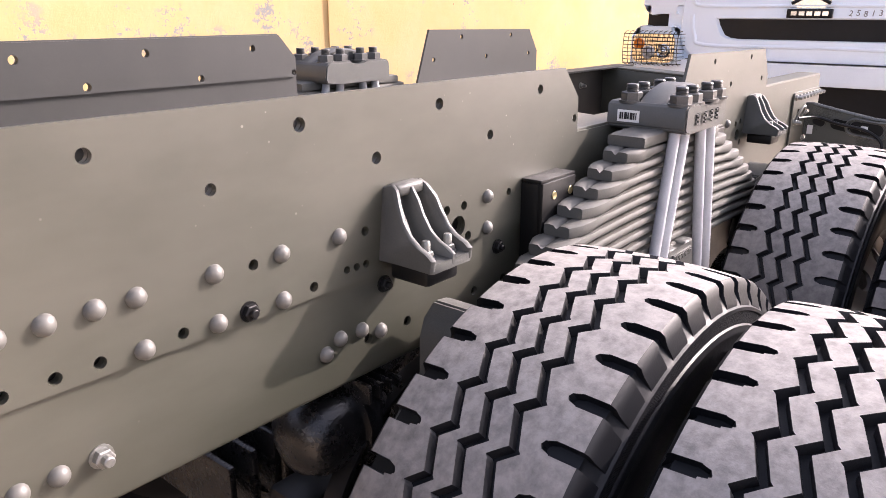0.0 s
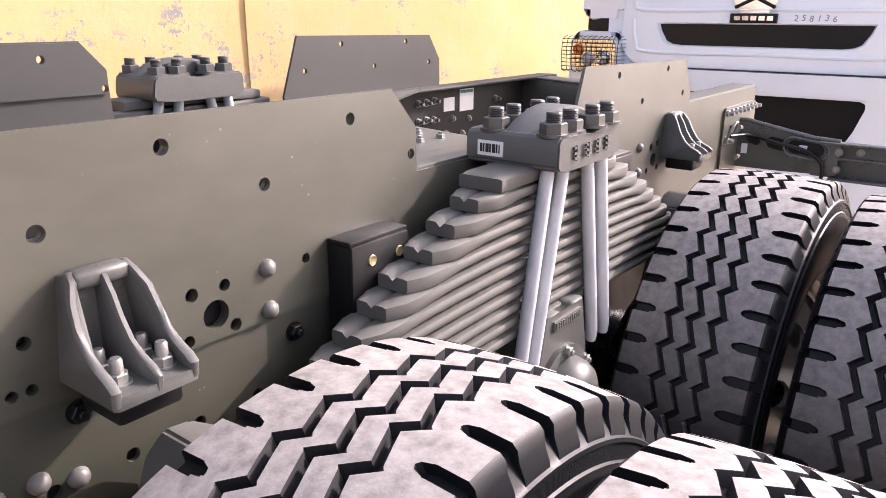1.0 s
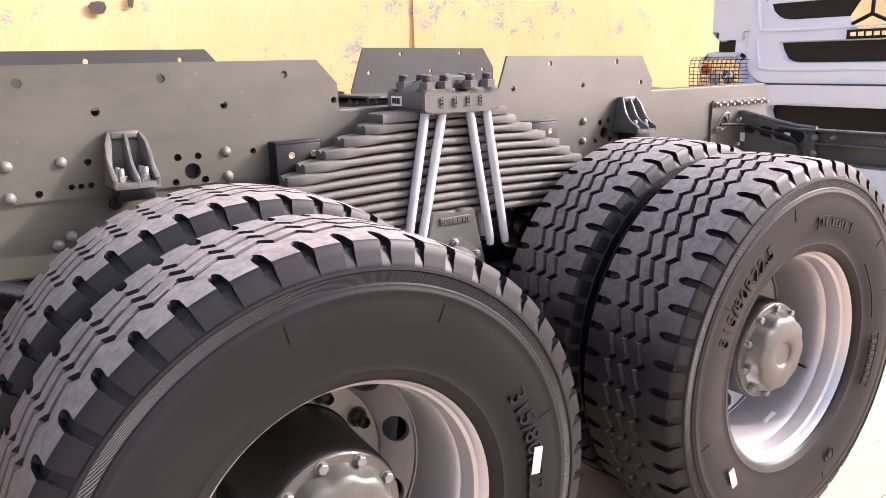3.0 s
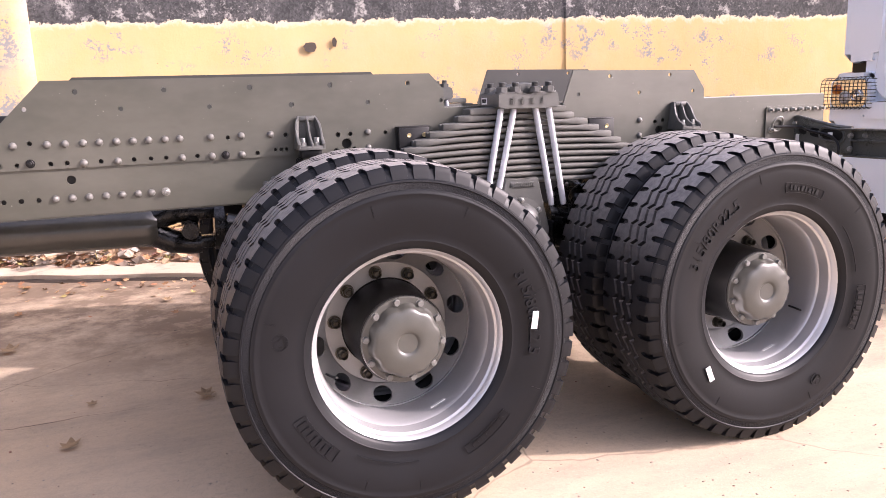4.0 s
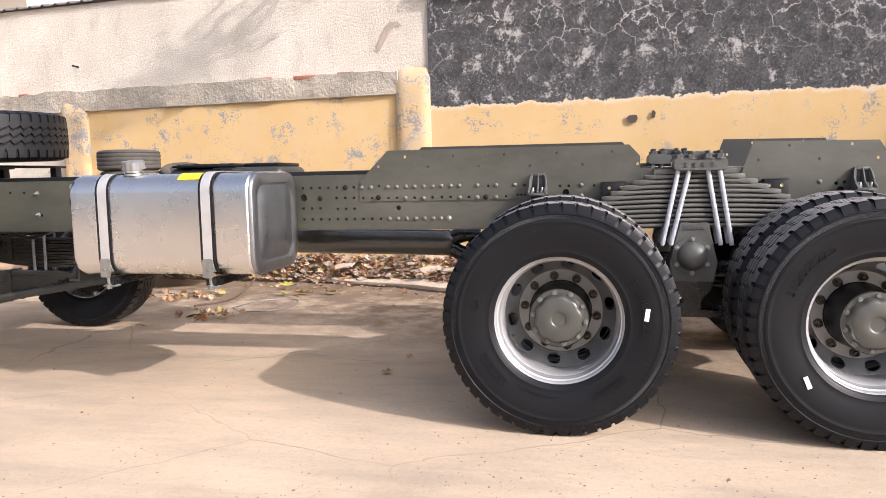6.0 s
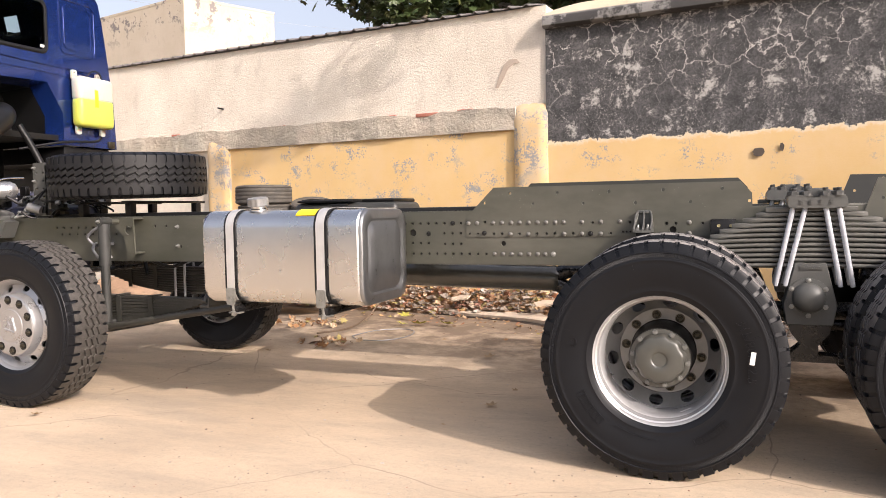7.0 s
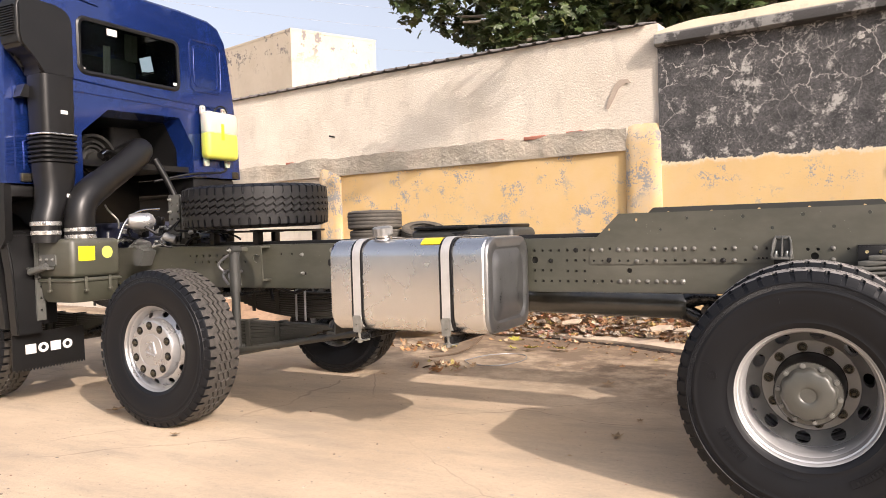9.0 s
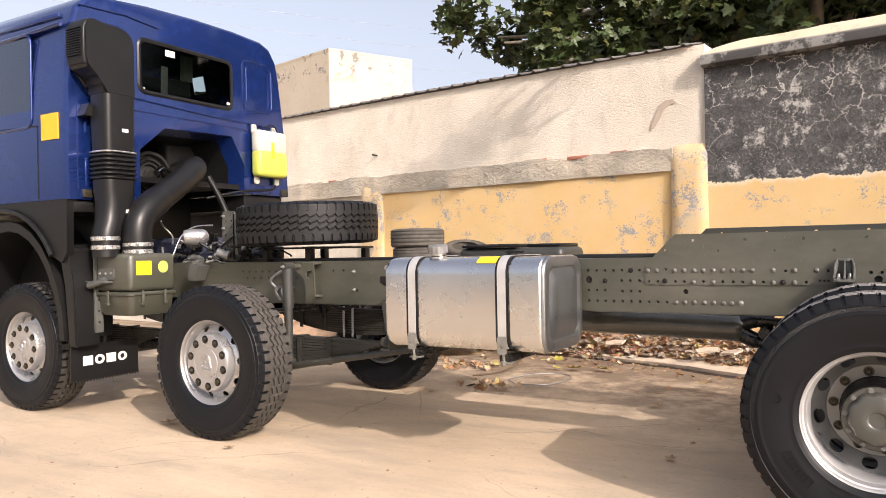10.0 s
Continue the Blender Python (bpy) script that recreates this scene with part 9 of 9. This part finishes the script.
# bent wire loop lying by the kerb
bm = bmesh.new()
loop = curve_pts([(-3.17, 1.90, 0.010), (-3.05, 2.18, 0.022), (-2.85, 2.38, 0.014), (-2.68, 2.30, 0.012), (-2.62, 2.02, 0.012), (-2.74, 1.76, 0.010), (-3.0, 1.72, 0.010), (-3.17, 1.90, 0.010)], 5)
add_tube(bm, loop, 0.0055, 6, caps=False)
solid("wire_loop", bm, M_HOSE, "bent pale wire loop lying on the ground", "wire", 60, m=pose(0, 0, GZ))
# flat pale board pieces in the litter
for i, (x, y, a) in enumerate(((-1.55, 3.25, 20), (-1.30, 3.18, -30), (-2.6, 3.5, 10))):
    bm = bmesh.new()
    add_plate(bm, [(-0.10, -0.05), (0.09, -0.07), (0.12, 0.03), (0.0, 0.08), (-0.11, 0.05)], 0.0, 0.015, axis="z")
    ob = solid("broken_slab", bm, M_KERB, "pale broken piece of concrete in the leaves", "rubble", 30, m=pose(x, y, 0.17, 12, -8, a), group="broken slabs")

# ---------------------------------------------------------------- old car tyres stacked by the wall
bm = bmesh.new()
prof = [(0.085, 0.185), (0.095, 0.22), (0.098, 0.25), (0.088, 0.285), (0.075, 0.297)] + [(0.075 - 0.15 * i / 12, 0.300 - (0.006 if i % 3 == 1 else 0)) for i in range(13)] + [(-0.075, 0.297), (-0.088, 0.285), (-0.098, 0.25), (-0.095, 0.22), (-0.085, 0.185), (-0.07, 0.21), (0.07, 0.21)]
add_rev(bm, prof, 48, close=True)
OLD = finish("old_tyre", bm, surface("old_dusty_tyre", (0.075, 0.069, 0.060), (0.040, 0.037, 0.033), 0.8, 0.08, big=6, fine=120, bump=0.3, depth=0.002, dust=0.35, dust_colour=(0.24, 0.20, 0.155)), 30)
ys = 3.20
BIG = Matrix.Diagonal((1.14, 1.20, 1.14, 1))
for k in range(6):
    o = new("old_tyre", OLD)
    o.matrix_world = pose(-5.02 + 0.012 * math.sin(k * 2.2), ys + 0.01 * math.cos(k * 3), 0.255 + 0.233 * k, 90, 0, 25 * k) @ BIG
    tagged(o, "worn dusty car tyre lying in a stack", "tyre", "stacked old tyres")
for k in range(5):
    o = new("old_tyre", OLD)
    o.matrix_world = pose(-4.36 + 0.010 * math.sin(k * 1.7), ys + 0.02, 0.245 + 0.19 * k, 90, 0, 40 * k)
    tagged(o, "worn dusty car tyre lying in a stack", "tyre", "stacked old tyres")
o = new("old_tyre", OLD)
o.matrix_world = pose(-4.40, ys + 0.10, 1.235, 108, 6, 18) @ Matrix.Diagonal((0.9, 0.9, 0.9, 1))
tagged(o, "worn dusty car tyre leaning on a stack", "tyre", "stacked old tyres")

# ---------------------------------------------------------------- plane tree behind the wall
M_BARK = plaster("mottled_bark", (0.20, 0.17, 0.13), (0.28, 0.25, 0.20), (0.09, 0.075, 0.06), 12, 0.02)
M_LEAVES = litter_material("tree_leaves", [(0.030, 0.058, 0.014), (0.042, 0.080, 0.020), (0.022, 0.042, 0.011), (0.055, 0.090, 0.022), (0.034, 0.064, 0.016), (0.075, 0.088, 0.022)])
M_LEAVES.node_tree.nodes["Principled BSDF"].inputs["Roughness"].default_value = 0.5
M_LEAVES.node_tree.nodes["Principled BSDF"].inputs["Transmission Weight"].default_value = 0.0
tree = thing("plane_tree", "broad leafy green tree behind the wall", "tree", pose(-0.85, 8.3, 0))
bm = bmesh.new()
add_tube(bm, [(0, 0, -0.1), (0.05, 0, 1.2), (-0.03, 0.05, 2.6), (0.05, 0.02, 4.0), (0.02, 0, 5.2), (0.1, 0.1, 7.0)], [0.34, 0.28, 0.25, 0.22, 0.16, 0.05], 16)
part("trunk", bm, M_BARK, tree, "mottled grey-brown trunk", 60)
rt = random.Random(5)
clumps = []
limbs = [(-4.9, -1.2, 5.0), (-4.5, -1.8, 4.7), (-4.1, -1.4, 4.3), (-3.6, -1.9, 4.2), (-3.4, -1.0, 5.0), (-2.6, -1.6, 4.2), (-2.2, -1.2, 5.0), (-1.5, -1.7, 4.3), (-1.0, -1.8, 5.2), (-0.3, -1.4, 4.6), (0.4, -1.5, 5.5), (1.8, -1.0, 5.6), (3.4, -0.6, 6.0), (-3.8, 0.8, 6.4), (-1.6, 0.6, 7.0), (1.2, 0.8, 7.2), (0.55, -6.8, 5.3), (-4.9, 0.0, 6.2), (4.8, 0.4, 6.6), (1.5, -3.2, 5.2), (-4.7, -0.6, 5.6), (0.9, -1.6, 4.5), (1.7, -1.4, 4.7), (-0.6, -1.9, 4.1), (2.6, -1.5, 4.9), (-1.9, -0.8, 4.4), (-3.0, -0.4, 4.6), (0.2, -0.4, 4.9)]
for i, (x, y, z) in enumerate(limbs):
    bm = bmesh.new()
    base = Vector((0.02, 0, 3.2 + 0.12 * (i % 6)))
    end = Vector((x, y, z))
    mid = base.lerp(end, 0.5) + Vector((0, 0, 0.55))
    pts = curve_pts([base, mid, end], 5)
    add_tube(bm, pts, [0.13 - 0.11 * k / (len(pts) - 1) for k in range(len(pts))], 8)
    part("limb", bm, M_BARK, tree, "", 60)
    # the long limb over the yard is unseen, added for its shadow; no clumps
    if y < -6:
        continue
    for k in range(5):
        f = 1.0 - 0.16 * k
        q = pts[int(f * (len(pts) - 1))]
        clumps.append((q + Vector((rt.gauss(0, 0.35), rt.gauss(0, 0.35), rt.gauss(0.1, 0.22))), rt.uniform(0.42, 0.66)))
verts, faces = [], []
for c, r in clumps:
    for k in range(int(230 * r / 0.6)):
        d = Vector((rt.gauss(0, 1), rt.gauss(0, 1), rt.gauss(0, 0.75))).normalized() * r * rt.random() ** 0.45
        n_ = Euler((rt.gauss(0.25, 0.55), rt.gauss(0, 0.55), rt.uniform(0, 6.3))).to_matrix()
        add_leaf(verts, faces, c + d, rt.uniform(0.12, 0.22), n_, rt.uniform(-0.6, -0.1))
# sparse unseen spray along the long limb, added to shade the white wall
for k in range(620):
    f = rt.random()
    c = Vector((1.45, -6.95, 5.9)).lerp(Vector((-0.45, -6.6, 4.9)), f) + Vector((rt.gauss(0, 0.36), rt.gauss(0, 0.3), rt.gauss(0, 0.09)))
    add_leaf(verts, faces, c, rt.uniform(0.06, 0.10), Euler((rt.gauss(0.25, 0.55), rt.gauss(0, 0.55), rt.uniform(0, 6.3))).to_matrix(), rt.uniform(-0.6, -0.1))
crown = new("crown", leaf_cloud("crown", verts, faces, M_LEAVES))
crown.parent = tree
tagged(crown, "dense crown of broad lobed green leaves", kind="stuff")
# nail and rust stain on the white wall
bm = bmesh.new()
add_cyl(bm, (-6.42, 0.05, 2.675), (-6.42, -0.07, 2.68), 0.012, n=8)
solid("iron_stub", bm, M_BLACKMETAL, "short iron stub in the white wall", "stub", m=WALL)


def daub(name, outline, mt, label, y):
    """A thin splash on the wall face."""
    bm = bmesh.new()
    add_plate(bm, outline, y - 0.004, y)
    solid(name, bm, mt, label, "stain", 0, m=WALL)


def blob(cx, cz, rx, rz, seed, n=26):
    return [(cx + rx * k * math.cos(t), cz + rz * k * math.sin(t)) for t, k in ((2 * math.pi * i / n, 1 + 0.28 * noise.noise((math.cos(6.28 * i / n) * 2, math.sin(6.28 * i / n) * 2, seed))) for i in range(n))]


M_STAIN = plaster("soot_stain", (0.075, 0.060, 0.050), (0.11, 0.09, 0.075), (0.05, 0.04, 0.035), 60, 0.004)
M_RUST = plaster("brown_plaster_scar", (0.42, 0.34, 0.27), (0.55, 0.47, 0.39), (0.28, 0.21, 0.165), 60, 0.006)
daub("wall_stain", blob(0.58, 1.715, 0.055, 0.042, 1.0), M_STAIN, "sooty round spot on the yellow wall", -0.012)
daub("wall_stain", blob(0.79, 1.755, 0.020, 0.040, 2.0), M_STAIN, "small sooty spot on the yellow wall", -0.012)
streak = [(-2.24, 2.60), (-2.20, 2.59), (-2.13, 2.70), (-2.08, 2.80), (-2.00, 2.855), (-1.93, 2.85), (-1.97, 2.90), (-2.06, 2.905), (-2.13, 2.85), (-2.18, 2.75)]
daub("wall_scar", streak, M_RUST, "brown diagonal scar in the white plaster", 0.024)
